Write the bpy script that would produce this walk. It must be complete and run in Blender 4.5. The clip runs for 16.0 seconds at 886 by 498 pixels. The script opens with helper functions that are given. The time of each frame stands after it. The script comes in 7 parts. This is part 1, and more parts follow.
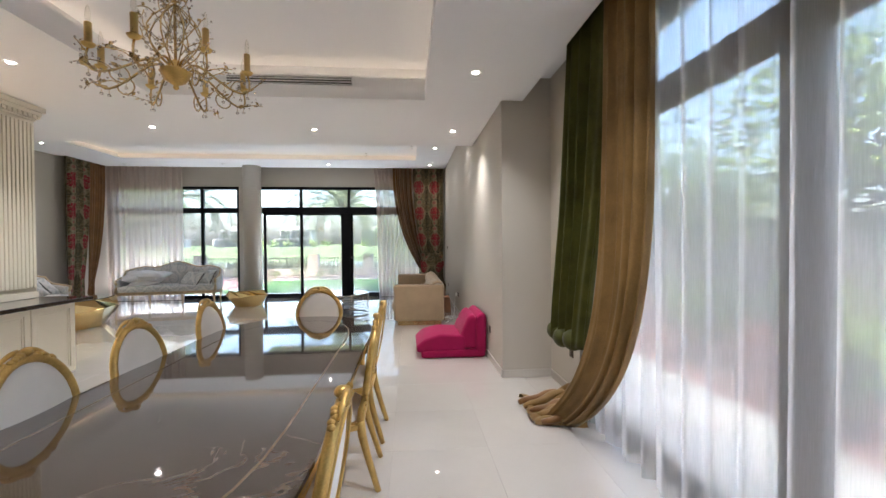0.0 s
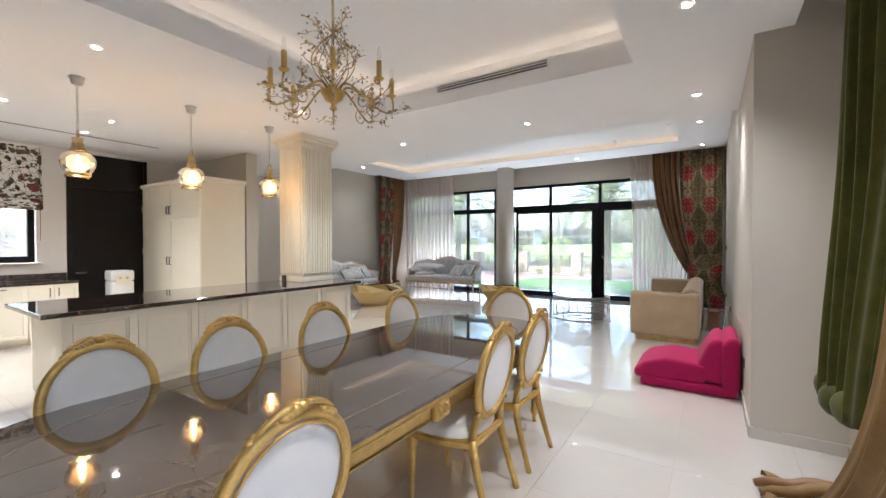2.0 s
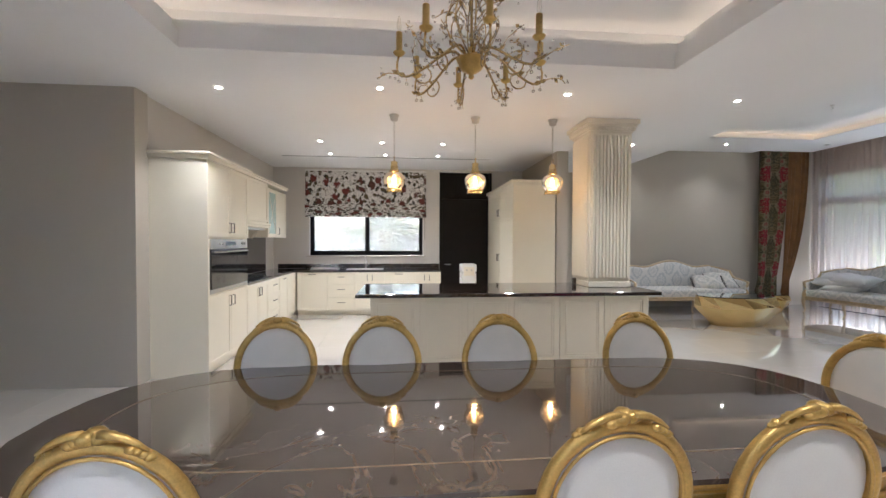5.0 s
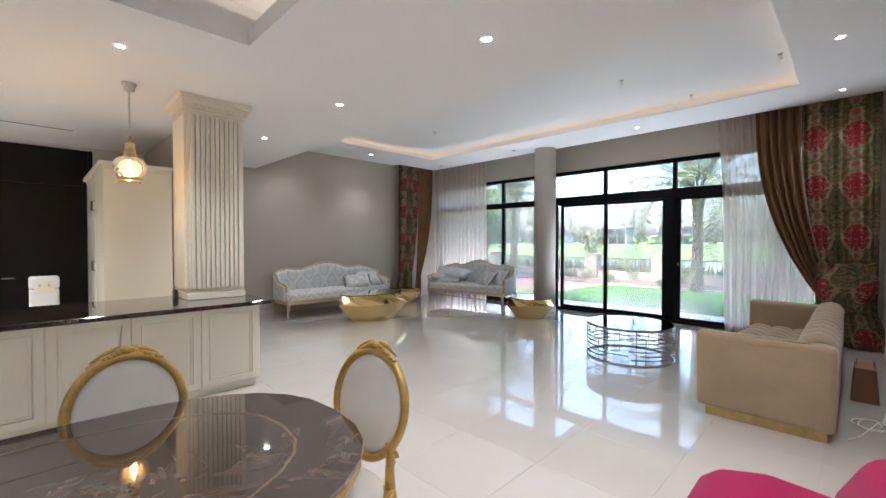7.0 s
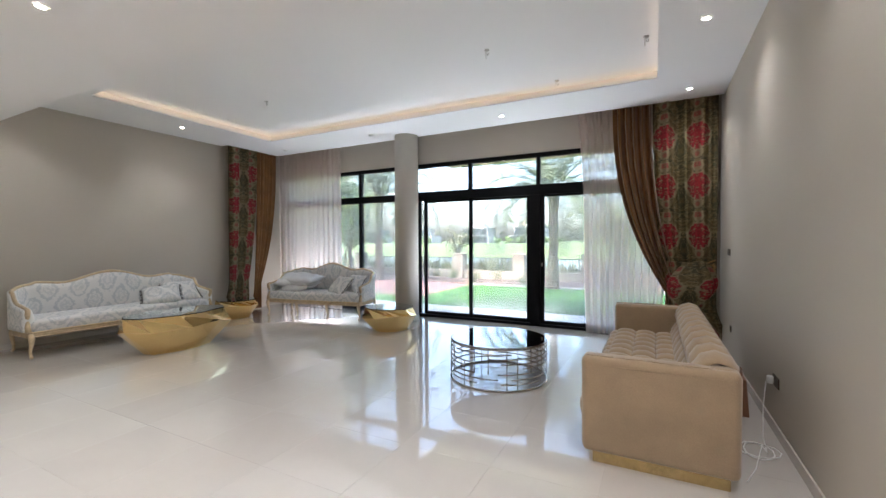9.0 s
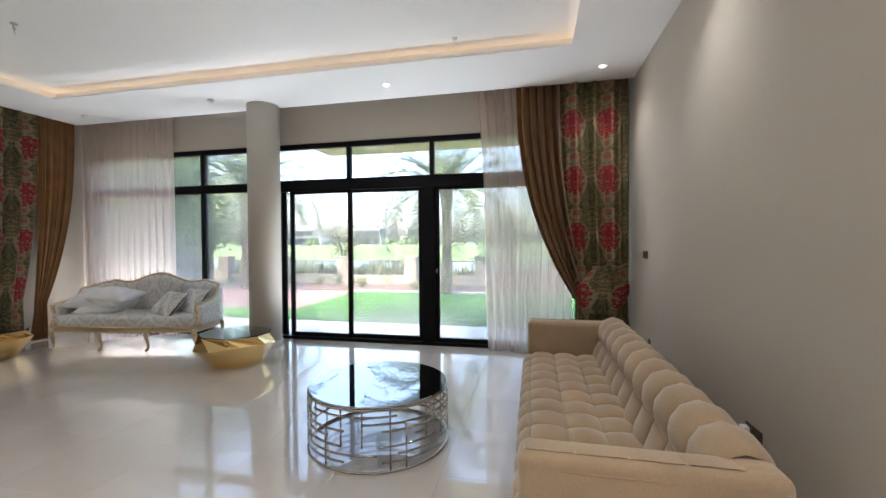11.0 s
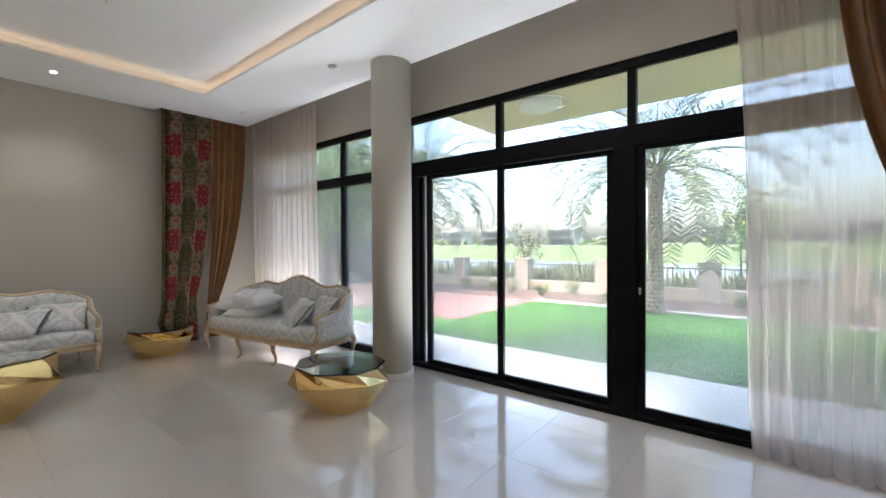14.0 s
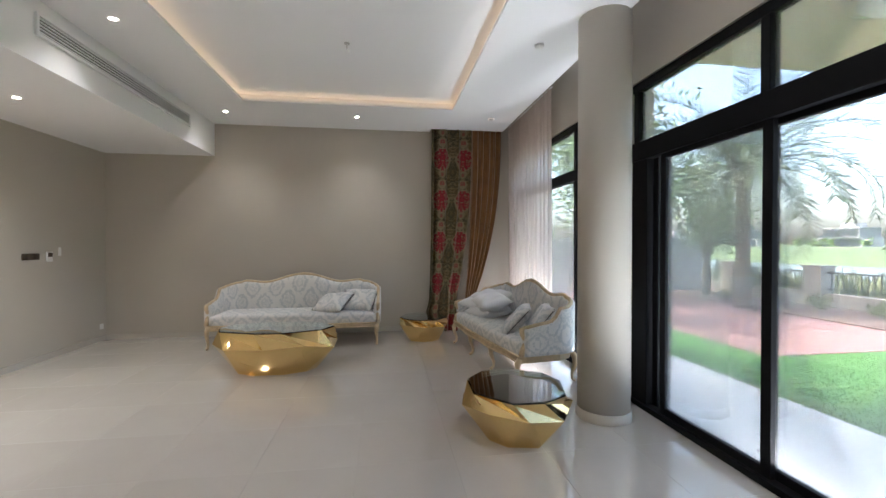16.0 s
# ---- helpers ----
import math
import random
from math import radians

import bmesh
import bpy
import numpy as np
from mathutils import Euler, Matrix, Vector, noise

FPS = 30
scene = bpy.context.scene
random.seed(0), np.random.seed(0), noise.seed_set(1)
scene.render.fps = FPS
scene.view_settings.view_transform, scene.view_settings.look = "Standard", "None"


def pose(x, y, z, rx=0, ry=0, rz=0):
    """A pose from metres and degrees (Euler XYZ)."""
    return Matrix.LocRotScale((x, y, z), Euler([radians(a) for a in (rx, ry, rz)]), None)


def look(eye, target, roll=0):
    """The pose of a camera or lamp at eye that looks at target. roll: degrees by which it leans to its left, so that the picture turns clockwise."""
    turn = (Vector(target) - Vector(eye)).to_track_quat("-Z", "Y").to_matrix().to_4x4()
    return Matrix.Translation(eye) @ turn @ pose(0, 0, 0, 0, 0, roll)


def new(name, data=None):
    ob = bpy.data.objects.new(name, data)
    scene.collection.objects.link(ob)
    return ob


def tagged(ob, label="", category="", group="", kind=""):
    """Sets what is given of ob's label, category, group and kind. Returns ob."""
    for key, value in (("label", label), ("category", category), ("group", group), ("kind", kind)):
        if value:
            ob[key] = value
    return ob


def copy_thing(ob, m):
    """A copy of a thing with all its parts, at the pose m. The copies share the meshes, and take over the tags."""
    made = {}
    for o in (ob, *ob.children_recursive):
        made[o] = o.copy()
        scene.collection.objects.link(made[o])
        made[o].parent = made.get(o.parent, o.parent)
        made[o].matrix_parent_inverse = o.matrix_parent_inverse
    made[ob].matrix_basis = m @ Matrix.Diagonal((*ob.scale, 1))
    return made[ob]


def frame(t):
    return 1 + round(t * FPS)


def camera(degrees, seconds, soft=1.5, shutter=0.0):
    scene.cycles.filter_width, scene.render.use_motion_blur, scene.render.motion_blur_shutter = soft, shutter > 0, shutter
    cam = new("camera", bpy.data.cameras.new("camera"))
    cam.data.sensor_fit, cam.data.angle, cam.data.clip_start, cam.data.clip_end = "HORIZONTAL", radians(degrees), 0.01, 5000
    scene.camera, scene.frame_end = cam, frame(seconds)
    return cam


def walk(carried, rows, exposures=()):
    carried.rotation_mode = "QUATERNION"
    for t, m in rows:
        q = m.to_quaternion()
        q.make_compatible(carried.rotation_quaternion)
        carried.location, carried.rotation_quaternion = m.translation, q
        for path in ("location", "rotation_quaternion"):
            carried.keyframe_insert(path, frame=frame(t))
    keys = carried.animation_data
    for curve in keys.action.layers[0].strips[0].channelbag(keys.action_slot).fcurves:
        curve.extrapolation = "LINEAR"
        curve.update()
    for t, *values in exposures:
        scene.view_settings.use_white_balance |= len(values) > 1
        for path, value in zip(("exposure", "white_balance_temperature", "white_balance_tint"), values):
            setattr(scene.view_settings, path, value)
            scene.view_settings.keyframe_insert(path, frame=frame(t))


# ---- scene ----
cam = camera(94.29, 16.0, soft=1.5)
# seconds, place, tilt, lean, heading
ROWS = [
    (0, 0.024, -0.004, 1.51, 89.264, 0.436, -4.687),
    (0.5, 0.225, 0.089, 1.491, 89.351, 0.247, 11.002),
    (1, 0.437, 0.239, 1.513, 89.154, 0.075, 21.208),
    (1.5, 0.644, 0.413, 1.518, 89.089, 0.021, 26.886),
    (2, 0.804, 0.581, 1.506, 89.158, 0.052, 33.229),
    (2.5, 0.895, 0.817, 1.518, 89.013, -0.073, 40.304),
    (3, 0.952, 1.075, 1.523, 88.92, -0.076, 47.033),
    (3.5, 0.97, 1.325, 1.513, 88.847, -0.16, 55.514),
    (4.65, 0.925, 1.92, 1.527, 88.83, -0.17, 80),
    (5.25, 0.895, 2.26, 1.533, 88.83, -0.17, 86),
    (5.8, 0.866, 2.585, 1.538, 88.83, -0.15, 79.6),
    (6, 0.856, 2.695, 1.54, 88.834, -0.148, 74.101),
    (6.5, 0.809, 2.999, 1.546, 88.902, -0.082, 58.344),
    (7, 0.736, 3.328, 1.552, 89.022, -0.034, 44.989),
    (7.5, 0.611, 3.621, 1.556, 88.909, 0.12, 36.798),
    (8, 0.468, 3.939, 1.574, 89.007, 0.203, 32.582),
    (8.5, 0.33, 4.266, 1.557, 89.069, 0.219, 29.557),
    (9, 0.184, 4.59, 1.556, 88.949, 0.221, 27.256),
    (9.5, 0.059, 4.935, 1.567, 89.116, 0.322, 25.607),
    (10, -0.003, 5.278, 1.555, 89.055, 0.34, 21.94),
    (11.25, -0.28, 6.2, 1.564, 89.08, 0.43, 10.8),
    (12.5, -0.584, 7.152, 1.573, 89.109, 0.52, 9.065),
    (13, -0.673, 7.486, 1.569, 89.004, 0.354, 15.362),
    (13.5, -0.7, 7.823, 1.564, 89.077, 0.379, 25.466),
    (14, -0.722, 8.174, 1.552, 89.267, 0.324, 38.872),
    (14.5, -0.721, 8.495, 1.567, 89.24, 0.22, 50.742),
    (15, -0.682, 8.824, 1.57, 89.311, 0.158, 62.631),
    (15.5, -0.663, 9.2, 1.572, 89.3, 0.021, 74.501),
    (16, -0.674, 9.562, 1.583, 89.357, -0.002, 81.983),
]
EXPOSURE = 4.75
# the clip's camera opens up and cools a little in the dining room
LOOKS = [(0.0, 0.22, 6000), (1.5, 0.45, 5850), (3.5, 0.2, 5850), (6.5, 0.17, 5750), (7.5, 0.28, 5800), (9.5, 0.26, 5950), (12.5, 0.3, 6250), (14.5, 0.08, 6150), (16.0, 0.16, 6100)]
walk(cam, [(t, pose(x, y, z, rx, ry, rz)) for t, x, y, z, rx, ry, rz in ROWS], [(t, EXPOSURE + e, k, 10) for t, e, k in LOOKS])

# ---- world, sun and exposure ----
sky_world = bpy.data.worlds.new("sky")
scene.world = sky_world
sky_world.use_nodes = True
wt = sky_world.node_tree
sky = wt.nodes.new("ShaderNodeTexSky")
sky.sky_type, sky.sun_disc = "NISHITA", False
sky.sun_elevation, sky.sun_rotation = radians(62), radians(200)
sky.air_density, sky.dust_density, sky.ozone_density = 1.0, 5.0, 1.0
wt.links.new(sky.outputs[0], wt.nodes["Background"].inputs[0])
wt.nodes["Background"].inputs[1].default_value = 0.15

sun = new("sun", bpy.data.lights.new("sun", "SUN"))
sun.data.energy, sun.data.angle, sun.data.color = 0.5, radians(12), (1.0, 0.95, 0.88)
sun.matrix_world = look((0, 0, 30), (0.6, 1.8, 26))
scene.cycles.max_bounces = 10
DOWN_POWER = 5.0
# unseen fill lamps added on the door and window sills to brighten the ceiling
for eye, aim, long, watts in (((-2.3, 12.195, 0.012), (-2.3, 11.0, 2.2), 1.9, 6.4), ((-6.6, 12.195, 0.012), (-6.6, 11.0, 2.6), 2.4, 3.8)):
    sill_fill = new("sill_fill_lamp", bpy.data.lights.new("sill_fill_lamp", "AREA"))
    sill_fill.data.shape = "RECTANGLE"
    sill_fill.data.size, sill_fill.data.size_y = long, 0.08
    sill_fill.data.energy, sill_fill.data.color = watts, (0.95, 0.97, 1.0)
    sill_fill.matrix_world = look(eye, aim)


# ---- materials ----
class Nodes:
    """A material's node tree with short ways to add and join nodes."""

    def __init__(self, name):
        self.mat = bpy.data.materials.new(name)
        self.mat.use_nodes = True
        self.tree = self.mat.node_tree
        self.bsdf = self.tree.nodes["Principled BSDF"]
        self.out = self.tree.nodes["Material Output"]

    def add(self, kind, values=None, **props):
        n = self.tree.nodes.new("ShaderNode" + kind)
        for k, v in props.items():
            setattr(n, k, v)
        for k, v in (values or {}).items():
            self.put(n.inputs[k], v)
        return n

    def put(self, socket, v):
        if isinstance(v, bpy.types.NodeSocket):
            self.tree.links.new(v, socket)
        elif isinstance(v, (tuple, list)) and len(v) == 3 and socket.type == "RGBA":
            socket.default_value = (*v, 1)
        else:
            socket.default_value = v

    def set(self, **values):
        for k, v in values.items():
            self.put(self.bsdf.inputs[k.replace("_", " ")], v)

    def coords(self, kind="Object"):
        return self.add("TexCoord").outputs[kind]

    def scaled(self, vec, s):
        return self.add("Mapping", {"Vector": vec, "Scale": s}).outputs[0]

    def noise(self, vec, scale, detail=4, rough=0.55, distort=0.0):
        return self.add("TexNoise", {"Vector": vec, "Scale": scale, "Detail": detail, "Roughness": rough, "Distortion": distort}).outputs[0]

    def math(self, op, a, b=0.0, c=0.0):
        return self.add("Math", {0: a, 1: b, 2: c}, operation=op).outputs[0]

    def step(self, v, lo, hi, a=0.0, b=1.0):
        return self.add("MapRange", {"Value": v, "From Min": lo, "From Max": hi, "To Min": a, "To Max": b}).outputs[0]

    def mix(self, f, a, b, mode="MIX"):
        n = self.tree.nodes.new("ShaderNodeMix")
        n.data_type, n.blend_type = "RGBA", mode
        self.put(n.inputs[0], f), self.put(n.inputs[6], a), self.put(n.inputs[7], b)
        return n.outputs[2]

    def bump(self, height, strength=0.2, distance=0.005):
        self.put(self.bsdf.inputs["Normal"], self.add("Bump", {"Height": height, "Strength": strength, "Distance": distance}).outputs[0])


def shade(c, k):
    return tuple(min(1, max(0, x * k)) for x in c)


def plain(name, col, rough=0.5, metal=0.0, vary=0.12, scale=3.0, fine=80.0, bump=0.05, coat=0.0, sheen=0.0, rvary=0.1, spec=0.5):
    """A surface with slow and fine variation in colour, gloss and relief."""
    n = Nodes(name)
    v = n.coords()
    slow, grain = n.noise(v, scale, 5), n.noise(v, fine, 3)
    both = n.math("ADD", n.math("MULTIPLY", slow, 0.65), n.math("MULTIPLY", grain, 0.35))
    n.set(Base_Color=n.mix(n.step(both, 0.3, 0.7), shade(col, 1 - vary), shade(col, 1 + vary)), Metallic=metal, Coat_Weight=coat, Coat_Roughness=0.08,
          Roughness=n.step(slow, 0.3, 0.7, max(0.02, rough * (1 - rvary)), min(1, rough * (1 + rvary))), Sheen_Weight=sheen, Specular_IOR_Level=spec)
    if bump:
        n.bump(grain, bump)
    return n.mat


def glow(name, col, strength):
    n = Nodes(name)
    n.set(Base_Color=col, Emission_Color=col, Emission_Strength=strength, Roughness=0.4)
    return n.mat


M_WALL = plain("wall_paint", (0.505, 0.46, 0.392), 0.6, vary=0.03, scale=0.8, fine=140, bump=0.06)
M_WALL_PALE = plain("pale_wall_paint", (0.66, 0.625, 0.575), 0.6, vary=0.03, scale=0.8, fine=140, bump=0.06)
M_CEIL = plain("ceiling_paint", (0.87, 0.865, 0.86), 0.7, vary=0.015, scale=0.6, fine=120, bump=0.03)
M_TRIM = plain("white_skirting", (0.56, 0.52, 0.46), 0.25, vary=0.03, scale=2)
M_BLACK = plain("black_aluminium", (0.008, 0.008, 0.009), 0.5, spec=0.08, vary=0.25, scale=4, fine=200, bump=0.02)
M_CREAM = plain("cream_lacquer", (0.81, 0.75, 0.615), 0.35, vary=0.025, scale=1.5, fine=60, bump=0.02)
M_DARKWOOD = plain("black_stained_wood", (0.008, 0.006, 0.005), 0.5, spec=0.2, vary=0.4, scale=5, fine=90)
M_STEEL = plain("brushed_steel", (0.52, 0.50, 0.47), 0.3, 1.0, vary=0.08, scale=6, fine=200)
M_CHROME = plain("chrome", (0.78, 0.77, 0.75), 0.07, 1.0, vary=0.04, bump=0.0)
M_GOLD = plain("polished_gold", (0.78, 0.57, 0.26), 0.05, 1.0, vary=0.05, scale=2, fine=30, bump=0.015)
M_GILT = plain("gilded_wood", (0.62, 0.41, 0.13), 0.36, 0.75, vary=0.28, scale=14, fine=140, bump=0.25)
M_BRASS = plain("aged_brass", (0.60, 0.45, 0.22), 0.24, 1.0, vary=0.25, scale=20, fine=160, bump=0.1)
M_OLDGILT = plain("rubbed_gilt_wood", (0.60, 0.47, 0.30), 0.45, 0.25, vary=0.3, scale=11, fine=130, bump=0.25)
M_WHITEFAB = plain("white_upholstery", (0.80, 0.765, 0.71), 0.85, vary=0.06, scale=5, fine=260, bump=0.3, sheen=0.2)
M_PILLOW = plain("white_cotton", (0.82, 0.82, 0.83), 0.9, vary=0.04, scale=6, fine=220, bump=0.25)
M_PINK = plain("magenta_cotton", (0.33, 0.007, 0.07), 0.85, vary=0.14, scale=5, fine=240, bump=0.35, sheen=0.08, spec=0.2)
M_BEIGE = plain("beige_velvet", (0.36, 0.26, 0.16), 0.75, vary=0.2, scale=3.5, fine=110, bump=0.15, sheen=0.45, spec=0.25)
M_GREEN_V = plain("olive_green_velvet", (0.062, 0.062, 0.010), 0.6, vary=0.45, scale=6, fine=120, bump=0.15, sheen=0.08, spec=0.15)
M_GOLD_V = plain("old_gold_velvet", (0.225, 0.132, 0.045), 0.5, vary=0.3, scale=4, fine=120, bump=0.12, spec=0.25)
M_BROWN_V = plain("bronze_brown_satin", (0.19, 0.084, 0.020), 0.38, vary=0.3, scale=5, fine=100, bump=0.1, spec=0.45, sheen=0.25)
M_WHITEPL = plain("white_plastic", (0.80, 0.79, 0.76), 0.35, vary=0.03)
M_BRONZE = plain("bronze_switch_plate", (0.10, 0.075, 0.055), 0.4, 0.5, vary=0.15)
# dark grey: painted shade of the vent hollows, also the water cooler's foot
M_GREYCAV = plain("vent_shade_and_foot_grey", (0.10, 0.095, 0.09), 0.6, vary=0.1)
M_BULB = glow("warm_bulb", (1.0, 0.66, 0.30), 1.0)
M_DOWN = glow("downlight_lens", (1.0, 0.90, 0.76), 4)
M_LED = glow("warm_led_strip", (1.0, 0.72, 0.46), 0.085)
M_LED_DINING = glow("pale_led_strip", (1.0, 0.80, 0.60), 0.17)


def clear_glass(name, tint, gloss=1.0, rough=0.0):
    n = Nodes(name)
    tr = n.add("BsdfTransparent", {"Color": tint})
    gl = n.add("BsdfGlossy", {"Roughness": rough, "Color": (0.9, 0.95, 0.95)})
    fr = n.math("MULTIPLY", n.add("Fresnel", {"IOR": 1.5}).outputs[0], gloss)
    mx = n.add("MixShader", {0: fr, 1: tr.outputs[0], 2: gl.outputs[0]})
    n.put(n.out.inputs[0], mx.outputs[0])
    return n.mat


def window_glass():
    """Glass greyed to dim the garden, with a translucent veil painted in for haze."""
    n = Nodes("veiled_window_glass")
    v = n.coords()
    tr = n.add("BsdfTransparent", {"Color": (0.48, 0.48, 0.47)})
    veil = n.add("BsdfTranslucent", {"Color": (0.85, 0.82, 0.77)})
    gl = n.add("BsdfGlossy", {"Roughness": 0.0, "Color": (0.9, 0.95, 0.95)})
    body = n.add("MixShader", {0: n.step(n.noise(v, 1.3, 4), 0.3, 0.7, 0.03, 0.06), 1: tr.outputs[0], 2: veil.outputs[0]})
    mx = n.add("MixShader", {0: n.math("MULTIPLY", n.add("Fresnel", {"IOR": 1.5}).outputs[0], 0.6), 1: body.outputs[0], 2: gl.outputs[0]})
    n.put(n.out.inputs[0], mx.outputs[0])
    return n.mat


M_GLASS = window_glass()


def amber_glass():
    n = Nodes("amber_glass")
    tr = n.add("BsdfTransparent", {"Color": (1.0, 0.86, 0.66)})
    tl = n.add("BsdfTranslucent", {"Color": (1.0, 0.72, 0.42)})
    gl = n.add("BsdfGlossy", {"Roughness": 0.05, "Color": (1.0, 0.92, 0.8)})
    body = n.add("MixShader", {0: 0.28, 1: tr.outputs[0], 2: tl.outputs[0]})
    mx = n.add("MixShader", {0: n.add("Fresnel", {"IOR": 1.5}).outputs[0], 1: body.outputs[0], 2: gl.outputs[0]})
    n.put(n.out.inputs[0], mx.outputs[0])
    return n.mat


M_AMBER = amber_glass()
M_TOPGLASS = clear_glass("table_glass", (0.88, 0.92, 0.89), 2.0)


def crystal():
    n = Nodes("crystal")
    n.set(Base_Color=(0.97, 0.95, 0.93), Transmission_Weight=0.95, Roughness=0.03, IOR=1.6)
    return n.mat


M_CRYSTAL = crystal()


def floor_tile():
    n = Nodes("cream_porcelain")
    rnd = n.add("ObjectInfo").outputs["Random"]
    v = n.add("TexCoord").outputs["Object"]
    pos = n.add("VectorMath", {0: v, 1: n.add("CombineXYZ", {0: n.math("MULTIPLY", rnd, 31.0), 1: n.math("MULTIPLY", rnd, 17.0), 2: 0.0}).outputs[0]}, operation="ADD").outputs[0]
    slow, grain = n.noise(pos, 1.6, 6, 0.6, 0.6), n.noise(pos, 45, 3)
    f = n.math("ADD", n.math("MULTIPLY", slow, 0.5), n.math("ADD", n.math("MULTIPLY", grain, 0.15), n.math("MULTIPLY", rnd, 0.2)))
    n.set(Base_Color=n.mix(n.step(f, 0.25, 0.75), (0.555, 0.512, 0.462), (0.625, 0.582, 0.532)), Roughness=n.step(slow, 0.3, 0.7, 0.10, 0.16), Specular_IOR_Level=0.3, Coat_Weight=1.0, Coat_Roughness=0.0, Coat_IOR=1.8)
    n.bump(n.noise(pos, 2.5, 2), 0.008, 0.02)
    return n.mat


M_TILE = floor_tile()
M_GROUT = plain("grout", (0.50, 0.455, 0.40), 0.7)


def dark_marble(name, base, vein, rough):
    n = Nodes(name)
    v = n.coords()
    w = n.noise(v, 2.2, 8, 0.6, 1.6)
    band = n.math("ABSOLUTE", n.math("SUBTRACT", w, 0.5))
    thin = n.step(band, 0.0, 0.025, 1.0, 0.0)
    patch = n.step(n.noise(v, 5, 6, 0.65, 0.8), 0.56, 0.7)
    col = n.mix(n.math("MULTIPLY", patch, 0.6), base, shade(vein, 0.5))
    n.set(Base_Color=n.mix(n.math("MULTIPLY", thin, 0.5), col, vein), Roughness=rough, Specular_IOR_Level=0.6, Coat_Weight=0.7, Coat_Roughness=0.02)
    return n.mat


M_MARBLE = dark_marble("polished_brown_marble", (0.072, 0.050, 0.039), (0.20, 0.145, 0.105), 0.05)
M_GRANITE = dark_marble("polished_black_granite", (0.014, 0.010, 0.009), (0.11, 0.075, 0.055), 0.08)


def damask():
    """Olive and gold damask with crimson bouquets in columns. Reads the cloth's own UV, in metres; each half mirrors the other."""
    n = Nodes("red_and_green_damask")
    cw, ch = 0.44, 0.745
    uv = n.add("UVMap").outputs[0]
    sep = n.add("SeparateXYZ", {0: uv})
    cx = n.math("ABSOLUTE", n.math("SUBTRACT", n.math("MULTIPLY", n.math("FRACT", n.math("DIVIDE", n.math("ADD", sep.outputs[0], 0.06), cw)), cw), cw / 2))
    cy = n.math("SUBTRACT", n.math("MULTIPLY", n.math("FRACT", n.math("DIVIDE", n.math("ADD", sep.outputs[1], 0.26), ch)), ch), ch / 2)
    half = n.add("CombineXYZ", {0: cx, 1: cy, 2: 0.0}).outputs[0]
    wob = n.noise(half, 13, 2, 0.5)
    petals = n.noise(half, 30, 2, 0.5, 0.8)

    def blob(y0, rx, ry):
        """Ragged oval: below 1 inside."""
        dx = n.math("DIVIDE", cx, rx)
        dy = n.math("DIVIDE", n.math("SUBTRACT", cy, y0), ry)
        d = n.math("SQRT", n.math("ADD", n.math("MULTIPLY", dx, dx), n.math("MULTIPLY", dy, dy)))
        return n.math("ADD", d, n.math("MULTIPLY", n.math("SUBTRACT", wob, 0.5), 1.0))

    # ground: gold cloth with grey-green leaf scrolls and pale stems
    scroll = n.noise(half, 9, 3, 0.5, 1.6)
    leaf = n.step(scroll, 0.50, 0.56)
    stem = n.step(n.math("ABSOLUTE", n.math("SUBTRACT", n.noise(half, 8, 2, 0.5, 2.2), 0.5)), 0.018, 0.04, 1.0, 0.0)
    col = n.mix(n.math("MULTIPLY", leaf, 0.85), (0.10, 0.071, 0.026), (0.040, 0.040, 0.021))
    col = n.mix(n.math("MULTIPLY", stem, 0.7), col, (0.25, 0.20, 0.11))
    bouquet = blob(0.0, 0.145, 0.180)
    bud = blob(0.31, 0.045, 0.07)
    tail = blob(-0.27, 0.035, 0.045)
    pale = n.math("MAXIMUM", n.step(bouquet, 1.16, 1.28, 1.0, 0.0), n.math("MAXIMUM", n.step(bud, 1.35, 1.5, 1.0, 0.0), n.step(tail, 1.4, 1.6, 0.8, 0.0)))
    col = n.mix(n.math("MULTIPLY", pale, 0.9), col, (0.26, 0.21, 0.125))
    red = n.math("MAXIMUM", n.step(bouquet, 0.97, 1.05, 1.0, 0.0), n.math("MAXIMUM", n.step(bud, 0.75, 0.9, 0.7, 0.0), n.step(tail, 0.7, 0.85, 0.6, 0.0)))
    gaps = n.step(petals, 0.55, 0.60, 1.0, 0.0)
    dark = n.step(n.noise(half, 42, 2, 0.5, 0.6), 0.5, 0.58)
    col = n.mix(n.math("MULTIPLY", red, n.step(gaps, 0.0, 1.0, 0.15, 1.0)), col, n.mix(dark, (0.27, 0.005, 0.02), (0.12, 0.003, 0.01)))
    weave = n.noise(uv, 420, 2)
    n.set(Base_Color=n.mix(n.math("MULTIPLY", weave, 0.3), col, (0.05, 0.04, 0.015)), Roughness=n.step(leaf, 0.0, 1.0, 0.42, 0.6), Specular_IOR_Level=0.3)
    n.bump(n.math("ADD", weave, n.math("MULTIPLY", n.math("MAXIMUM", leaf, red), 0.7)), 0.15, 0.003)
    return n.mat


M_DAMASK = damask()


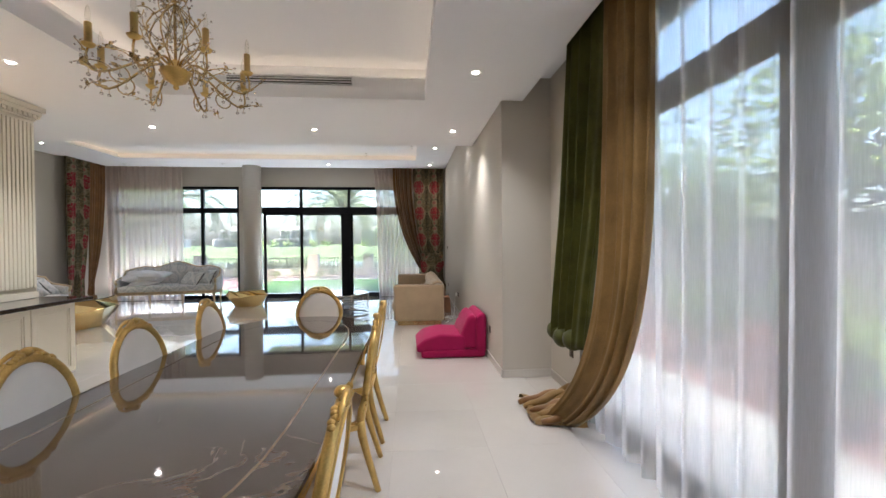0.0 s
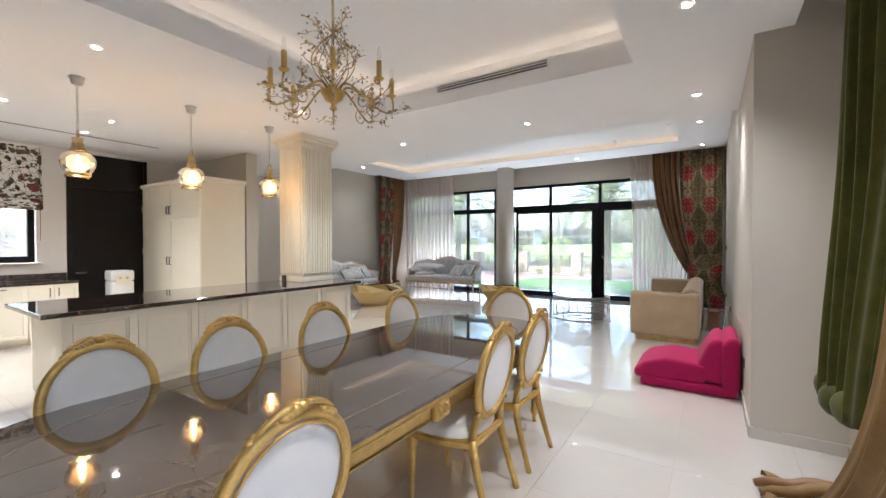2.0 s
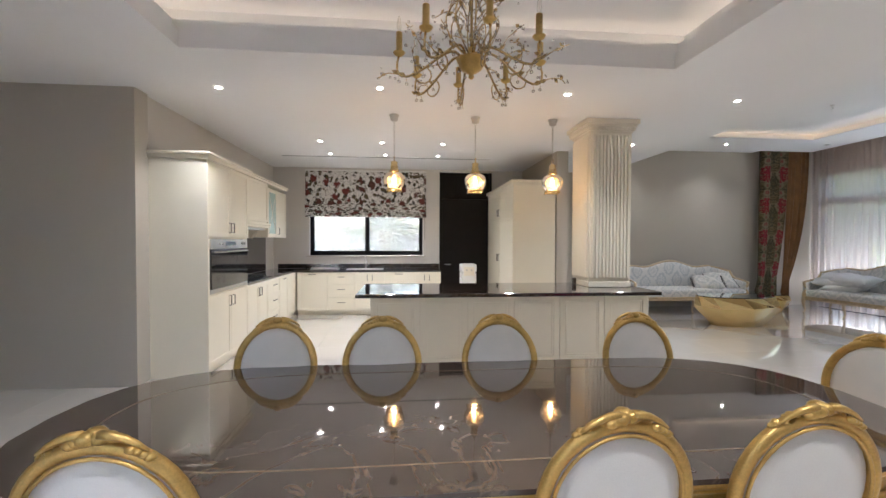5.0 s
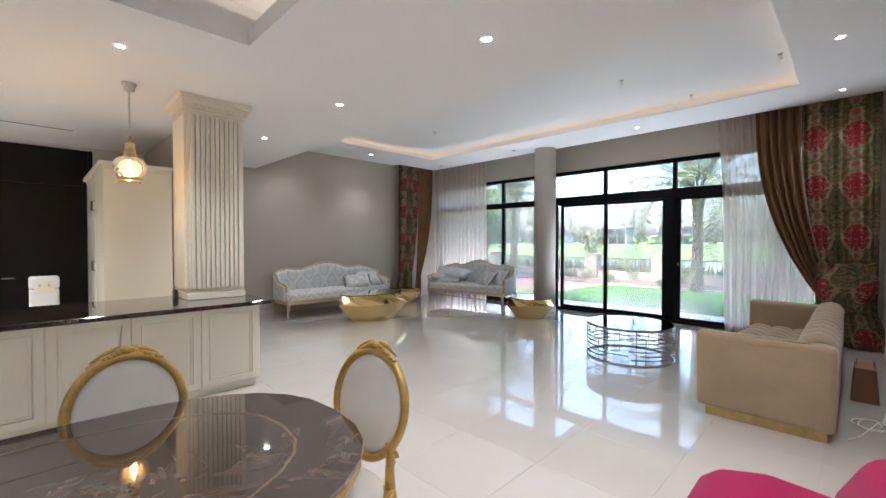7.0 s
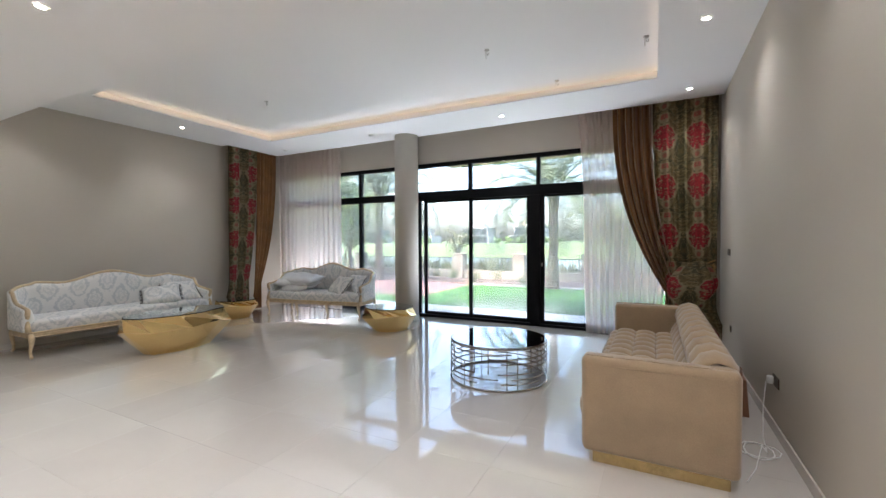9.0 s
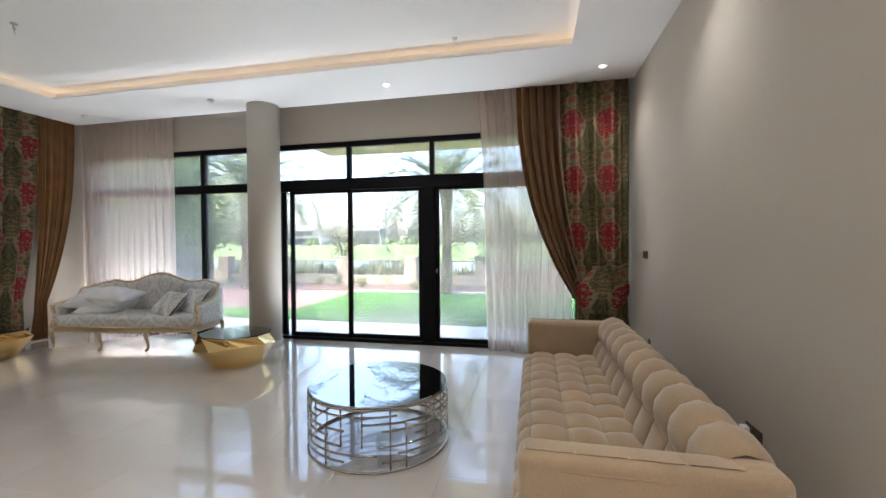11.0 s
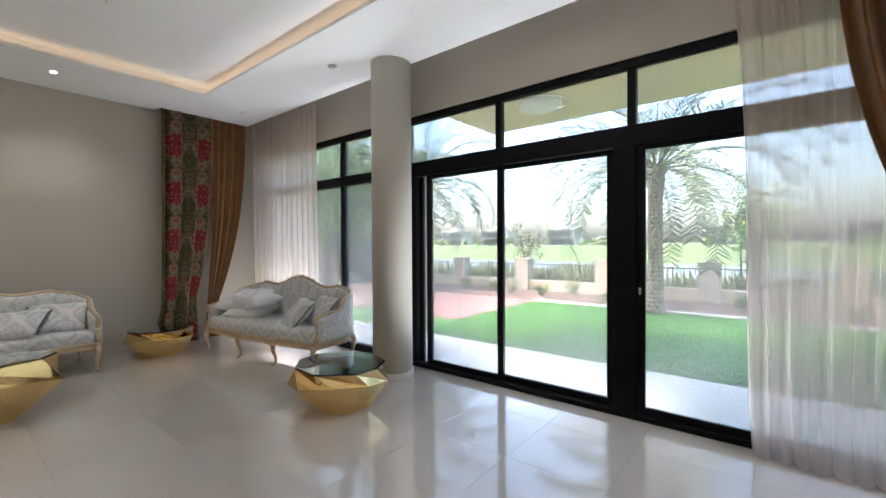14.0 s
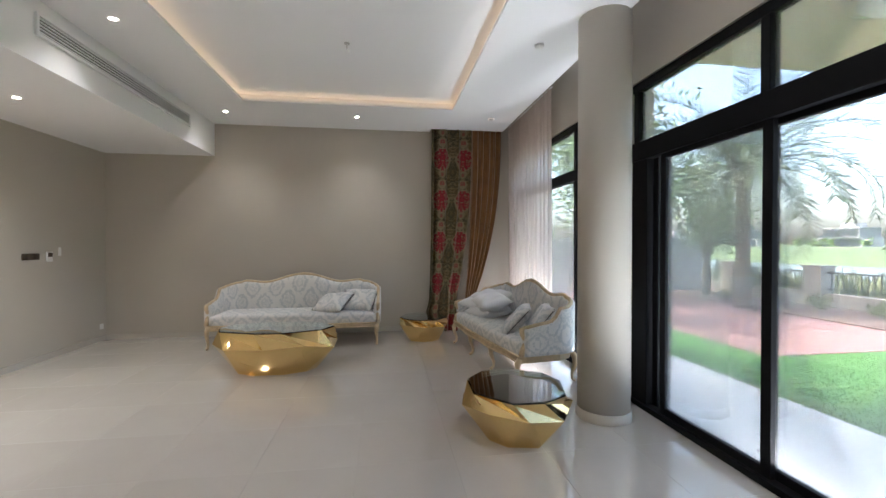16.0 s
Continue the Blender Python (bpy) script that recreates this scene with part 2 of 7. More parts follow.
def silver_damask():
    """Pale satin with an ogee lattice of leafy medallions. Reads the cloth's own UV, in metres."""
    n = Nodes("silver_blue_damask")
    uv = n.add("UVMap").outputs[0]
    sep = n.add("SeparateXYZ", {0: uv})
    a = n.math("COSINE", n.math("MULTIPLY", sep.outputs[0], math.pi / 0.19))
    b = n.math("COSINE", n.math("MULTIPLY", sep.outputs[1], math.pi / 0.25))
    wave = n.math("MULTIPLY", n.math("ADD", a, b), 0.5)
    wave = n.math("ADD", wave, n.math("MULTIPLY", n.math("SUBTRACT", n.noise(uv, 22, 3, 0.6), 0.5), 1.1))
    lattice = n.step(n.math("ABSOLUTE", n.math("SUBTRACT", n.math("ABSOLUTE", wave), 0.42)), 0.12, 0.2, 1.0, 0.0)
    heart = n.step(n.math("ABSOLUTE", n.math("SUBTRACT", n.math("ABSOLUTE", wave), 0.86)), 0.05, 0.12, 0.7, 0.0)
    f = n.math("MAXIMUM", lattice, heart)
    weave = n.noise(uv, 420, 2)
    col = n.mix(f, (0.78, 0.765, 0.735), (0.585, 0.60, 0.60))
    n.set(Base_Color=n.mix(n.math("MULTIPLY", weave, 0.15), col, (0.3, 0.32, 0.33)), Roughness=n.step(f, 0.0, 1.0, 0.42, 0.62), Sheen_Weight=0.2)
    n.bump(n.math("ADD", n.math("MULTIPLY", weave, 0.5), f), 0.10, 0.003)
    return n.mat


M_SILVER = silver_damask()


def floral():
    n = Nodes("floral_blind_cloth")
    uv = n.add("UVMap").outputs[0]
    warped = n.add("VectorMath", {0: uv, 1: n.add("VectorMath", {0: n.add("TexNoise", {"Vector": uv, "Scale": 7.0}).outputs[1], "Scale": 0.12}, operation="SCALE").outputs[0]}, operation="ADD").outputs[0]
    flower = n.add("TexVoronoi", {"Vector": warped, "Scale": 4.4, "Randomness": 0.8})
    leaf = n.add("TexVoronoi", {"Vector": warped, "Scale": 11.0, "Randomness": 1.0})
    petal = n.noise(uv, 44, 3)
    pick = n.add("SeparateColor", {0: flower.outputs[1]}).outputs[0]
    d = n.math("ADD", flower.outputs[0], n.math("MULTIPLY", n.math("SUBTRACT", petal, 0.5), 0.35))
    fl = n.step(d, 0.31, 0.35, 1.0, 0.0)
    lf = n.step(n.math("ADD", leaf.outputs[0], n.math("MULTIPLY", n.math("SUBTRACT", petal, 0.5), 0.5)), 0.40, 0.45, 1.0, 0.0)
    stem = n.step(n.math("ABSOLUTE", n.math("SUBTRACT", n.noise(uv, 6, 1, 0.4, 2.5), 0.5)), 0.012, 0.022, 1.0, 0.0)
    col = n.mix(n.math("MAXIMUM", lf, stem), (0.74, 0.72, 0.69), n.mix(n.step(n.noise(uv, 9, 1), 0.42, 0.55), (0.03, 0.026, 0.02), (0.11, 0.085, 0.05)))
    red = n.mix(n.step(pick, 0.4, 0.6), (0.15, 0.022, 0.018), (0.075, 0.03, 0.022))
    col = n.mix(fl, col, n.mix(n.step(petal, 0.45, 0.6), red, (0.17, 0.055, 0.045)))
    n.set(Base_Color=col, Roughness=0.85)
    n.bump(n.noise(uv, 350, 2), 0.1, 0.002)
    return n.mat


M_FLORAL = floral()


def sheer(name, col, clear):
    n = Nodes(name)
    uv = n.add("UVMap").outputs[0]
    thread = n.noise(n.scaled(uv, (260, 9, 1)), 1.0, 2)
    d = n.add("BsdfDiffuse", {"Color": col})
    tl = n.add("BsdfTranslucent", {"Color": col})
    tr = n.add("BsdfTransparent", {"Color": (1, 1, 1)})
    cloth = n.add("MixShader", {0: 0.55, 1: d.outputs[0], 2: tl.outputs[0]})
    f = n.step(thread, 0.3, 0.7, clear - 0.03, clear + 0.03)
    mx = n.add("MixShader", {0: f, 1: cloth.outputs[0], 2: tr.outputs[0]})
    n.put(n.out.inputs[0], mx.outputs[0])
    return n.mat


M_SHEER = sheer("cream_sheer", (0.76, 0.655, 0.585), 0.26)
M_SHEER_W = sheer("white_sheer", (0.58, 0.54, 0.49), 0.50)


# ---- building blocks ----
def part(name, bm, material, parent=None, label="", smooth=False):
    """Links a bmesh as one mesh object, under a thing or a part."""
    me = bpy.data.meshes.new(name)
    bm.to_mesh(me)
    bm.free()
    for m in material if isinstance(material, (list, tuple)) else [material]:
        me.materials.append(m)
    if smooth:
        me.polygons.foreach_set("use_smooth", [True] * len(me.polygons))
    ob = new(name, me)
    if parent is not None:
        ob.parent = parent
    if label:
        ob["label"] = label
    return ob


def thing(name, m, label, category, group="", kind=""):
    ob = new(name)
    ob.empty_display_size = 0.1
    ob.matrix_basis = m
    return tagged(ob, label, category, group, kind)


def bx(bm, x0, x1, y0, y1, z0, z1, bev=0.0, seg=2, skip=""):
    vs = [bm.verts.new(p) for p in ((x0, y0, z0), (x1, y0, z0), (x1, y1, z0), (x0, y1, z0), (x0, y0, z1), (x1, y0, z1), (x1, y1, z1), (x0, y1, z1))]
    faces = [bm.faces.new([vs[i] for i in f]) for f in ((3, 2, 1, 0), (4, 5, 6, 7), (0, 1, 5, 4), (1, 2, 6, 5), (2, 3, 7, 6), (3, 0, 4, 7))]
    if bev:
        edges = {e for f in faces for e in f.edges}
        bmesh.ops.bevel(bm, geom=list(edges), offset=bev, segments=seg, profile=0.5, affect="EDGES")
    return vs


def box(name, x0, x1, y0, y1, z0, z1, material, parent=None, bev=0.004, label="", seg=2, smooth=False):
    bm = bmesh.new()
    bx(bm, x0, x1, y0, y1, z0, z1, bev, seg)
    return part(name, bm, material, parent, label, smooth)


def lathe(bm, profile, seg=16, centre=(0, 0, 0), scale=(1, 1), cap=True, flute=0, depth=0.0):
    """Turns a list of (radius, height) about the upright axis."""
    rings = []
    for r, z in profile:
        ring = []
        for i in range(seg):
            a = 2 * math.pi * i / seg
            k = r * (1 - depth * (0.5 + 0.5 * math.cos(flute * a))) if flute else r
            ring.append(bm.verts.new((centre[0] + k * scale[0] * math.cos(a), centre[1] + k * scale[1] * math.sin(a), centre[2] + z)))
        rings.append(ring)
    for a, b in zip(rings, rings[1:]):
        for i in range(seg):
            j = (i + 1) % seg
            bm.faces.new((a[i], a[j], b[j], b[i]))
    if cap:
        bm.faces.new(rings[0][::-1])
        bm.faces.new(rings[-1])


def tube(bm, pts, rad, seg=8, closed=False, cap=True, flat=1.0):
    """A round bar along points; rad is a number or one for each point."""
    pts = [Vector(p) for p in pts]
    n = len(pts)
    rads = rad if isinstance(rad, (list, tuple)) else [rad] * n
    rings, side = [], None
    for i, p in enumerate(pts):
        t = (pts[(i + 1) % n] - pts[i - 1]) if closed else (pts[min(i + 1, n - 1)] - pts[max(i - 1, 0)])
        t = t.normalized() if t.length > 1e-9 else Vector((0, 0, 1))
        if side is None:
            side = t.orthogonal().normalized()
        side = (side - t * side.dot(t))
        side = side.normalized() if side.length > 1e-6 else t.orthogonal().normalized()
        up = t.cross(side)
        rings.append([bm.verts.new(p + (side * math.cos(2 * math.pi * k / seg) + up * math.sin(2 * math.pi * k / seg) * flat) * rads[i]) for k in range(seg)])
    for i in range(n if closed else n - 1):
        a, b = rings[i], rings[(i + 1) % n]
        off = 0
        if closed and i == n - 1:
            off = min(range(seg), key=lambda o: (a[0].co - b[o].co).length)
        for k in range(seg):
            bm.faces.new((a[k], a[(k + 1) % seg], b[(k + 1 + off) % seg], b[(k + off) % seg]))
    if cap and not closed:
        bm.faces.new(rings[0][::-1])
        bm.faces.new(rings[-1])


def ball(bm, c, r, u=8, v=6, squash=(1, 1, 1)):
    m = Matrix.Translation(c) @ Matrix.Diagonal((r * squash[0], r * squash[1], r * squash[2], 1))
    bmesh.ops.create_uvsphere(bm, u_segments=u, v_segments=v, radius=1, matrix=m)


def grid(bm, nu, nv, fn, uvfn=None):
    """A sheet of nu by nv cells at fn(u, v)."""
    vs = [[bm.verts.new(fn(i / nu, j / nv)) for i in range(nu + 1)] for j in range(nv + 1)]
    layer = bm.loops.layers.uv.verify() if uvfn else None
    for j in range(nv):
        for i in range(nu):
            f = bm.faces.new((vs[j][i], vs[j][i + 1], vs[j + 1][i + 1], vs[j + 1][i]))
            if uvfn:
                for loop, (a, b) in zip(f.loops, ((i, j), (i + 1, j), (i + 1, j + 1), (i, j + 1))):
                    loop[layer].uv = uvfn(a / nu, b / nv)
    return vs


def smoothed(x):
    x = min(1, max(0, x))
    return x * x * (3 - 2 * x)


# ---- structure ----
XL, XR, YN, YS = -8.22, 1.06, 12.0, -3.2
Z_LOW, Z_HIGH = 3.10, 3.65


def slab(name, x0, x1, y0, y1, z0, z1, material, label, category):
    return tagged(box(name, x0, x1, y0, y1, z0, z1, material, None, 0.0), label, category, "", "structure")


def wall_mesh(name, boxes, label, paint=M_WALL):
    bm = bmesh.new()
    for b in boxes:
        bx(bm, *b)
    return tagged(part(name, bm, paint), label, "wall", "", "structure")


# window wall: piers, head and the short wall behind the column
W_L0, W_L1, W_R0, W_R1, HEAD = -8.05, -4.74, -4.50, 0.62, 3.16
wall_mesh("wall_north", [(XL - 0.2, W_L0, YN, YN + 0.25, -0.3, 4.3), (W_L1, W_R0, YN, YN + 0.25, -0.3, HEAD), (W_R1, XR + 0.2, YN, YN + 0.25, -0.3, 4.3),
                         (W_L0, W_R1, YN, YN + 0.25, HEAD, 4.3)], "taupe painted window wall with deep lintel")
wall_mesh("wall_east", [(XR, 1.87, 4.53, YN, 0, 4.3)], "plain taupe painted wall beside the tufted sofa")
# bay wall with the tall window behind the green curtains
BX = 1.62
wall_mesh("wall_east_bay", [(BX, BX + 0.25, 3.75, 4.53, 0, 4.3), (BX, BX + 0.25, -1.7, 3.75, 3.05, 4.3), (BX, BX + 0.25, YS, -1.7, 0, 4.3)], "taupe bay wall round a tall window")
wall_mesh("wall_west", [(XL - 0.25, XL, 4.96, YN, 0, 4.3)], "taupe painted end wall of the lounge")
wall_mesh("wall_kitchen_west", [(XL - 0.25, XL, 4.06, 4.96, 0, 4.3), (XL - 0.25, XL, 2.52, 2.88, 0, 4.3), (XL - 0.25, XL, 0.05, 2.52, 0, 1.2), (XL - 0.25, XL, 0.05, 2.52, 3.05, 4.3),
                        (XL - 0.25, XL, -0.72, 0.05, 0, 4.3), (XL - 0.25, XL, 2.88, 4.06, 3.05, 4.3)], "pale painted kitchen wall round window and door", M_WALL_PALE)
wall_mesh("wall_kitchen", [(XL, -3.845, -0.92, -0.70, 0, 4.3)], "pale painted wall behind the kitchen units", M_WALL_PALE)
wall_mesh("wall_stub", [(XL, -6.08, 4.76, 4.96, 0, 3.4)], "short taupe partition between kitchen and lounge")
wall_mesh("wall_south", [(-3.62, BX + 0.25, YS - 0.2, YS, 0, 4.3), (-3.84, -3.62, YS - 0.2, -0.66, 0, 4.3)], "plain taupe wall closing the dining room")


def ceiling_mesh(name, boxes, label):
    bm = bmesh.new()
    for b in boxes:
        bx(bm, *b)
    return tagged(part(name, bm, M_CEIL), label, "ceiling", "", "structure")


# low ceiling over dining room and kitchen, with the stepped recess over the table
RX0, RX1, RY0, RY1 = -2.66, 0.21, 0.27, 4.56
S = 0.10
ceiling_mesh("ceiling_dining", [(XL - 0.25, RX0, YS, 6.67, Z_LOW, Z_LOW + 0.14), (RX1, 1.30, YS, 4.53, Z_LOW, Z_LOW + 0.14), (RX1, XR, 4.53, 6.67, Z_LOW, Z_LOW + 0.14),
                                (RX0, RX1, RY1, 6.67, Z_LOW, Z_LOW + 0.14), (RX0, RX1, YS, RY0, Z_LOW, Z_LOW + 0.14),
                                # second step
                                (RX0 - 0.30, RX0 - S, RY0 - S, RY1 + S, Z_LOW + 0.14, 3.38), (RX1 + S, RX1 + 0.30, RY0 - S, RY1 + S, Z_LOW + 0.14, 3.38),
                                (RX0 - 0.30, RX1 + 0.30, RY1 + S, RY1 + 0.30, Z_LOW + 0.14, 3.38), (RX0 - 0.30, RX1 + 0.30, RY0 - 0.30, RY0 - S, Z_LOW + 0.14, 3.38),
                                # upper ceiling and the sides of the light cove
                                (RX0 - 0.5, RX1 + 0.5, RY0 - 0.5, RY1 + 0.5, 3.56, 3.62), (RX0 - 0.5, RX0 - 0.30, RY0 - 0.5, RY1 + 0.5, Z_LOW + 0.14, 3.56),
                                (RX1 + 0.30, RX1 + 0.5, RY0 - 0.5, RY1 + 0.5, Z_LOW + 0.14, 3.56), (RX0 - 0.30, RX1 + 0.30, RY1 + 0.30, RY1 + 0.5, Z_LOW + 0.14, 3.56),
                                (RX0 - 0.30, RX1 + 0.30, RY0 - 0.5, RY0 - 0.30, Z_LOW + 0.14, 3.56),
                                # face towards the lounge, and the lid over the curtain pocket
                                (XL, XR, 6.60, 6.67, Z_LOW + 0.14, 4.2), (1.30, BX + 0.25, YS, 4.53, 3.36, 3.45), (1.26, 1.30, YS, 4.53, Z_LOW + 0.14, 3.40)],
             "white plaster ceiling with stepped light cove")

# high ceiling over the lounge, with a shallow lit recess
LX0, LX1, LY0, LY1 = -6.95, 0.20, 7.53, 10.60
Z_TOP = 3.79
ceiling_mesh("ceiling_lounge", [(XL, LX0, 6.67, 10.38, Z_HIGH, Z_HIGH + 0.035), (LX1, XR, 6.67, 11.70, Z_HIGH, Z_HIGH + 0.035), (LX0, LX1, 6.67, LY0, Z_HIGH, Z_HIGH + 0.035),
                                (-8.02, LX0, 10.38, 11.70, Z_HIGH, Z_HIGH + 0.035), (LX0, LX1, LY1, 11.70, Z_HIGH, Z_HIGH + 0.035),
                                (LX0 - 0.22, LX1 + 0.22, LY0 - 0.22, LY1 + 0.22, Z_TOP, 3.90), (LX0 - 0.22, LX0 - 0.14, LY0 - 0.14, LY1 + 0.14, 3.685, Z_TOP),
                                (LX1 + 0.14, LX1 + 0.22, LY0 - 0.14, LY1 + 0.14, 3.685, Z_TOP), (LX0 - 0.22, LX1 + 0.22, LY0 - 0.22, LY0 - 0.14, 3.685, Z_TOP),
                                (LX0 - 0.22, LX1 + 0.22, LY1 + 0.14, LY1 + 0.22, 3.685, Z_TOP), (XL, XR, 11.62, 11.70, 3.685, 4.0), (-8.10, -8.02, 10.38, 11.62, 3.685, 4.0),
                                (XL, -8.10, 10.30, 10.38, 3.685, 4.0), (XL - 0.25, XR + 0.55, 6.60, YN + 0.25, 4.0, 4.1)],
             "high white plaster ceiling with a lit recess")
slab("roof", XL - 0.3, 1.90, YS - 0.2, YN + 0.25, 4.3, 4.45, M_CEIL, "concrete roof slab closing the rooms", "roof")


def led(name, runs, light=M_LED):
    bm = bmesh.new()
    for r in runs:
        bx(bm, *r)
    return tagged(part(name, bm, light), "warm glowing LED strip hidden in the ceiling cove", "light strip")


led("led_strip", [(LX0 - 0.11, LX1 + 0.11, LY1 + 0.085, LY1 + 0.10, 3.688, 3.70), (LX0 - 0.11, LX1 + 0.11, LY0 - 0.10, LY0 - 0.085, 3.688, 3.70),
                  (LX0 - 0.10, LX0 - 0.085, LY0 - 0.08, LY1 + 0.08, 3.688, 3.70), (LX1 + 0.085, LX1 + 0.10, LY0 - 0.08, LY1 + 0.08, 3.688, 3.70)])
led("led_strip", [(RX0 - 0.25, RX1 + 0.25, RY1 + 0.24, RY1 + 0.25, 3.383, 3.393), (RX0 - 0.25, RX1 + 0.25, RY0 - 0.25, RY0 - 0.24, 3.383, 3.393),
                  (RX0 - 0.25, RX0 - 0.24, RY0 - 0.2, RY1 + 0.2, 3.383, 3.393), (RX1 + 0.24, RX1 + 0.25, RY0 - 0.2, RY1 + 0.2, 3.383, 3.393)], M_LED_DINING)

# skirting
for nm, b in (("baseboard_east", (XR - 0.014, XR - 0.001, 4.53, 11.98)), ("baseboard_bay", (XR, BX - 0.001, 4.515, 4.529)), ("baseboard_bay_wall", (BX - 0.014, BX - 0.001, 3.76, 4.51)),
              ("baseboard_west", (XL + 0.001, XL + 0.014, 4.98, 11.98)), ("baseboard_stub", (XL + 0.015, -6.08, 4.961, 4.975)), ("baseboard_stub_end", (-6.079, -6.066, 4.76, 4.975))):
    slab(nm, b[0], b[1], b[2], b[3], 0.0, 0.085, M_TRIM, "narrow pale tiled skirting along the wall", "skirting")


def column():
    t = thing("column", pose(-4.22, 11.56, 0), "round taupe painted column with a tiled base ring", "column")
    bm = bmesh.new()
    lathe(bm, [(0.232, 0.0), (0.232, 3.72)], 48)
    part("shaft", bm, M_WALL, t, smooth=True)
    bm = bmesh.new()
    lathe(bm, [(0.246, 0.002), (0.246, 0.083), (0.234, 0.088)], 48, cap=False)
    part("base_ring", bm, M_TRIM, t, "pale tiled skirting ring", True)
    return t


column()


# ---- window and sliding doors ----
def bar(parent, name, x0, x1, z0, z1, y0=YN + 0.02, y1=YN + 0.10):
    return box(name, x0, x1, y0, y1, z0, z1, M_BLACK, parent, 0.004)


def pane(parent, x0, x1, z0, z1, y=YN + 0.06):
    ob = box("pane", x0, x1, y - 0.004, y + 0.004, z0, z1, M_GLASS, parent, 0.0)
    ob.visible_shadow = False
    return ob


def north_window(name, x0, x1, mullions, label):
    t = thing(name, pose(0, 0, 0), label, "window", "", "structure")
    bar(t, "head", x0, x1, 3.08, HEAD)
    bar(t, "sill", x0, x1, 0.0, 0.10)
    bar(t, "transom", x0, x1, 2.42, 2.56)
    xs = [x0 + 0.03] + mullions + [x1 - 0.03]
    for x in xs:
        bar(t, "mullion", x - 0.035, x + 0.035, 0.10, 2.42, YN + 0.015, YN + 0.12)
        bar(t, "mullion", x - 0.035, x + 0.035, 2.56, 3.08, YN + 0.015, YN + 0.12)
    for a, b in zip(xs, xs[1:]):
        pane(t, a + 0.035, b - 0.035, 0.10, 2.42)
        pane(t, a + 0.035, b - 0.035, 2.56, 3.08)
    return t


north_window("window_1", W_L0, W_L1, [-5.75], "black aluminium fixed window with a transom")


def sliding_doors():
    t = thing("door_1", pose(0, 0, 0), "black aluminium sliding glass doors with transom lights, closed", "glass door", "", "structure")
    bar(t, "head", W_R0, W_R1, 3.08, HEAD)
    bar(t, "transom", W_R0, W_R1, 2.40, 2.58, YN + 0.01, YN + 0.14)
    bar(t, "track", W_R0, W_R1, 0.0, 0.05, YN + 0.0, YN + 0.18)
    for x in (W_R0 + 0.06, -3.05, -1.70, W_R1 - 0.04):
        bar(t, "mullion", x - 0.035, x + 0.035, 2.58, 3.08)
    for a, b in ((W_R0 + 0.095, -3.085), (-3.015, -1.735), (-1.665, W_R1 - 0.075)):
        pane(t, a, b, 2.58, 3.08)
    bar(t, "jamb", W_R0, -4.27, 0.05, 2.40)
    bar(t, "post", -1.85, -1.66, 0.05, 2.40, YN + 0.0, YN + 0.13)
    for x0, x1, y in ((-4.27, -4.05, YN + 0.11), (-4.09, -3.00, YN + 0.05), (-3.09, -1.85, YN + 0.09), (-1.66, W_R1, YN + 0.05)):
        leaf = new("sash")
        leaf.parent = t
        bar(leaf, "stile", x0, x0 + 0.07, 0.052, 2.40, y - 0.02, y + 0.02)
        if x1 - x0 > 0.3:
            bar(leaf, "stile", x1 - 0.075, x1, 0.052, 2.40, y - 0.02, y + 0.02)
            bar(leaf, "rail", x0 + 0.07, x1 - 0.075, 0.052, 0.115, y - 0.02, y + 0.02)
            bar(leaf, "rail", x0 + 0.07, x1 - 0.075, 2.355, 2.40, y - 0.02, y + 0.02)
            pane(leaf, x0 + 0.07, x1 - 0.075, 0.115, 2.355, y)
        else:
            pane(leaf, x0 + 0.055, x1, 0.06, 2.39, y)
    box("lock", -1.64, -1.62, YN + 0.018, YN + 0.032, 1.10, 1.16, M_STEEL, t, 0.002, "small steel lock")
    return t


sliding_doors()


def bay_window():
    t = thing("window_2", pose(0, 0, 0), "tall black aluminium bay window behind the sheers", "window", "", "structure")
    x0, x1 = BX + 0.03, BX + 0.12

    def b(nm, y0, y1, z0, z1):
        box(nm, x0, x1, y0, y1, z0, z1, M_BLACK, t, 0.004)

    b("head", -1.7, 3.75, 2.97, 3.05), b("sill", -1.7, 3.75, 0.0, 0.09), b("transom", -1.7, 3.75, 2.38, 2.56)
    ys = [-1.66, -0.4, 0.55, 1.60, 3.71]
    for y, w in zip(ys, (0.035, 0.035, 0.035, 0.085, 0.035)):
        b("mullion", y - w, y + w, 0.09, 2.38), b("mullion", y - w, y + w, 2.56, 2.97)
    for (a, wa), (c, wc) in zip(list(zip(ys, (0.035, 0.035, 0.035, 0.085, 0.035)))[:-1], list(zip(ys, (0.035, 0.035, 0.035, 0.085, 0.035)))[1:]):
        for z0, z1 in ((0.09, 2.38), (2.56, 2.97)):
            ob = box("pane", BX + 0.07, BX + 0.078, a + wa, c - wc, z0, z1, M_GLASS, t, 0.0)
            ob.visible_shadow = False


bay_window()


